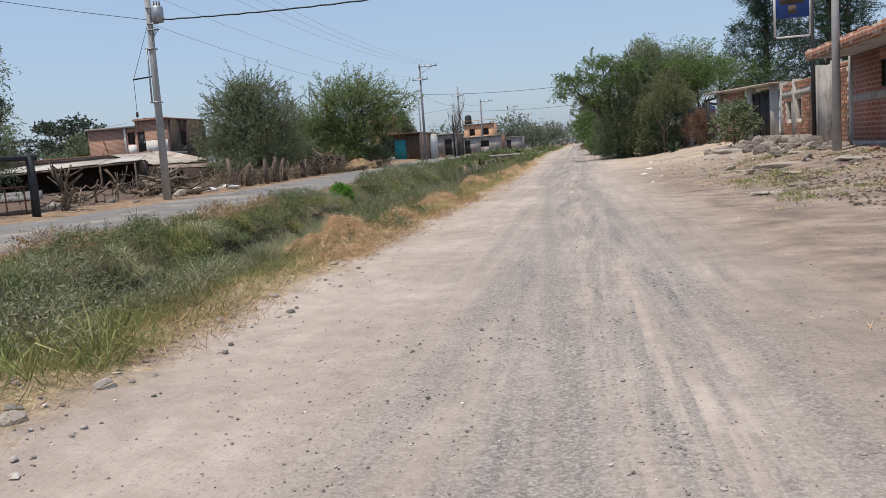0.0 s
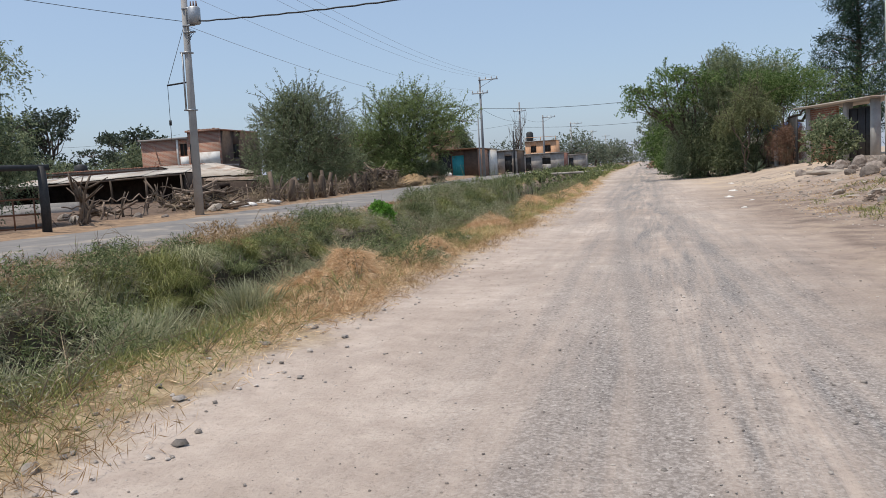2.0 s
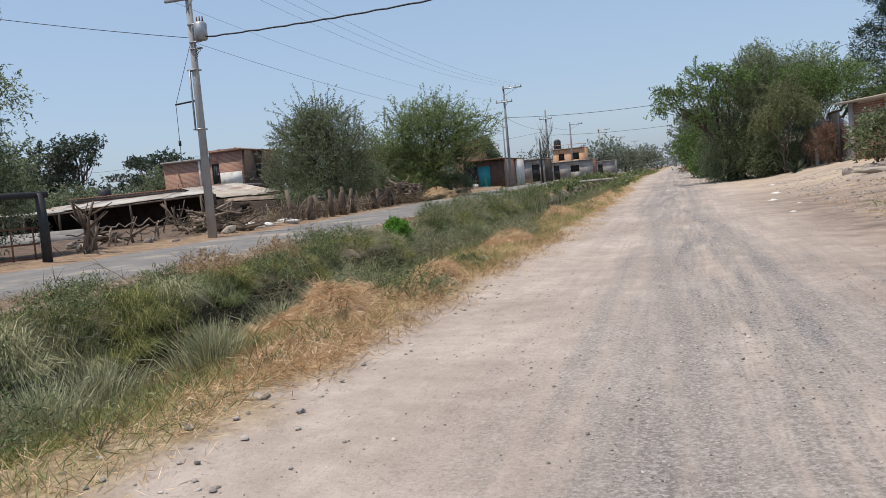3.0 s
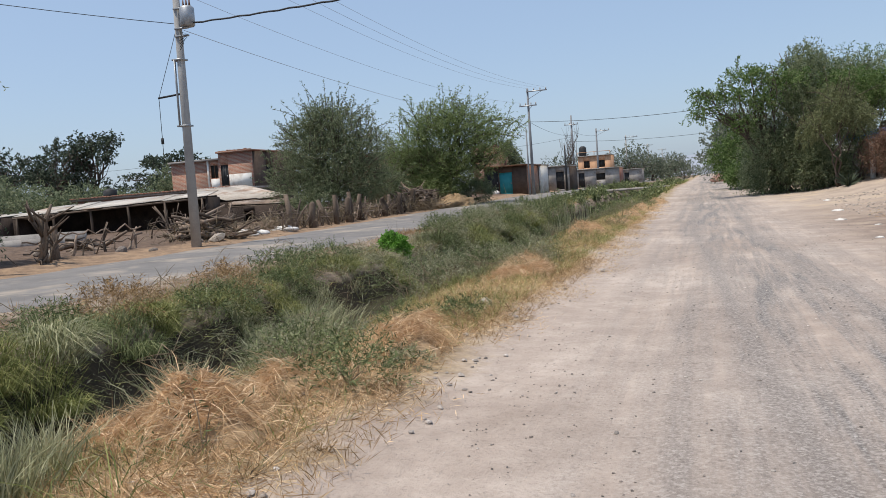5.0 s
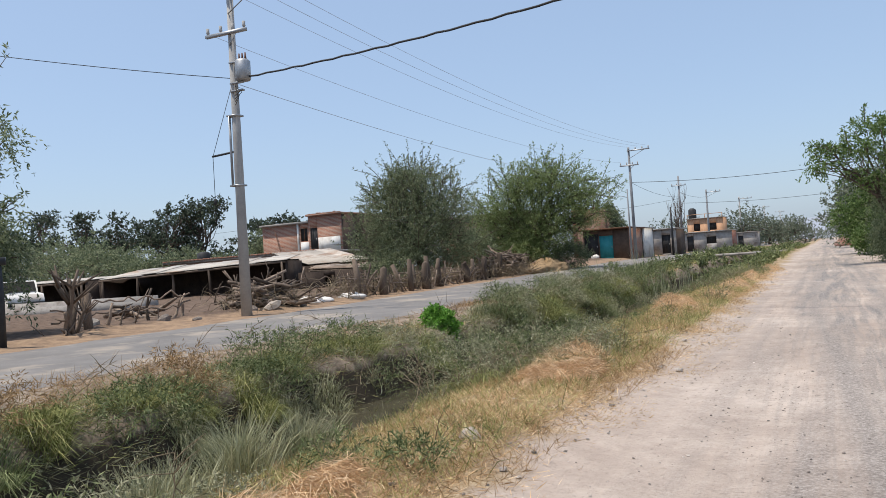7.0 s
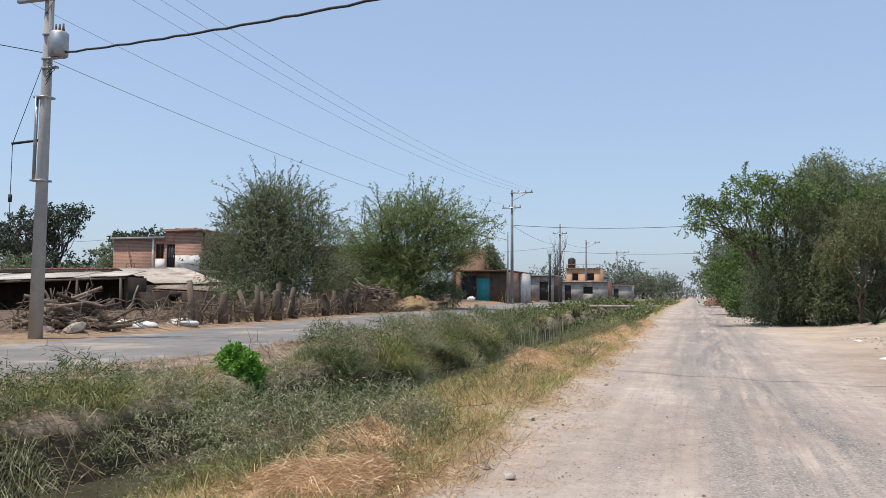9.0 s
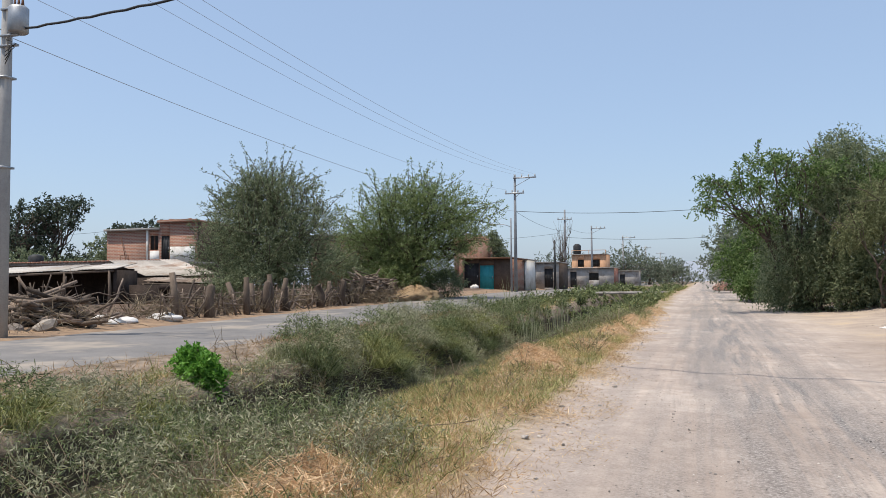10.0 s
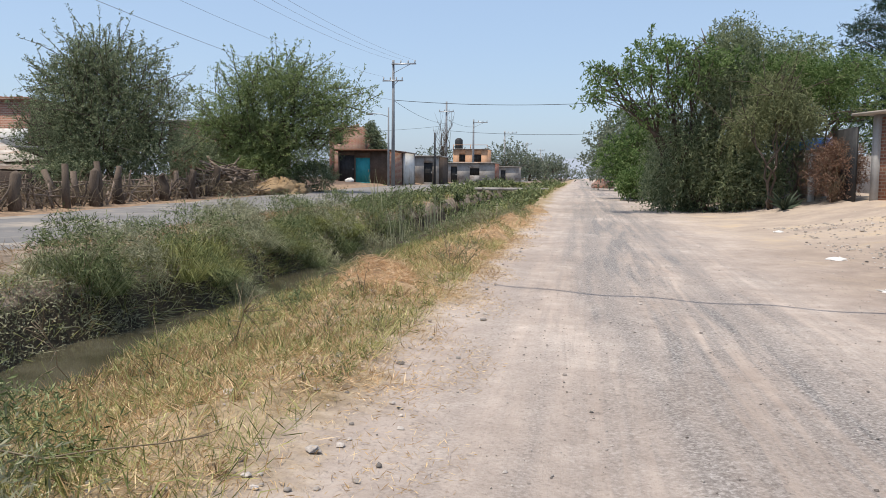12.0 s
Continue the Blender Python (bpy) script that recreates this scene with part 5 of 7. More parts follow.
log_pile((-18.0, 62.5), (0.9, 1.6), 36, "heap of pale split branches by the sand", 0.9, (0.9, 2.0), (0.03, 0.07))


def stick_fence(y0, y1, x, label, step=0.16, high=1.05):
    root = thing("stick_fence", (x, y0, 0), label, "fence")
    y = 0.0
    while y < y1 - y0:
        yy = y0 + y
        z = float(height(x, yy))
        h = high * rng.uniform(0.4, 1.2)
        p = (rng.normal(0, 0.14), y, z - 0.1)
        if rng.random() < 0.055:
            s = Shape().tube([p, (p[0] + rng.normal(0, 0.06), y, z + h * 0.6), (p[0] + rng.normal(0, 0.08), y, z + h + 0.25)], [0.13, 0.12, 0.10], 7)
            part("post", s, M_WOOD, root, smooth=True)
        else:
            s = stick(Shape(), p, (rng.normal(0, 0.25), rng.normal(0, 0.6), 1), h, rng.uniform(0.016, 0.06), 0.2, int(rng.random() < 0.5))
            part("stick", s, M_LOG, root, smooth=True)
        y += step * rng.uniform(0.5, 1.6)
    for v in (0.35, 0.65):
        pts = [(rng.normal(0, 0.04), t, float(height(x, y0 + t)) + v + rng.normal(0, 0.06)) for t in np.linspace(0, y1 - y0, 22)]
        part("rail", Shape().tube(pts, 0.025, 5), M_LOG, root)
    return root


stick_fence(38.2, 60.0, -17.9, "ragged fence of crooked grey sticks and stout posts")
stick_fence(39.0, 59.0, -18.8, "second row of dry sticks and brush behind the fence", 0.4, 0.95)
stick_fence(26.0, 31.0, -19.2, "broken stick fence at the farmyard", 0.4, 0.95)
stick_fence(37.0, 50.0, -23.5, "dry sticks leaning in front of the sheds", 1.1, 1.4)
stick_fence(62.0, 76.0, -20.5, "dark stick fence under the trees", 0.25, 1.2)


def brush_bank(at, size, n, label, mat=None):
    """Dry brush: a tangle nobody could count."""
    s = Shape()
    p = np.stack([at[0] + rng.normal(0, size[0], n), at[1] + rng.uniform(-size[1], size[1], n)], 1)
    z = height(p[:, 0], p[:, 1])
    q = np.column_stack([p, z + rng.random(n) * 0.5])
    d = rng.normal(size=(n, 3)) * np.array([0.6, 1, 0.7]) + np.array([0, 0, 0.35])
    blades(s, q, d, rng.uniform(0.4, 1.0, n), rng.uniform(0.012, 0.03, n), rng.uniform(0, 0.3, n))
    single("dry_brush", s, mat or M_STEM, label, "brush", kind="stuff")


brush_bank((-18.4, 48.5), (0.45, 11), 2600, "tangle of dry grey brush along the fence")
brush_bank((-19.0, 34.5), (0.9, 2.2), 380, "twigs strewn round the firewood")
brush_bank((-18.2, 57.0), (0.8, 4.0), 2200, "twigs in the branch heap")


def lump(name, at, size, material, label, category, rough=0.12, seg=18, rings=9, group="", sink=0.25, turn=0.0, kind=""):
    """A rounded uneven mass lying on the ground."""
    z = float(height(at[0], at[1]))
    th, ph = np.linspace(0, 2 * np.pi, seg, endpoint=False), np.linspace(0.05, np.pi * 0.62, rings)
    T, P = np.meshgrid(th, ph)
    r = 1 + rough * (wobble(np.cos(T) * 3, np.sin(T) * 3 + P * 2, 1.3, rng.random() * 6) + 0.5 * rng.normal(size=T.shape))
    v = np.stack([np.sin(P) * np.cos(T) * r * size[0], np.sin(P) * np.sin(T) * r * size[1], (np.cos(P) * r) * size[2]], -1).reshape(-1, 3)
    f = [(i * seg + j, (i + 1) * seg + j, (i + 1) * seg + (j + 1) % seg, i * seg + (j + 1) % seg) for i in range(rings - 1) for j in range(seg)]
    f += [(0, j, j + 1, (j + 2) % seg) for j in range(1, seg - 1, 2)]
    ob = new(name, np_mesh(name, v, f, material, True))
    ob.matrix_world = pose(at[0], at[1], z - sink * size[2] * 0.0, 0, 0, turn)
    return tagged(ob, label, category, group, kind)


def stone_mesh(material, seed):
    g = np.random.default_rng(seed)
    bm = bmesh.new()
    bmesh.ops.create_icosphere(bm, subdivisions=2, radius=1.0)
    a = unit(g.normal(size=(7, 3)))
    cut = g.uniform(0.55, 0.85, 7)
    for v in bm.verts:
        c = np.array(v.co)
        for n, d in zip(a, cut):
            over = c @ n - d
            if over > 0:
                c = c - n * over * 0.85
        v.co = Vector(c + g.normal(0, 0.03, 3))
    me = bpy.data.meshes.new("stone")
    bm.to_mesh(me)
    bm.free()
    me.materials.append(material)
    return me


STONES = [stone_mesh(M_ROCK, k) for k in range(6)]
PALES = [stone_mesh(M_PALESTONE, 20 + k) for k in range(3)]
BRICKBITS = [stone_mesh(M_BRICK_X, 40 + k) for k in range(2)]


def stone(at, size, kinds, label, group, name="stone", lift=0.15, category="stone"):
    ob = new(name, kinds[rng.integers(len(kinds))])
    z = float(height(at[0], at[1]))
    s = np.array(size) * rng.uniform(0.8, 1.2, 3)
    ob.matrix_world = pose(at[0], at[1], z + s[2] * lift, rng.normal(0, 14), rng.normal(0, 14), rng.uniform(0, 360)) @ Matrix.Diagonal((*s, 1))
    return tagged(ob, label, category, group)


# sacks, rags and stones by the woodpile
for x, y, s in ((-18.35, 36.3, (0.5, 0.4, 0.2)), (-18.0, 38.6, (0.5, 0.35, 0.18)), (-18.2, 37.0, (0.3, 0.3, 0.13))):
    lump("sack", (x, y), s, M_SACK, "crumpled white sack lying in the dust", "sack", 0.25, 14, 7, "discarded sacks")
for x, y, r in ((-18.0, 33.6, 0.3), (-18.5, 33.1, 0.22), (-18.9, 29.6, 0.2), (-18.2, 39.3, 0.16), (-18.0, 30.0, 0.15), (-17.9, 35.2, 0.14), (-20.6, 28.4, 0.3), (-22.0, 29.4, 0.28)):
    stone((x, y), (r * 1.2, r, r * 0.8), STONES + PALES[:1], "rounded field stone beside the street", "stones by the street")
lump("sand_mound", (-17.0, 59.5), (1.5, 2.6, 0.75), M_EARTHHEAP, "heap of ochre sand at the street's edge", "sand heap", 0.16, 40, 14)


def gate_frame():
    z = float(height(-17.7, 23.5))
    root = thing("yard_gate", (-17.7, 23.5, z), "black yard gate frame on stout posts", "gate")
    for x, y in ((0, 0), (-2.6, -2.9)):
        part("post", Shape().tube([(x, y, -0.2), (x + 0.03, y, 1.0), (x, y, 1.95)], [0.14, 0.13, 0.12], 8), M_BLACK, root)
    part("beam", Shape().tube([(0.15, 0.15, 1.9), (-2.7, -3.0, 1.98)], 0.09, 8), M_BLACK, root)
    for k in range(7):
        t = (k + 0.5) / 7
        part("bar", Shape().tube([(-2.6 * t, -2.9 * t, 0.1), (-2.6 * t, -2.9 * t, 1.0)], 0.025, 6), M_RUST, root)
    for v in (0.15, 0.55, 1.0):
        part("rail", Shape().tube([(-0.1, -0.1, v), (-2.5, -2.8, v)], 0.03, 6), M_RUST, root)


gate_frame()


def dead_stump(at, high, label):
    z = float(height(*at))
    root = thing("dead_tree", (*at, z - 0.1), label, "dead tree")
    s = Shape()
    for k in range(6):
        a = k * 1.05
        stick(s, (0.08 * np.cos(a), 0.08 * np.sin(a), 0), (0.35 * np.cos(a), 0.35 * np.sin(a), 1), high * rng.uniform(0.4, 1.1), rng.uniform(0.035, 0.09), 0.3, 5)
    part("trunk", s, M_WOOD, root, smooth=True)


for x, y, h in ((-17.7, 40.6, 1.15), (-17.75, 44.6, 1.25), (-17.8, 46.2, 0.95), (-17.8, 51.5, 1.2), (-17.9, 54.0, 1.3), (-17.7, 49.0, 1.0)):
    zp = float(height(x, y))
    single("fence_post", Shape().tube([(x, y, zp - 0.1), (x + rng.normal(0, 0.05), y + rng.normal(0, 0.05), zp + h * 0.5), (x + rng.normal(0, 0.08), y + rng.normal(0, 0.08), zp + h * 0.93), (x, y, zp + h)], [0.2, 0.16, 0.15, 0.07], 9), M_WOOD, "stout weathered stump used as a fence post", "fence post", "stout fence posts", smooth=True)
dead_stump((-18.4, 26.0), 1.9, "gnarled dead tree stump with broken limbs")
dead_stump((-22.5, 38.5), 1.5, "leafless twisted dead bush before the shed")
dead_stump((-24.8, 40.5), 1.6, "leafless dead trunk before the shed")


def pickup(at, turn):
    root = thing("pickup_truck", (*at, float(height(*at))), "white pickup truck parked in the farmyard", "truck", turn=turn)
    prof = [(-2.5, 0.45), (-2.5, 0.98), (-0.55, 1.02), (-0.35, 1.68), (0.85, 1.70), (1.25, 1.08), (2.35, 0.98), (2.5, 0.75), (2.5, 0.45)]
    v = [(x, w, z) for w in (-0.85, 0.85) for x, z in prof]
    n = len(prof)
    f = [(i, (i + 1) % n, n + (i + 1) % n, n + i) for i in range(n)]
    f += [(0, 1, 2, 8), (8, 2, 5, 7), (2, 3, 4, 5), (5, 6, 7, 7 - 0)][:3] + [(n + 8, n + 2, n + 1, n), (n + 7, n + 5, n + 2, n + 8), (n + 5, n + 4, n + 3, n + 2)]
    part("body", Shape().add(v, f), M_WHITE, root)
    part("side_window", Shape().box(-0.2, 0.8, -0.862, -0.852, 1.12, 1.58), M_DARK, root)
    part("side_window", Shape().box(-0.2, 0.8, 0.852, 0.862, 1.12, 1.58), M_DARK, root)
    part("windscreen", Shape().add([(0.9, -0.75, 1.66), (0.9, 0.75, 1.66), (1.26, 0.75, 1.14), (1.26, -0.75, 1.14)], [(0, 1, 2, 3)]), M_DARK, root)
    part("bumper", Shape().box(2.5, 2.6, -0.85, 0.85, 0.4, 0.6), M_BLACK, root)
    for x in (-1.6, 1.6):
        for w in (-0.8, 0.8):
            part("wheel", Shape().tube([(x, w - 0.11, 0.36), (x, w + 0.11, 0.36)], 0.36, 14), M_BLACK, root)


pickup((-40.0, 40.3), -25)

# ---- yard debris on the other side ----
for k in range(46):
    t = rng.random()
    x, y = (rng.normal(7.2, 0.7), rng.normal(35.0, 3.0)) if t < 0.7 else (rng.normal(7.6, 0.4), rng.uniform(26, 31))
    r = rng.uniform(0.07, 0.23)
    stone((min(x, 8.1), y), (r * 1.3, r, r * 0.75), STONES, "rough grey building stone dumped in the yard", "dumped stones")
for x, y, r in ((6.3, 31.0, 0.42), (7.0, 33.2, 0.5), (7.5, 34.6, 0.4), (7.7, 32.0, 0.45), (7.3, 36.4, 0.5), (7.8, 37.6, 0.42), (7.0, 38.4, 0.38), (7.9, 30.2, 0.5), (7.6, 28.6, 0.36), (6.9, 29.4, 0.3), (6.2, 33.0, 0.3), (5.9, 36.6, 0.4), (5.4, 37.4, 0.35)):
    stone((x, y), (r * 0.85, r * 0.7, r * 0.62), STONES, "heavy grey boulder dumped before the wall", "boulders before the wall")
for k in range(16):
    x, y = rng.normal(5.8, 0.9), rng.uniform(19, 31)
    r = rng.uniform(0.08, 0.2)
    stone((x, y), (r * 1.5, r, r * 0.5), PALES + STONES[:2] + BRICKBITS, "broken piece of concrete or brick in the yard", "rubble pieces", "rubble")
for x, y, s, a in ((3.65, 17.2, (0.5, 0.24, 0.045), 10), (5.45, 23.3, (0.85, 0.2, 0.09), 5), (6.0, 35.2, (1.1, 0.2, 0.14), 4), (5.0, 21.0, (0.3, 0.2, 0.04), -20), (6.4, 26.5, (0.4, 0.2, 0.07), 30), (6.6, 21.5, (0.5, 0.16, 0.06), -8), (4.4, 24.6, (0.3, 0.2, 0.04), 40)):
    ob = new("slab", PALES[rng.integers(3)])
    ob.matrix_world = pose(x, y, float(height(x, y)) + s[2] * 0.3, 3, 2, a) @ Matrix.Diagonal((*s, 1))
    tagged(ob, "pale broken concrete slab lying in the yard", "slab", "broken slabs")
lump("brick_heap", (0.5, 97.0), (1.0, 2.6, 0.75), M_BRICK_X, "heap of red bricks far along the lane", "brick heap", 0.15, 20, 8)
for x, y, r in ((2.6, 34.2, 0.16), (2.1, 30.4, 0.14), (1.95, 24.9, 0.1), (3.1, 40.5, 0.13), (2.5, 28.0, 0.08)):
    lump("paper_scrap", (x, y), (r, r * 0.7, r * 0.3), M_SACK, "crumpled white scrap of litter on the dirt", "litter", 0.3, 12, 6, "scraps of litter")
for x, y, r in ((-3.43, 16.95, 0.09), (-3.2, 18.3, 0.05), (-3.15, 6.3, 0.06), (-3.0, 4.4, 0.07), (-3.1, 3.7, 0.08), (-2.95, 3.2, 0.06)):
    stone((x, y), (r * 1.2, r, r * 0.7), PALES, "pale stone at the edge of the lane", "stones at the lane's edge")
lump("plate_stone", (-3.15, 9.45), (0.085, 0.065, 0.022), M_PALESTONE, "flat pale stone in the straw at the verge", "stone", 0.1, 12, 6)

root = thing("culvert_slab", (-8.2, 70.0, float(height(-3.0, 70.0)) + 0.12), "flat concrete slab bridging the ditch", "slab bridge")
part("deck", Shape().box(0, 4.6, 0, 1.6, 0, 0.16), M_PLASTER, root)
part("abutment", Shape().box(0.1, 0.5, 0.1, 1.5, -0.9, 0.0), M_PLASTER, root)
part("abutment", Shape().box(4.1, 4.5, 0.1, 1.5, -0.9, 0.0), M_PLASTER, root)
lump("sack", (-20.2, 83.6), (0.35, 0.25, 0.25), M_SACK, "crumpled white sack before the teal door", "sack", 0.25, 14, 7, "discarded sacks")

# ---- shrubs ----
def shrub(at, r, high, mat, label, n=500, leaf=0.1, width=0.05, stems=9, group="", per=8, twig=0.3, droop=0.25):
    z = float(height(*at))
    root = thing("shrub", (*at, z - 0.03), label, "shrub", group)
    wood, leaves = Shape(), Shape()
    for k in range(stems):
        a = rng.uniform(0, 6.28)
        e = np.array([np.cos(a) * r * 0.7, np.sin(a) * r * 0.7, high * rng.uniform(0.6, 0.95)])
        wood.tube(branch_line(np.zeros(3), e, 0.05, 5), np.linspace(0.004, 0.0015, 5) * (1 + high * 0.9), 4)
    u = unit(rng.normal(size=(n, 3)) + np.array([0, 0, 0.3]))
    u = u[wobble(u[:, 0] * 3, u[:, 1] * 3 + u[:, 2] * 2, 1.5, at[1]) > -0.6]
    m = len(u)
    p = np.array([0, 0, high * 0.5]) + u * np.array([r, r, high * 0.5]) * rng.uniform(0.45, 1.0, m)[:, None]
    p[:, 2] = np.maximum(p[:, 2], 0.03)
    twig_leaves(leaves, p, u + rng.normal(0, 0.4, u.shape) + np.array([0, 0, 0.35]), per, twig, leaf, width, droop)
    part("stem", wood, M_STEM, root, kind="stuff")
    part("leaves", leaves, mat, root)
    return root


tree("shrub", (-8.15, 26.1), [(-0.1, 0, 0.2, 0.24, 0.24, 0.24), (0.15, -0.05, 0.1, 0.24, 0.23, 0.26), (0.02, 0, 0.34, 0.2, 0.2, 0.17), (0.18, 0.05, -0.08, 0.24, 0.24, 0.24)], M_BRIGHT, "small bright green leafy bush on the ditch bank", 0.012, 0.1, 1500, 9, 0.1, 0.06, 0.036, 0.2, 0)
shrub((7.0, 40.2), 1.0, 2.1, M_LEAF_PIRUL, "dark green bush before the gate", 560, 0.15, 0.075, 14)
shrub((6.5, 48.1), 0.9, 2.0, M_TWIG_RED, "dry reddish-brown twiggy hedge bush", 900, 0.12, 0.02, 30, droop=0.0)
shrub((7.0, 49.2), 0.8, 2.1, M_TWIG_RED, "dry reddish-brown twiggy hedge bush", 800, 0.12, 0.02, 30, droop=0.0)
shrub((4.0, 50.0), 1.5, 1.9, M_LEAF_PIRUL, "dark undergrowth beneath the roadside trees", 1500, 0.14, 0.05)
shrub((1.9, 51.5), 1.2, 1.8, M_LEAF_PIRUL, "dark undergrowth beneath the roadside trees", 1300, 0.14, 0.05)
shrub((1.2, 60.3), 1.1, 1.6, M_LEAF_BROAD, "bright green bush at the lane's edge", 900, 0.14, 0.06)
shrub((-22.0, 51.2), 2.6, 1.8, M_LEAF_A, "low green growth under the acacia", 1900, 0.13, 0.05)
shrub((-19.0, 60.6), 2.4, 2.0, M_LEAF_B, "low green growth under the mesquite", 1700, 0.13, 0.05)
shrub((-21.0, 57.6), 1.7, 2.9, M_LEAF_A, "dark green growth between the roadside trees", 1500, 0.13, 0.05)
shrub((-16.6, 63.2), 1.6, 1.7, M_LEAF_A, "dark green bush behind the sand heap", 1100, 0.13, 0.05)


def agave(at, r):
    s = Shape()
    z = float(height(*at))
    n = 40
    a = rng.uniform(0, 6.28, n)
    d = np.stack([np.cos(a), np.sin(a), rng.uniform(0.3, 2.0, n)], 1)
    blades(s, np.tile(np.array([at[0], at[1], z]), (n, 1)), d, rng.uniform(0.6, 1.0, n) * r, 0.12, 0.05)
    single("agave", s, M_LEAF_EUC, "dark spiky agave at the foot of the trees", "plant")


agave((4.9, 47.6), 0.8)

# ---- straw heaps at the verge ----
def straw_heap(at, size, n, label, turn=0.0):
    """Forked-up straw: a low mound of many tousled wads, each combed its own way."""
    z = float(height(*at))
    root = thing("straw_heap", (*at, z), label, "straw heap", "straw heaps along the verge", turn=turn)
    sx, sy, sz = size
    k = int(10 + 22 * sx * sy)
    a, q = rng.uniform(0, 6.28, k), np.sqrt(rng.random(k)) * 1.02
    wx, wy = np.cos(a) * q * sx, np.sin(a) * q * sy
    wr, wh, wa = rng.uniform(0.12, 0.3, k), rng.uniform(0.3, 1.5, k), rng.uniform(0, 6.28, k)

    def top(x, y):
        r2 = (x / sx) ** 2 + (y / sy) ** 2
        body = np.clip(1 - r2, 0, 1) ** 0.8 * sz * 0.5 * (1 + 0.5 * wobble(x, y, 4.5 / max(sx, 0.3), sx))
        d2 = ((x[..., None] - wx) ** 2 + (y[..., None] - wy) ** 2) / wr ** 2
        lump_h = np.clip(1 - d2, 0, 1) * wr * wh * np.clip(0.15 + 2 * sz, 0, 0.75)
        return body + lump_h.max(-1), lump_h.argmax(-1)

    ca, sa = np.cos(np.radians(turn)), np.sin(np.radians(turn))

    def ground_under(x, y):
        return height(at[0] + ca * x - sa * y, at[1] + sa * x + ca * y) - z

    g = np.linspace(-1, 1, 34)
    gx, gy = np.meshgrid(g * (sx * 1.05 + 0.34), g * (sy * 1.05 + 0.34))
    gz, _ = top(gx, gy)
    gz = gz * 0.93 - 0.05
    v = np.stack([gx, gy, gz + ground_under(gx, gy)], -1).reshape(-1, 3)
    f = [(i * 34 + j, i * 34 + j + 1, (i + 1) * 34 + j + 1, (i + 1) * 34 + j) for i in range(33) for j in range(33) if gz[i:i + 2, j:j + 2].max() > -0.02]
    part("mound", np_mesh("mound", v, f, M_STRAWBASE, True), None, root, kind="stuff")
    a, q = rng.uniform(0, 6.28, n), np.sqrt(rng.random(n)) * np.where(rng.random(n) < 0.22, 1.6, 1.05)
    x, y = np.cos(a) * q * sx, np.sin(a) * q * sy
    h, who = top(x, y)
    long = rng.random(n) < 0.3
    ang = wa[who] + rng.normal(0, 0.6, n)
    d = np.stack([np.cos(ang), np.sin(ang), np.where(long, rng.normal(0.35, 0.45, n), rng.normal(0.1, 0.3, n))], 1)
    p = np.stack([x, y, h + ground_under(x, y) + rng.uniform(-0.03, 0.035, n)], 1) - unit(d) * 0.06
    s = Shape()
    blades(s, p, d, np.where(long, rng.uniform(0.16, 0.34, n), rng.uniform(0.06, 0.16, n)), rng.uniform(0.003, 0.0065, n), rng.uniform(-0.1, 1.0, n))
    part("straw", s, M_STRAW, root, kind="stuff")


M_STRAWBASE = grainy("matted_straw", (0.23, 0.15, 0.085), (0.55, 0.39, 0.23), 9.0, 60, 0.95, 0.9, 0.03)
for x, y, sx, sy, sz, n, a in ((-3.85, 12.3, 0.27, 0.36, 0.32, 2000, 0), (-3.4, 10.7, 0.4, 0.9, 0.03, 1600, 0), (-4.95, 13.1, 0.45, 0.4, 0.2, 2300, 10), (-4.25, 13.25, 0.4, 0.35, 0.17, 1900, 30), (-3.5, 14.7, 0.25, 0.45, 0.2, 1500, 0), (-3.8, 15.6, 0.24, 0.28, 0.13, 700, 20),
                              (-3.65, 19.9, 0.42, 0.45, 0.17, 2000, 0), (-3.75, 21.0, 0.36, 0.5, 0.1, 1300, 0), (-3.95, 28.6, 0.45, 0.6, 0.2, 1600, 0), (-3.45, 32.4, 0.3, 0.8, 0.1, 800, 0), (-3.55, 36.0, 0.35, 0.8, 0.2, 900, 0), (-3.4, 41.0, 0.35, 1.0, 0.16, 800, 0), (-3.3, 47.0, 0.4, 1.2, 0.16, 700, 0)):
    straw_heap((x, y), (sx, sy, sz), int(n * 2.0), "loose heap of golden cut straw on the verge", a)


# ---- grass, weeds and litter ----
def scatter(n, x0, x1, y0, y1, near=1.6):
    """Places, thicker towards the near end of the stretch."""
    y = y0 + (y1 - y0) * rng.random(n) ** near
    return rng.uniform(x0, x1, n), y


def dry_land(x, y):
    # a trampled bare gap in the far bank just past the bright bush
    bare = (x < -7.0) & (np.abs(y - 27.9 + 0.4 * (x + 8.5)) < 1.0) & (rng.random(len(x)) < 0.85)
    m = ~bare & (height(x, y) > height(x * 0, y) - np.where(x > -6.9, 0.5, 0.68)) & (np.hypot(x + 8.08, y - 25.95) > 0.38)
    return x[m], y[m]


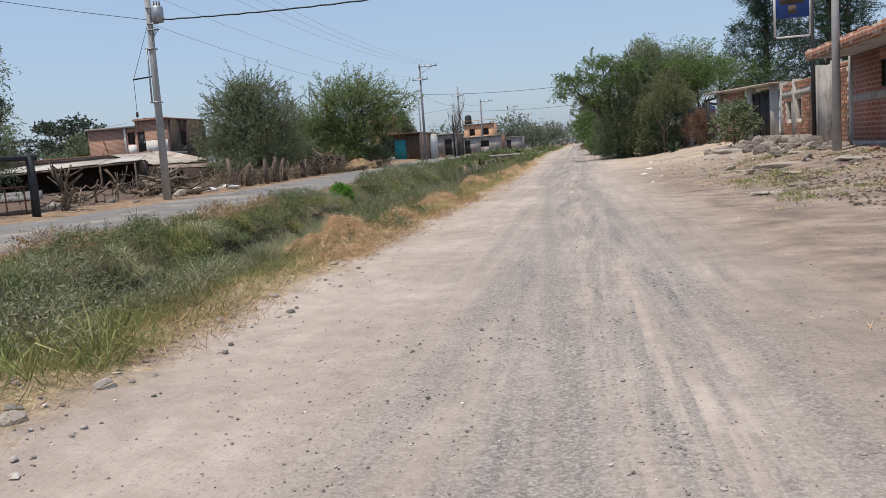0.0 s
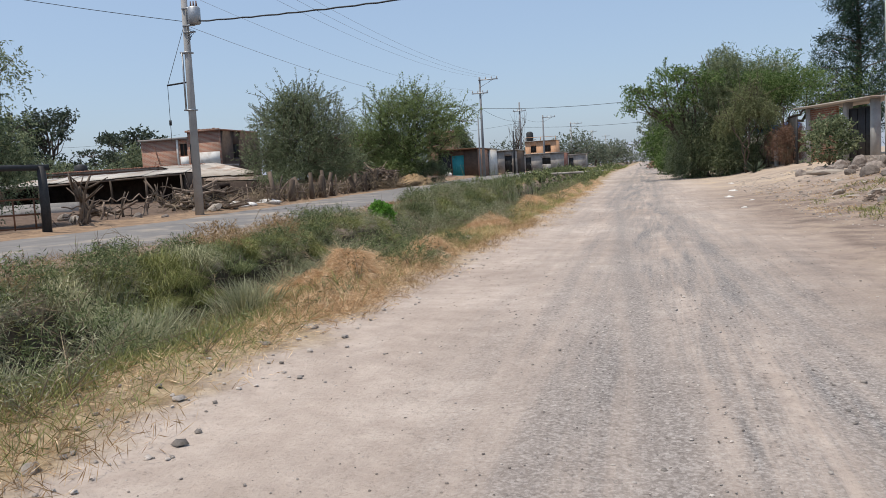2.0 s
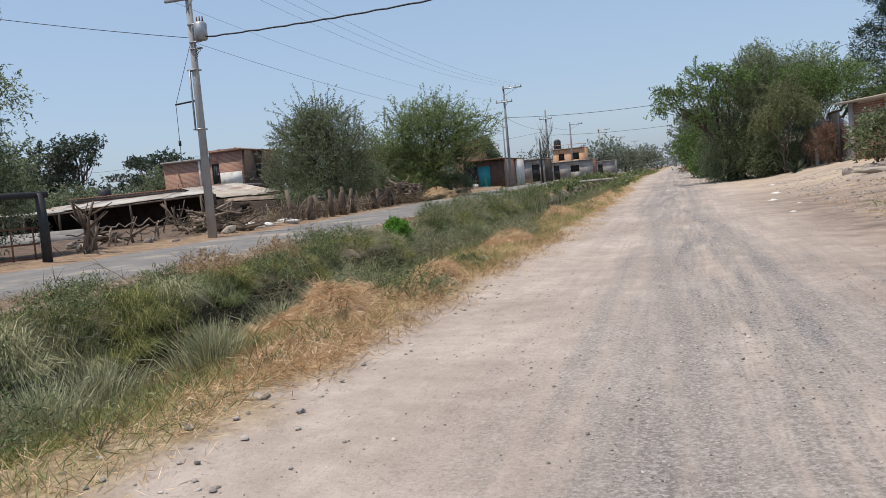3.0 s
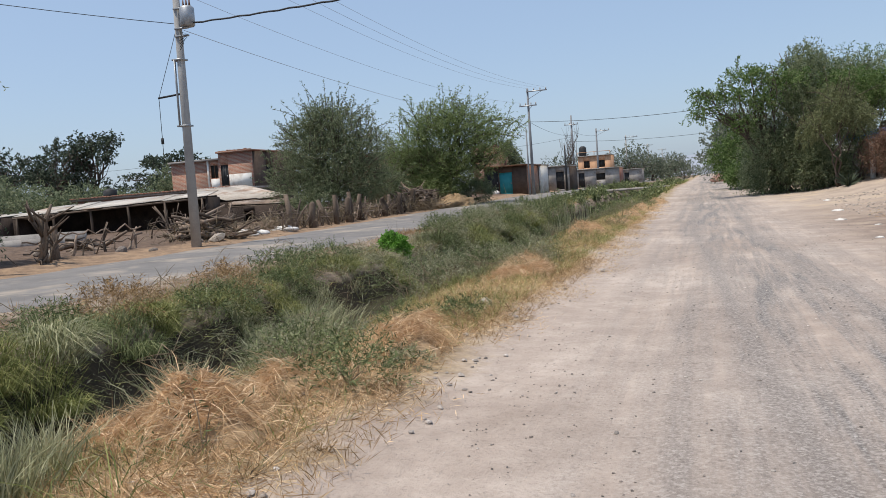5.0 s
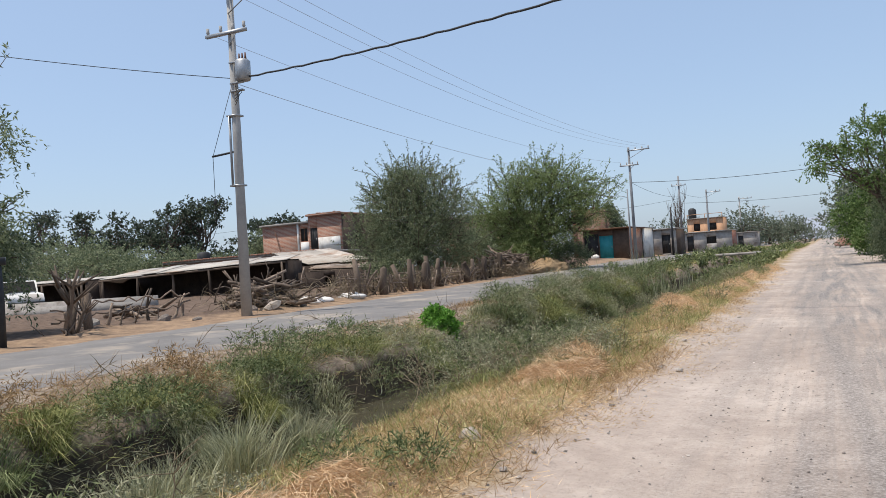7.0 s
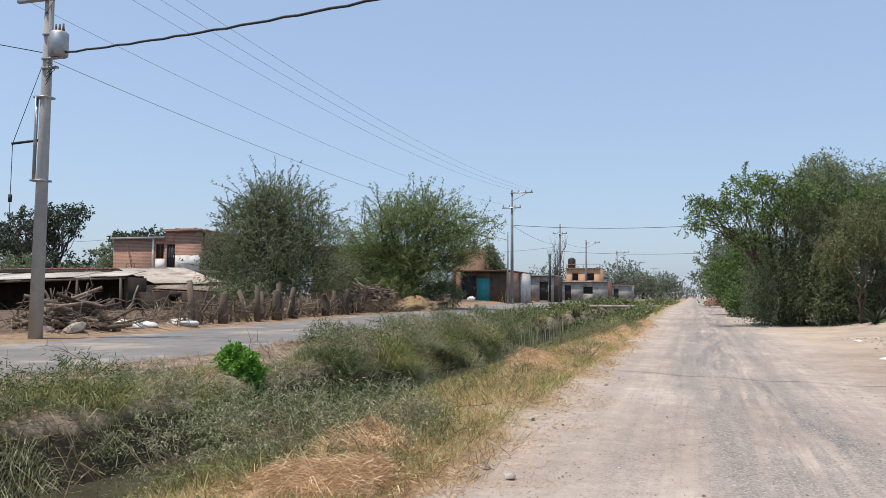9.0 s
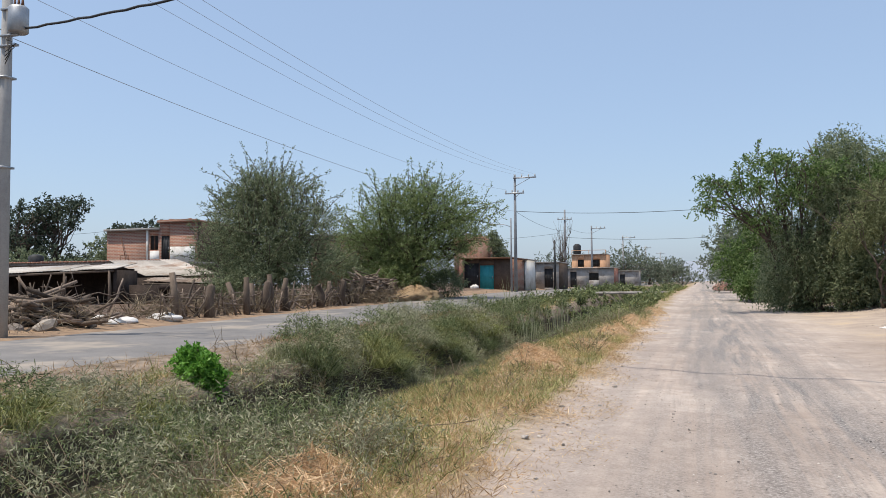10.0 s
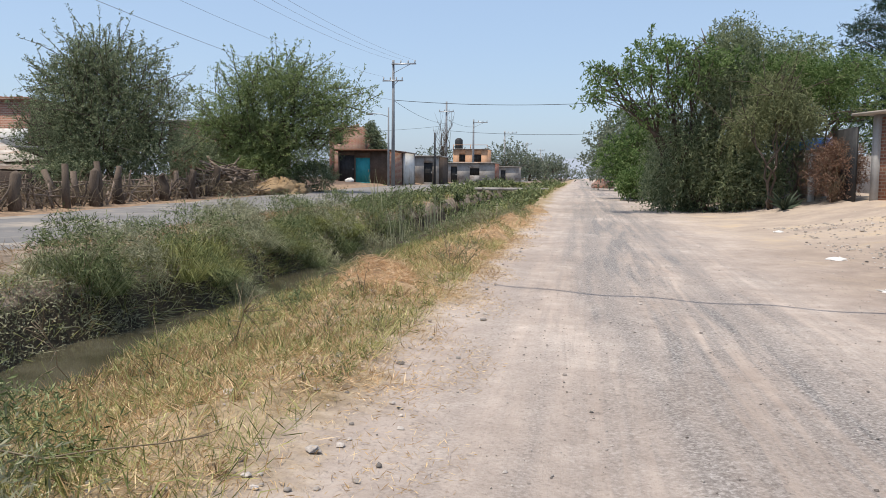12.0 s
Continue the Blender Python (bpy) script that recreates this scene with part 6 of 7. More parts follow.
def grass(name, label, material, n, x0, x1, y0, y1, high, width, droop, keep=None, near=1.6, lean=0.5, clump=0.0, category="grass", shape_x=None):
    x, y = scatter(n, x0, x1, y0, y1, near)
    if clump:
        k = max(1, int(n * clump))
        c = rng.integers(0, k, n)
        x, y = x[c] + rng.normal(0, 0.09, n), y[c] + rng.normal(0, 0.09, n)
    x, y = dry_land(x, y)
    n = len(x)
    if keep is not None:
        m = rng.random(n) < keep(x, y)
        x, y = x[m], y[m]
    n = len(x)
    p = np.stack([x, y, height(x, y) - 0.02], 1)
    d = np.stack([rng.normal(0, lean, n), rng.normal(0, lean, n), np.ones(n)], 1)
    grow = 0.45 + 0.75 * (wobble(x, y, 1.1, 2.0) * 0.5 + 0.5)
    if shape_x is not None:
        grow = grow * shape_x(x)
    thick = 1 + np.clip(y - 18, 0, 80) * 0.04
    s = Shape()
    blades(s, p, d, rng.uniform(0.5, 1.15, n) * high * grow, width * thick * rng.uniform(0.6, 1.3, n), droop * rng.uniform(0.4, 1.5, n))
    single(name, s, material, label, category, kind="stuff")


def weeds(name, label, material, clumps, x0, x1, y0, y1, high, leaf, width, keep=None, near=1.5, stems=7, per=13, spread=0.55, droop=0.2, shape_x=None):
    x, y = dry_land(*scatter(clumps, x0, x1, y0, y1, near))
    if keep is not None:
        m = rng.random(len(x)) < keep(x, y)
        x, y = x[m], y[m]
    n = len(x)
    grow = (0.35 + 0.85 * (wobble(x, y, 0.8, 3.0) * 0.5 + 0.5)) * rng.uniform(0.65, 1.25, n)
    if shape_x is not None:
        grow = grow * shape_x(x)
    base = np.repeat(np.stack([x, y, height(x, y) - 0.02], 1), stems, 0)
    h = np.repeat(grow * high, stems) * rng.uniform(0.6, 1.1, n * stems)
    d = unit(np.stack([rng.normal(0, spread, n * stems), rng.normal(0, spread, n * stems), np.ones(n * stems)], 1))
    far = np.repeat(1 + np.clip(y - 25, 0, 80) * 0.025, stems)
    st, lv = Shape(), Shape()
    blades(st, base, d, h, 0.008 * far, 0.12)
    t = rng.uniform(0.15, 1.0, (n * stems, per))
    q = base[:, None] + d[:, None] * (h[:, None] * t)[..., None] + rng.normal(0, 0.02, (n * stems, per, 3))
    q[..., 2] -= (t ** 2) * 0.06 * h[:, None]
    o = d[:, None] * 0.6 + rng.normal(0, 0.8, q.shape) - np.array([0, 0, droop])
    kites(lv, q.reshape(-1, 3), o.reshape(-1, 3), leaf * rng.uniform(0.6, 1.35, n * stems * per) * np.repeat(far, per), width * np.repeat(far, per))
    single(name, lv, material, label, "weeds", kind="stuff")
    single("weed_stems", st, M_STEM, "thin stems of the ditch weeds", "weeds", kind="stuff")


def thatch(name, label, material, n, x0, x1, y0, y1, length, width, keep, up, tilt=0.0):
    """Short matted blades that lie every way; tilt leans them towards the ditch."""
    x, y = dry_land(rng.uniform(x0, x1, n), rng.uniform(y0, y1, n))
    m = rng.random(len(x)) < keep(x, y)
    x, y = x[m], y[m]
    n = len(x)
    p = np.stack([x, y, height(x, y) + rng.uniform(-0.01, 0.05, n)], 1)
    d = np.stack([rng.normal(0, 0.7, n) - tilt, rng.normal(0, 0.7, n), up + rng.normal(0, 0.35, n)], 1)
    s = Shape()
    kites(s, p, d, length * rng.uniform(0.5, 1.5, n), width * rng.uniform(0.6, 1.3, n) * (1 + np.clip(y - 18, 0, 30) * 0.03))
    single(name, s, material, label, "grass", kind="stuff")


M_DEADGRASS = leafy("dead_grass", [(0.20, 0.125, 0.06), (0.34, 0.22, 0.115), (0.48, 0.34, 0.19)], 0.15)


M_YELLOWGRASS = leafy("yellow_green_grass", [(0.25, 0.235, 0.08), (0.45, 0.415, 0.165), (0.70, 0.62, 0.33)], 0.15)


def patch(s, seed, lo, hi):
    return lambda x, y: smooth_step(wobble(x, y, s, seed) * 0.5 + 0.5 + 0.2 * wobble(x, y, s * 3.1, seed), lo, hi)


low_slope = lambda x: 1 - 0.6 * smooth_step(-x, 5.2, 6.2)
low_top = lambda x: 0.16 + 0.84 * smooth_step(x, -9.7, -8.0)
# the ditch's far bank
weeds("ditch_weeds", "dense olive green weeds on the ditch's far bank", M_WEED, 460, -9.7, -7.1, 6, 48, 0.4, 0.07, 0.012, patch(0.75, 1.0, 0.35, 0.6), 1.0, 7, 12, 0.5, 0.2, low_top)
weeds("ditch_weeds", "olive weeds on the ditch's banks further on", M_WEED, 520, -9.7, -3.6, 46, 105, 0.75, 0.12, 0.03, None, 1.2, 6, 9, 0.5, 0.2)
weeds("ditch_weeds", "grey-green weeds hanging over the water", M_GREYWEED, 420, -8.6, -7.1, 8, 50, 0.38, 0.055, 0.009, patch(0.9, 4.0, 0.4, 0.65), 1.0, 7, 11, 0.9, 0.5, low_top)
grass("ditch_grass", "rank green grass on the far bank", M_GRASS, 24000, -9.8, -7.0, 6, 48, 0.34, 0.007, 0.6, patch(0.8, 2.0, 0.3, 0.6), 1.0, 0.6, 0.035, shape_x=low_top)
grass("ditch_grass", "rank green grass along the ditch further on", M_GRASS, 14000, -10.2, -3.4, 46, 130, 0.55, 0.010, 0.45, None, 1.3, 0.6, 0.05)
grass("ditch_grass", "silvery grass blades among the ditch weeds", M_PALEGRASS, 12000, -9.8, -7.0, 6, 50, 0.4, 0.0065, 0.45, patch(0.7, 6.0, 0.3, 0.7), 1.0, 0.55, 0.03, shape_x=low_top)
grass("dry_grass", "dry brown grass along the street's edge", M_DRYGRASS, 14000, -10.9, -7.8, 6, 60, 0.28, 0.007, 0.45, patch(0.8, 5.0, 0.2, 0.55), 1.0, 0.8, 0.04, shape_x=low_top)
# the near bank
near_green = lambda x, y: np.clip(1.0 - smooth_step(y, 9.2, 10.5) + smooth_step(y, 20.1, 21.0) * (1 - smooth_step(y, 22.5, 23.5)) + 0.9 * smooth_step(y, 38, 44), 0, 1) * smooth_step(-x + 0.4 * wobble(x * 0, y, 1.1, 1.0), 3.3, 4.0)
weeds("verge_weeds", "grey-green herbs and weeds on the near bank", M_GREYWEED, 1000, -6.6, -3.3, 3.5, 46, 0.5, 0.05, 0.0075, near_green, 1.1, 8, 15, 0.8, 0.35, low_slope)
weeds("verge_weeds", "green weeds on the near bank", M_WEED, 900, -6.8, -3.3, 3.5, 46, 0.55, 0.05, 0.008, lambda x, y: np.clip(near_green(x, y) + 0.12, 0, 1), 1.1, 7, 12, 0.6, 0.2, low_slope)
grass("verge_grass", "green grass on the near bank", M_GRASS, 44000, -6.9, -2.9, 3.0, 46, 0.45, 0.0065, 0.3, lambda x, y: np.clip(near_green(x, y) + 0.14 * smooth_step(wobble(x, y, 1.3, 3.0) + 0.6 * smooth_step(-x, 4.5, 6.0), -0.1, 0.5), 0, 1) * smooth_step(-x, 2.9, 3.5), 1.1, 0.65, 0.04, shape_x=low_slope)
grass("dry_grass", "dry yellow grass on the near bank", M_DRYGRASS, 26000, -6.4, -3.0, 3.0, 50, 0.17, 0.0042, 0.7, lambda x, y: (0.3 + 0.7 * smooth_step(y, 9, 12) * (1 - 0.6 * near_green(x, y))) * (0.4 + 0.6 * smooth_step(wobble(x, y, 0.9, 6.0), -0.5, 0.3)), 1.0, 1.0, 0.035, shape_x=low_slope)
thatch("straw_litter", "loose straw trodden along the verge", M_STRAW, 40000, -4.6, -2.5, 3, 46, 0.09, 0.005, lambda x, y: smooth_step(-x + 0.35 * wobble(x * 0, y, 1.3), 2.65, 3.4) * (0.7 + 0.3 * smooth_step(y, 8, 10)) * (0.25 + 0.75 * smooth_step(wobble(x, y, 1.0, 2.0), -0.4, 0.4)), 0.1)
thatch("straw_litter", "bright golden straw spread flat along the lane's edge", M_STRAW, 52000, -4.3, -2.75, 3.0, 21, 0.1, 0.0042, lambda x, y: smooth_step(-x + 0.25 * wobble(x * 0, y, 1.5, 2.0), 2.9, 3.15) * (1 - smooth_step(-x + 0.3 * wobble(x * 0, y, 0.9, 1.0), 3.7, 4.2)) * (0.1 + 0.9 * smooth_step(y, 8.2, 9.2) * (1 - 0.5 * smooth_step(y, 13, 15))), 0.12)
thatch("dry_grass", "matted short dry grass covering the near bank", M_DRYGRASS, 64000, -6.2, -2.85, 8, 36, 0.11, 0.0045, lambda x, y: smooth_step(-x + 0.35 * wobble(x * 0, y, 1.3), 2.9, 3.5) * (1 - 0.5 * near_green(x, y)) * (0.22 + 0.78 * smooth_step(y, 15.5, 18)), 0.6)
thatch("verge_grass", "short green grass at the start of the verge", M_GRASS, 26000, -5.2, -3.1, 2.5, 10, 0.14, 0.005, lambda x, y: 0.25 + 0.75 * smooth_step(wobble(x, y, 1.3, 5.0) + 0.8 * smooth_step(-x, 3.3, 4.0), 0.0, 0.6), 0.8)
thatch("verge_grass", "short yellow-green grass through the dry bank", M_YELLOWGRASS, 56000, -6.6, -3.1, 15.5, 38, 0.11, 0.0048, lambda x, y: 0.3 + 0.7 * smooth_step(wobble(x, y, 0.9, 6.0), -0.5, 0.3), 0.7)
thatch("verge_grass", "short green grass through the dry bank", M_GRASS, 62000, -6.7, -3.1, 4, 38, 0.13, 0.0048, lambda x, y: 0.2 + 0.8 * smooth_step(wobble(x, y, 1.1, 3.0) + 0.5 * smooth_step(-x, 4.2, 6.0) + 0.8 * near_green(x, y) - 0.25 * smooth_step(y, 14, 16), 0.0, 0.5), 0.8)
thatch("rusty_grass", "rust-brown dead grass on the near bank", M_DEADGRASS, 62000, -6.0, -2.75, 3, 36, 0.12, 0.0045, lambda x, y: smooth_step(wobble(x, y, 0.8, 8.0), -0.1, 0.5), 0.6)
thatch("straw_litter", "trodden chaff and straw spilling onto the lane", M_DRYGRASS, 60000, -3.9, -2.2, 17, 38, 0.045, 0.0036, lambda x, y: smooth_step(-x + 0.3 * wobble(x * 0, y, 1.6, 4.0), 2.35, 2.95) * (0.3 + 0.7 * smooth_step(wobble(x, y, 1.9, 2.0), -0.4, 0.4)), 0.15)
weeds("verge_weeds", "small tousled green tufts through the near bank", M_GRASS, 380, -6.3, -3.2, 15, 36, 0.2, 0.05, 0.006, patch(1.0, 3.0, 0.3, 0.6), 1.2, 8, 12, 0.7, 0.2)
weeds("rusty_weeds", "small rust-brown dead tufts on the near bank", M_DEADGRASS, 380, -6.0, -3.0, 10, 36, 0.2, 0.05, 0.005, patch(0.9, 8.0, 0.35, 0.6), 1.2, 8, 12, 0.8, 0.2)
thatch("ditch_grass", "grass hanging over the ditch's far slope", M_GRASS, 50000, -9.0, -6.9, 6, 42, 0.24, 0.0065, lambda x, y: 0.35 + 0.65 * smooth_step(wobble(x, y, 0.9, 1.0), -0.2, 0.4), 0.25, -0.3)
thatch("ditch_grass", "grey dead grass hanging towards the water", M_GREYWEED, 26000, -8.2, -6.8, 6, 42, 0.24, 0.006, lambda x, y: smooth_step(wobble(x, y, 0.7, 5.0), -0.2, 0.4), 0.1, -0.5)
thatch("street_verge_grass", "matted dead grass along the street", M_DEADGRASS, 52000, -10.7, -7.5, 6, 46, 0.17, 0.007, lambda x, y: (0.25 + 0.75 * smooth_step(wobble(x, y, 0.9, 7.0), -0.1, 0.4)) * (0.45 + 0.55 * smooth_step(-x, 8.2, 9.2)), 0.45)
def weed_mat(n, x0, x1, y0, y1):
    """Low grey creeping weeds that cover the trampled gap in the bank."""
    x, y = rng.uniform(x0, x1, n), rng.uniform(y0, y1, n)
    p = np.stack([x, y, height(x, y) + rng.uniform(0, 0.05, n)], 1)
    s = Shape()
    kites(s, p, rng.normal(size=(n, 3)) + np.array([0.3, 0, 0.5]), rng.uniform(0.025, 0.07, n), rng.uniform(0.012, 0.022, n))
    single("creeping_weeds", s, M_GREYWEED, "low grey creeping weeds over the trampled bank", "weeds", kind="stuff")


weed_mat(7000, -8.6, -7.15, 26.4, 29.6)
weed_mat(7000, -7.9, -7.1, 8, 42)
# tussocks of long arching grass that hang over the water, and bare trampled gaps between them
def tussock(at, r, high, material, n, label, over=0.25):
    z = float(height(*at))
    a, q = rng.uniform(0, 6.28, n), np.sqrt(rng.random(n)) * r * 0.6
    x, y = at[0] + np.cos(a) * q + over * 0.3, at[1] + np.sin(a) * q
    p = np.stack([x, y, np.maximum(height(x, y), z - 0.25) - 0.02], 1)
    d = np.stack([np.cos(a) * 0.75 * q / r + rng.normal(over, 0.32, n), np.sin(a) * 0.75 * q / r + rng.normal(0, 0.32, n), np.ones(n)], 1)
    s = Shape()
    blades(s, p, d, rng.uniform(0.5, 1.15, n) * high * 1.25, rng.uniform(0.005, 0.011, n), rng.uniform(0.25, 0.95, n))
    single("grass_tussock", s, material, label, "grass", "grass tussocks on the ditch bank")


for k in range(62):
    y = 8.5 + 33.0 * ((k + rng.random()) / 62)
    if 25.3 < y < 28.9:
        continue
    x = -7.45 - 1.25 * rng.random() ** 1.3
    kind, word = ((M_GRASS, "green"), (M_GRASS, "green"), (M_WEED, "dark green"), (M_PALEGRASS, "silvery green"), (M_GREYWEED, "grey-green"))[rng.integers(5)]
    tussock((x, y), rng.uniform(0.35, 0.65), (rng.uniform(0.25, 0.42) if y < 28 else rng.uniform(0.35, 0.6)) * (0.55 + 0.45 * float(low_top(x))), kind, 620, word + " tussock of long arching grass")
# single weed bushes that stand out on the banks
for k in range(36):
    y = 8.0 + 40.0 * ((k + rng.random()) / 36)
    x = -7.45 - 1.2 * rng.random()
    if 25.1 < y < 28.9:
        continue
    h = (rng.uniform(0.22, 0.45) if y < 28 else rng.uniform(0.45, 0.85)) * (0.5 + 0.5 * float(low_top(x)))
    kind, word = ((M_WEED, "olive green"), (M_GREYWEED, "grey-green"), (M_WEED, "olive green"), (M_WEED, "olive green"), (M_DEADGRASS, "rust-brown dead"))[rng.integers(5 if y < 20 else 4)]
    shrub((x, y), rng.uniform(0.35, 0.62) * (1.0 if y < 28 else 1.4), h + 0.1, kind, word + " weed bush on the ditch's far bank", 250 if y < 28 else 400, 0.075, 0.011, 7, "weed bushes in the ditch", 9, 0.24)
for x, y, r, h in ((-5.7, 22.6, 0.75, 0.65), (-6.2, 23.3, 0.7, 0.6), (-5.1, 23.3, 0.6, 0.45), (-6.1, 21.6, 0.7, 0.7), (-4.6, 21.4, 0.6, 0.5), (-4.3, 22.6, 0.6, 0.4), (-5.2, 22.0, 0.7, 0.55), (-5.3, 20.9, 0.6, 0.5), (-3.9, 21.9, 0.45, 0.3), (-4.6, 6.0, 0.6, 0.55), (-5.4, 7.4, 0.7, 0.6), (-4.4, 8.4, 0.5, 0.45), (-5.6, 5.2, 0.7, 0.7), (-3.9, 5.0, 0.4, 0.4), (-3.45, 13.4, 0.32, 0.16), (-4.1, 13.9, 0.42, 0.25), (-4.5, 14.6, 0.4, 0.25), (-3.3, 14.1, 0.2, 0.08), (-4.3, 15.4, 0.3, 0.2), (-3.5, 16.2, 0.25, 0.12), (-4.2, 16.4, 0.3, 0.2), (-4.6, 27.6, 0.3, 0.15)):
    kind, word = ((M_WEED, "olive green"), (M_GREYWEED, "grey-green"))[rng.integers(2)]
    shrub((x, y), r, h + 0.1, kind, word + " straggling herb on the near bank", 230 if r > 0.3 else 90, 0.052, 0.009, 10, "herbs on the near bank", 10, 0.26 if r > 0.3 else 0.1, 0.1)
# pale clumps and reeds
for cx, cy, hh, n in ((-5.95, 17.4, 0.75, 700), (-5.6, 16.0, 0.6, 400), (-5.0, 11.8, 0.6, 600), (-4.8, 9.4, 0.6, 700), (-5.2, 10.4, 0.55, 500), (-5.8, 14.6, 0.65, 350), (-6.1, 18.5, 0.6, 350), (-4.6, 7.6, 0.5, 500), (-5.4, 12.6, 0.6, 350), (-6.0, 16.7, 0.6, 350)):
    a, r = rng.uniform(0, 6.28, n), np.abs(rng.normal(0, 0.16, n))
    p = np.stack([cx + np.cos(a) * r, cy + np.sin(a) * r, height(cx + np.cos(a) * r, cy + np.sin(a) * r) - 0.02], 1)
    s = Shape()
    blades(s, p, np.stack([np.cos(a) * r * 1.6 + rng.normal(0, 0.16, n), np.sin(a) * r * 1.6 + rng.normal(0, 0.16, n), np.ones(n)], 1), rng.uniform(0.5, 1.1, n) * hh, 0.009, rng.uniform(0.05, 0.3, n))
    single("grass_tuft", s, M_PALEGRASS, "tall silvery-green tuft of grass in the ditch", "grass", "silvery grass tufts", kind="stuff")
for cx, cy in ((-7.2, 42.5), (-6.6, 44.0), (-7.8, 45.5), (-7.0, 47.5)):
    n = 44
    x, y = cx + rng.normal(0, 0.55, n), cy + rng.normal(0, 0.8, n)
    s = Shape()
    blades(s, np.stack([x, y, height(x, y)], 1), np.stack([rng.normal(0, 0.1, n), rng.normal(0, 0.1, n), np.ones(n)], 1), rng.uniform(0.7, 1.7, n), 0.017, 0.1)
    single("reed_clump", s, M_PALEGRASS, "tall pale dry reeds in the ditch", "reeds", "reeds", kind="stuff")
# the ditch before the walk begins
grass("ditch_grass", "rank green grass over the ditch's near stretch", M_GRASS, 9000, -10.2, -3.3, -14, 6, 0.5, 0.012, 0.45, None, 1.0, 0.6, 0.05)
weeds("ditch_weeds", "olive weeds over the ditch's near stretch", M_WEED, 260, -9.7, -3.6, -14, 6, 0.6, 0.1, 0.02, None, 1.0, 6, 9, 0.6)
# yard grass
grass("yard_grass", "sparse green grass in the yard", M_GRASS, 9000, 3.4, 7.4, 15, 28, 0.2, 0.010, 0.3, patch(0.9, 7.0, 0.45, 0.7), 1.0, 0.6, 0.1)
grass("yard_straw", "dry straw-coloured grass in the yard", M_DRYGRASS, 9000, 2.9, 8.2, 13, 33, 0.12, 0.010, 0.3, patch(0.7, 8.0, 0.4, 0.65), 1.1, 0.9, 0.1)
grass("straw_patch", "flattened dry straw patch by the lane", M_STRAW, 900, 1.4, 2.6, 4.8, 6.0, 0.16, 0.006, 0.1, lambda x, y: np.exp(-((x - 2.0) / 0.4) ** 2 - ((y - 5.5) / 0.35) ** 2), 1.0, 4.0, category="straw")


def dry_stalk(at, high, lean):
    """A dead weed: one curving stem with bare side twigs."""
    z = float(height(*at))
    s = Shape()
    n = 7
    t = np.linspace(0, 1, n)[:, None]
    main = np.array([at[0], at[1], z]) + t * np.array([lean[0], lean[1], high]) - np.array([0, 0, 1.0]) * t ** 3 * 0.2 * high + rng.normal(0, 0.012, (n, 3))
    s.tube(main, np.linspace(0.007, 0.003, n), 4)
    for k in range(9):
        q = main[rng.integers(2, n)]
        d = unit(np.array([lean[0], lean[1], 0.3]) + rng.normal(0, 0.6, 3))
        s.tube([q, q + d * 0.14, q + d * 0.26 + np.array([0, 0, -0.02])], [0.004, 0.003, 0.0015], 4)
    single("dry_stalk", s, M_STEM, "bare dry weed stalk arching over the bank", "weed", "dry weed stalks", kind="stuff")


for k in range(34):
    y = 4.5 + rng.random() * 24
    x = rng.uniform(-6.0, -3.7) if y < 10 or rng.random() < 0.35 else rng.uniform(-9.6, -7.2)
    dry_stalk((x, y), rng.uniform(0.55, 1.0) * (0.8 if x < -7 else 1), rng.normal(0, 0.35, 2))


for k in range(14):
    x, y, a = rng.uniform(-6.0, -4.0), rng.uniform(20.6, 23.6) if k < 10 else rng.uniform(4.5, 8.5), rng.uniform(-0.7, 0.7)
    z = float(height(x, y)) + rng.uniform(0.22, 0.4)
    s = stick(Shape(), (x, y, z), (np.cos(a), np.sin(a), rng.normal(-0.15, 0.15)), rng.uniform(0.7, 1.3), rng.uniform(0.004, 0.007), 0.2, 2)
    single("fallen_branch", s, M_STEM, "pale bare branch lying over the weeds", "branch", "fallen branches", smooth=True)


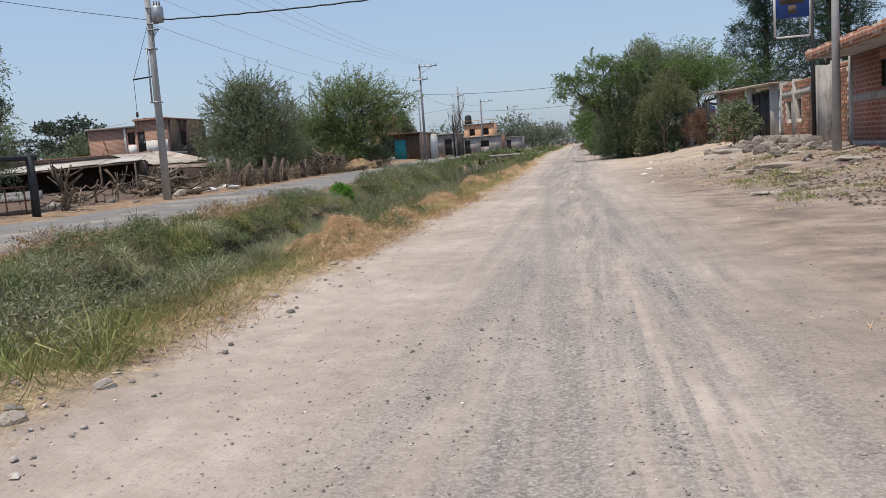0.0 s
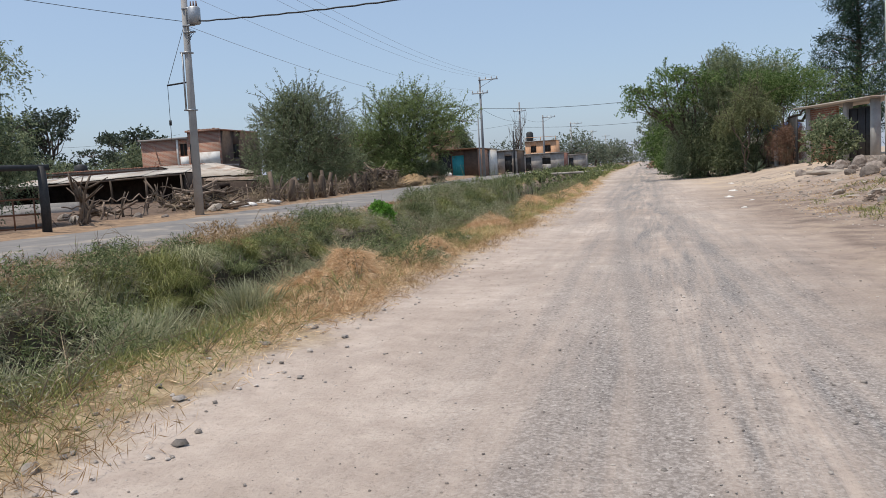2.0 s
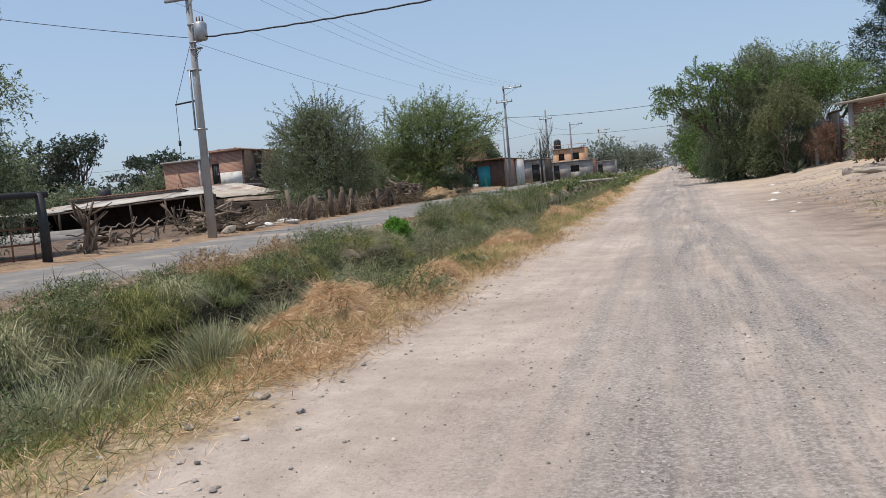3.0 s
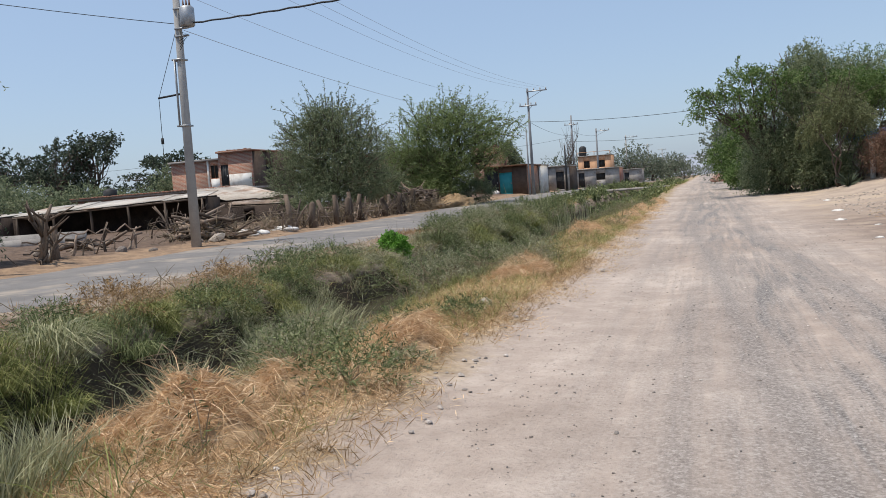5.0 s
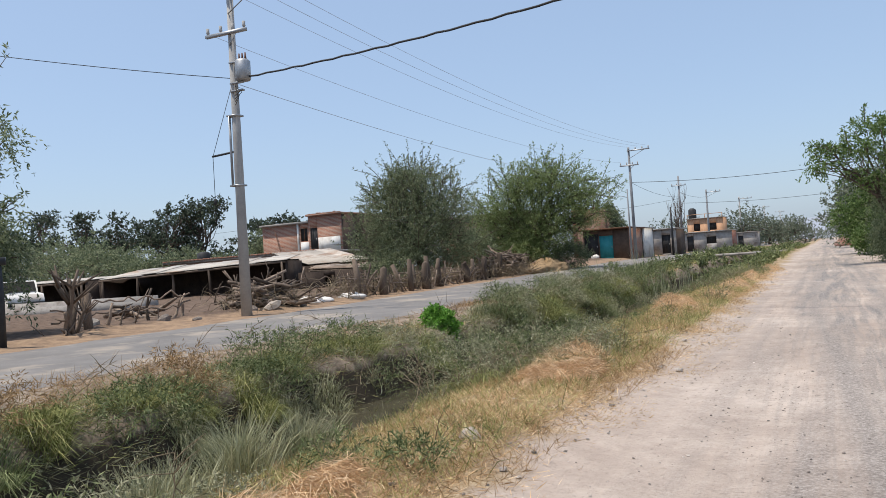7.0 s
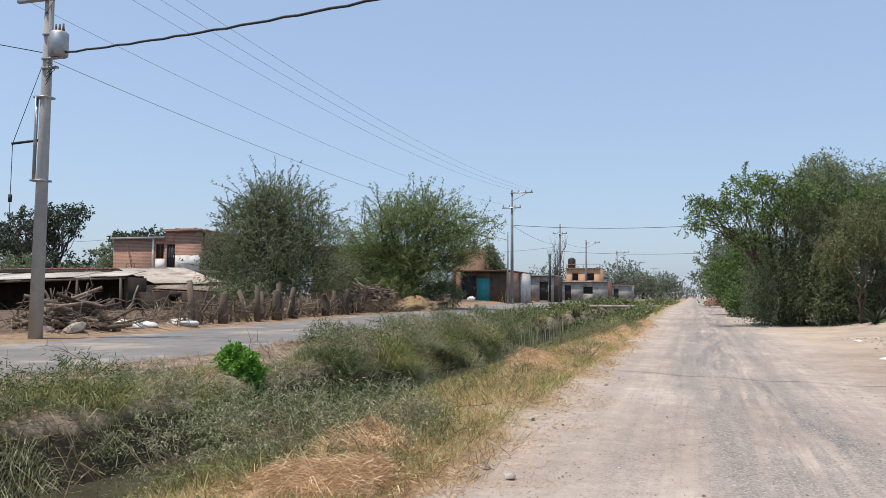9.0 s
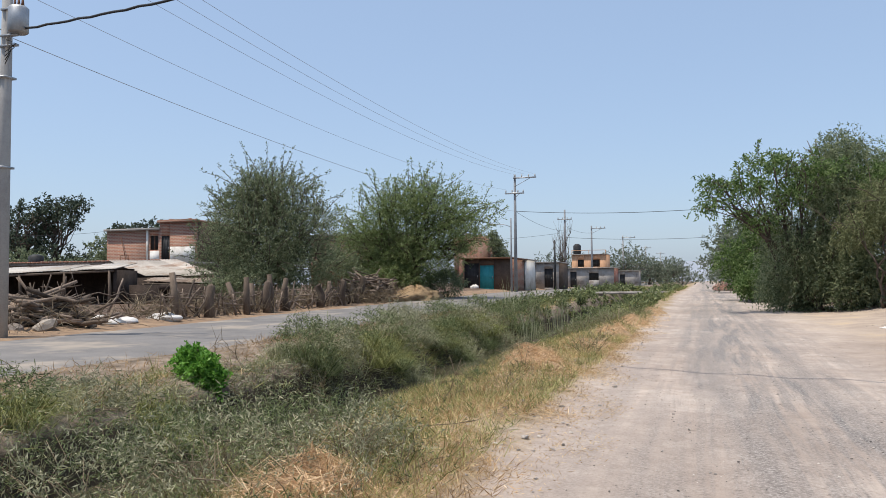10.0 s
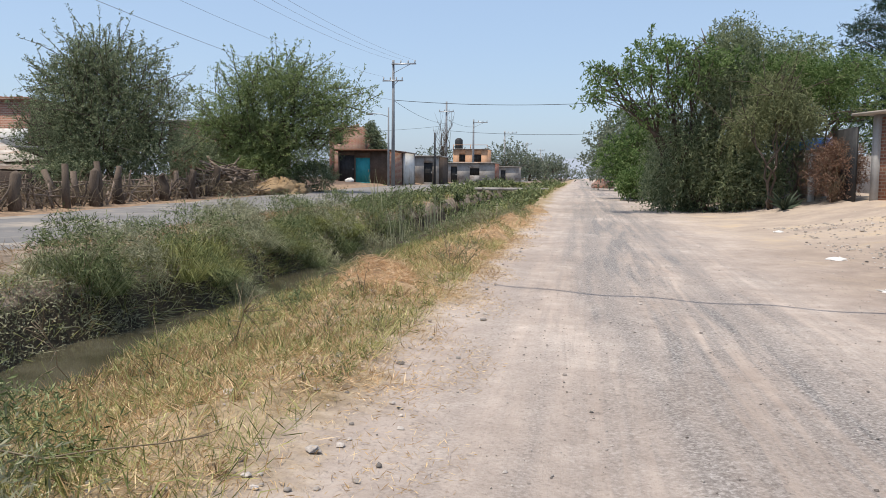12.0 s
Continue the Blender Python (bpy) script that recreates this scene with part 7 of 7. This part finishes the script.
# ---- stones and grit on the lane ----
def pebbles(name, label, n, x0, x1, y0, y1, size, keep=None, near=1.6, material=None):
    x, y = scatter(n, x0, x1, y0, y1, near)
    if keep is not None:
        m = rng.random(n) < keep(x, y)
        x, y = x[m], y[m]
    n = len(x)
    r = size * np.exp(rng.normal(0, 0.36, n))
    c = np.stack([x, y, height(x, y) + r * 0.2], 1)
    k = np.array([(1, 0, 0), (0, 1, 0), (-1, 0, 0), (0, -1, 0), (0.6, 0.6, 0.7), (-0.6, 0.6, 0.75), (-0.6, -0.6, 0.7), (0.6, -0.6, 0.65)])
    a = rng.uniform(0, 6.28, n)
    j = k[None] * rng.uniform(0.6, 1.25, (n, 8, 3)) * r[:, None, None] * np.array([1.1, 0.9, 0.75])
    v = np.stack([j[..., 0] * np.cos(a)[:, None] - j[..., 1] * np.sin(a)[:, None], j[..., 0] * np.sin(a)[:, None] + j[..., 1] * np.cos(a)[:, None], j[..., 2]], -1) + c[:, None]
    f = np.array([(0, 4, 5, 1), (1, 5, 6, 2), (2, 6, 7, 3), (3, 7, 4, 0), (4, 7, 6, 5)])[:, ::-1]
    s = Shape().add(v.reshape(-1, 3), (np.arange(n)[:, None, None] * 8 + f).reshape(-1, 4))
    single(name, s, material or M_PEBBLE, label, "gravel", kind="stuff")


pebbles("gravel", "fine grey gravel worn loose on the lane", 15000, -2.9, 3.2, 2.6, 34, 0.0062, lambda x, y: 0.12 + 0.88 * np.exp(-((x - 0.6 + 0.048 * np.minimum(y, 28)) / 1.1) ** 2) * smooth_step(wobble(x, y * 0.2, 3.0, 3.0), -0.1, 0.5), 1.5)
pebbles("gravel", "dark small stones pressed into the lane", 10000, -2.6, 3.4, 2.5, 36, 0.0055, lambda x, y: 0.2 + 0.8 * smooth_step(wobble(x, y * 0.3, 1.7, 1.0), 0.0, 0.6), 1.4, M_ROCK)
pebbles("loose_stones", "small loose stones strewn over the lane", 900, -3.0, 6.5, 2.0, 48, 0.009, None, 1.4)
pebbles("loose_stones", "stones along the straw verge", 800, -3.9, -2.6, 2.0, 40, 0.016, None, 1.4)
pebbles("yard_rubble", "stony rubble strewn over the yard", 3000, 2.8, 8.2, 14, 42, 0.02, patch(0.6, 9.0, 0.35, 0.65), 1.0)
pebbles("yard_rubble", "pale stony rubble strewn over the yard", 1100, 3.2, 8.0, 16, 42, 0.03, patch(0.7, 4.0, 0.35, 0.6), 1.0, M_PALESTONE)
pebbles("yard_rubble", "dark broken clods and rubble in the yard", 2600, 4.2, 8.2, 13, 24, 0.028, patch(0.9, 2.0, 0.3, 0.6), 1.0, M_DARKSOIL)
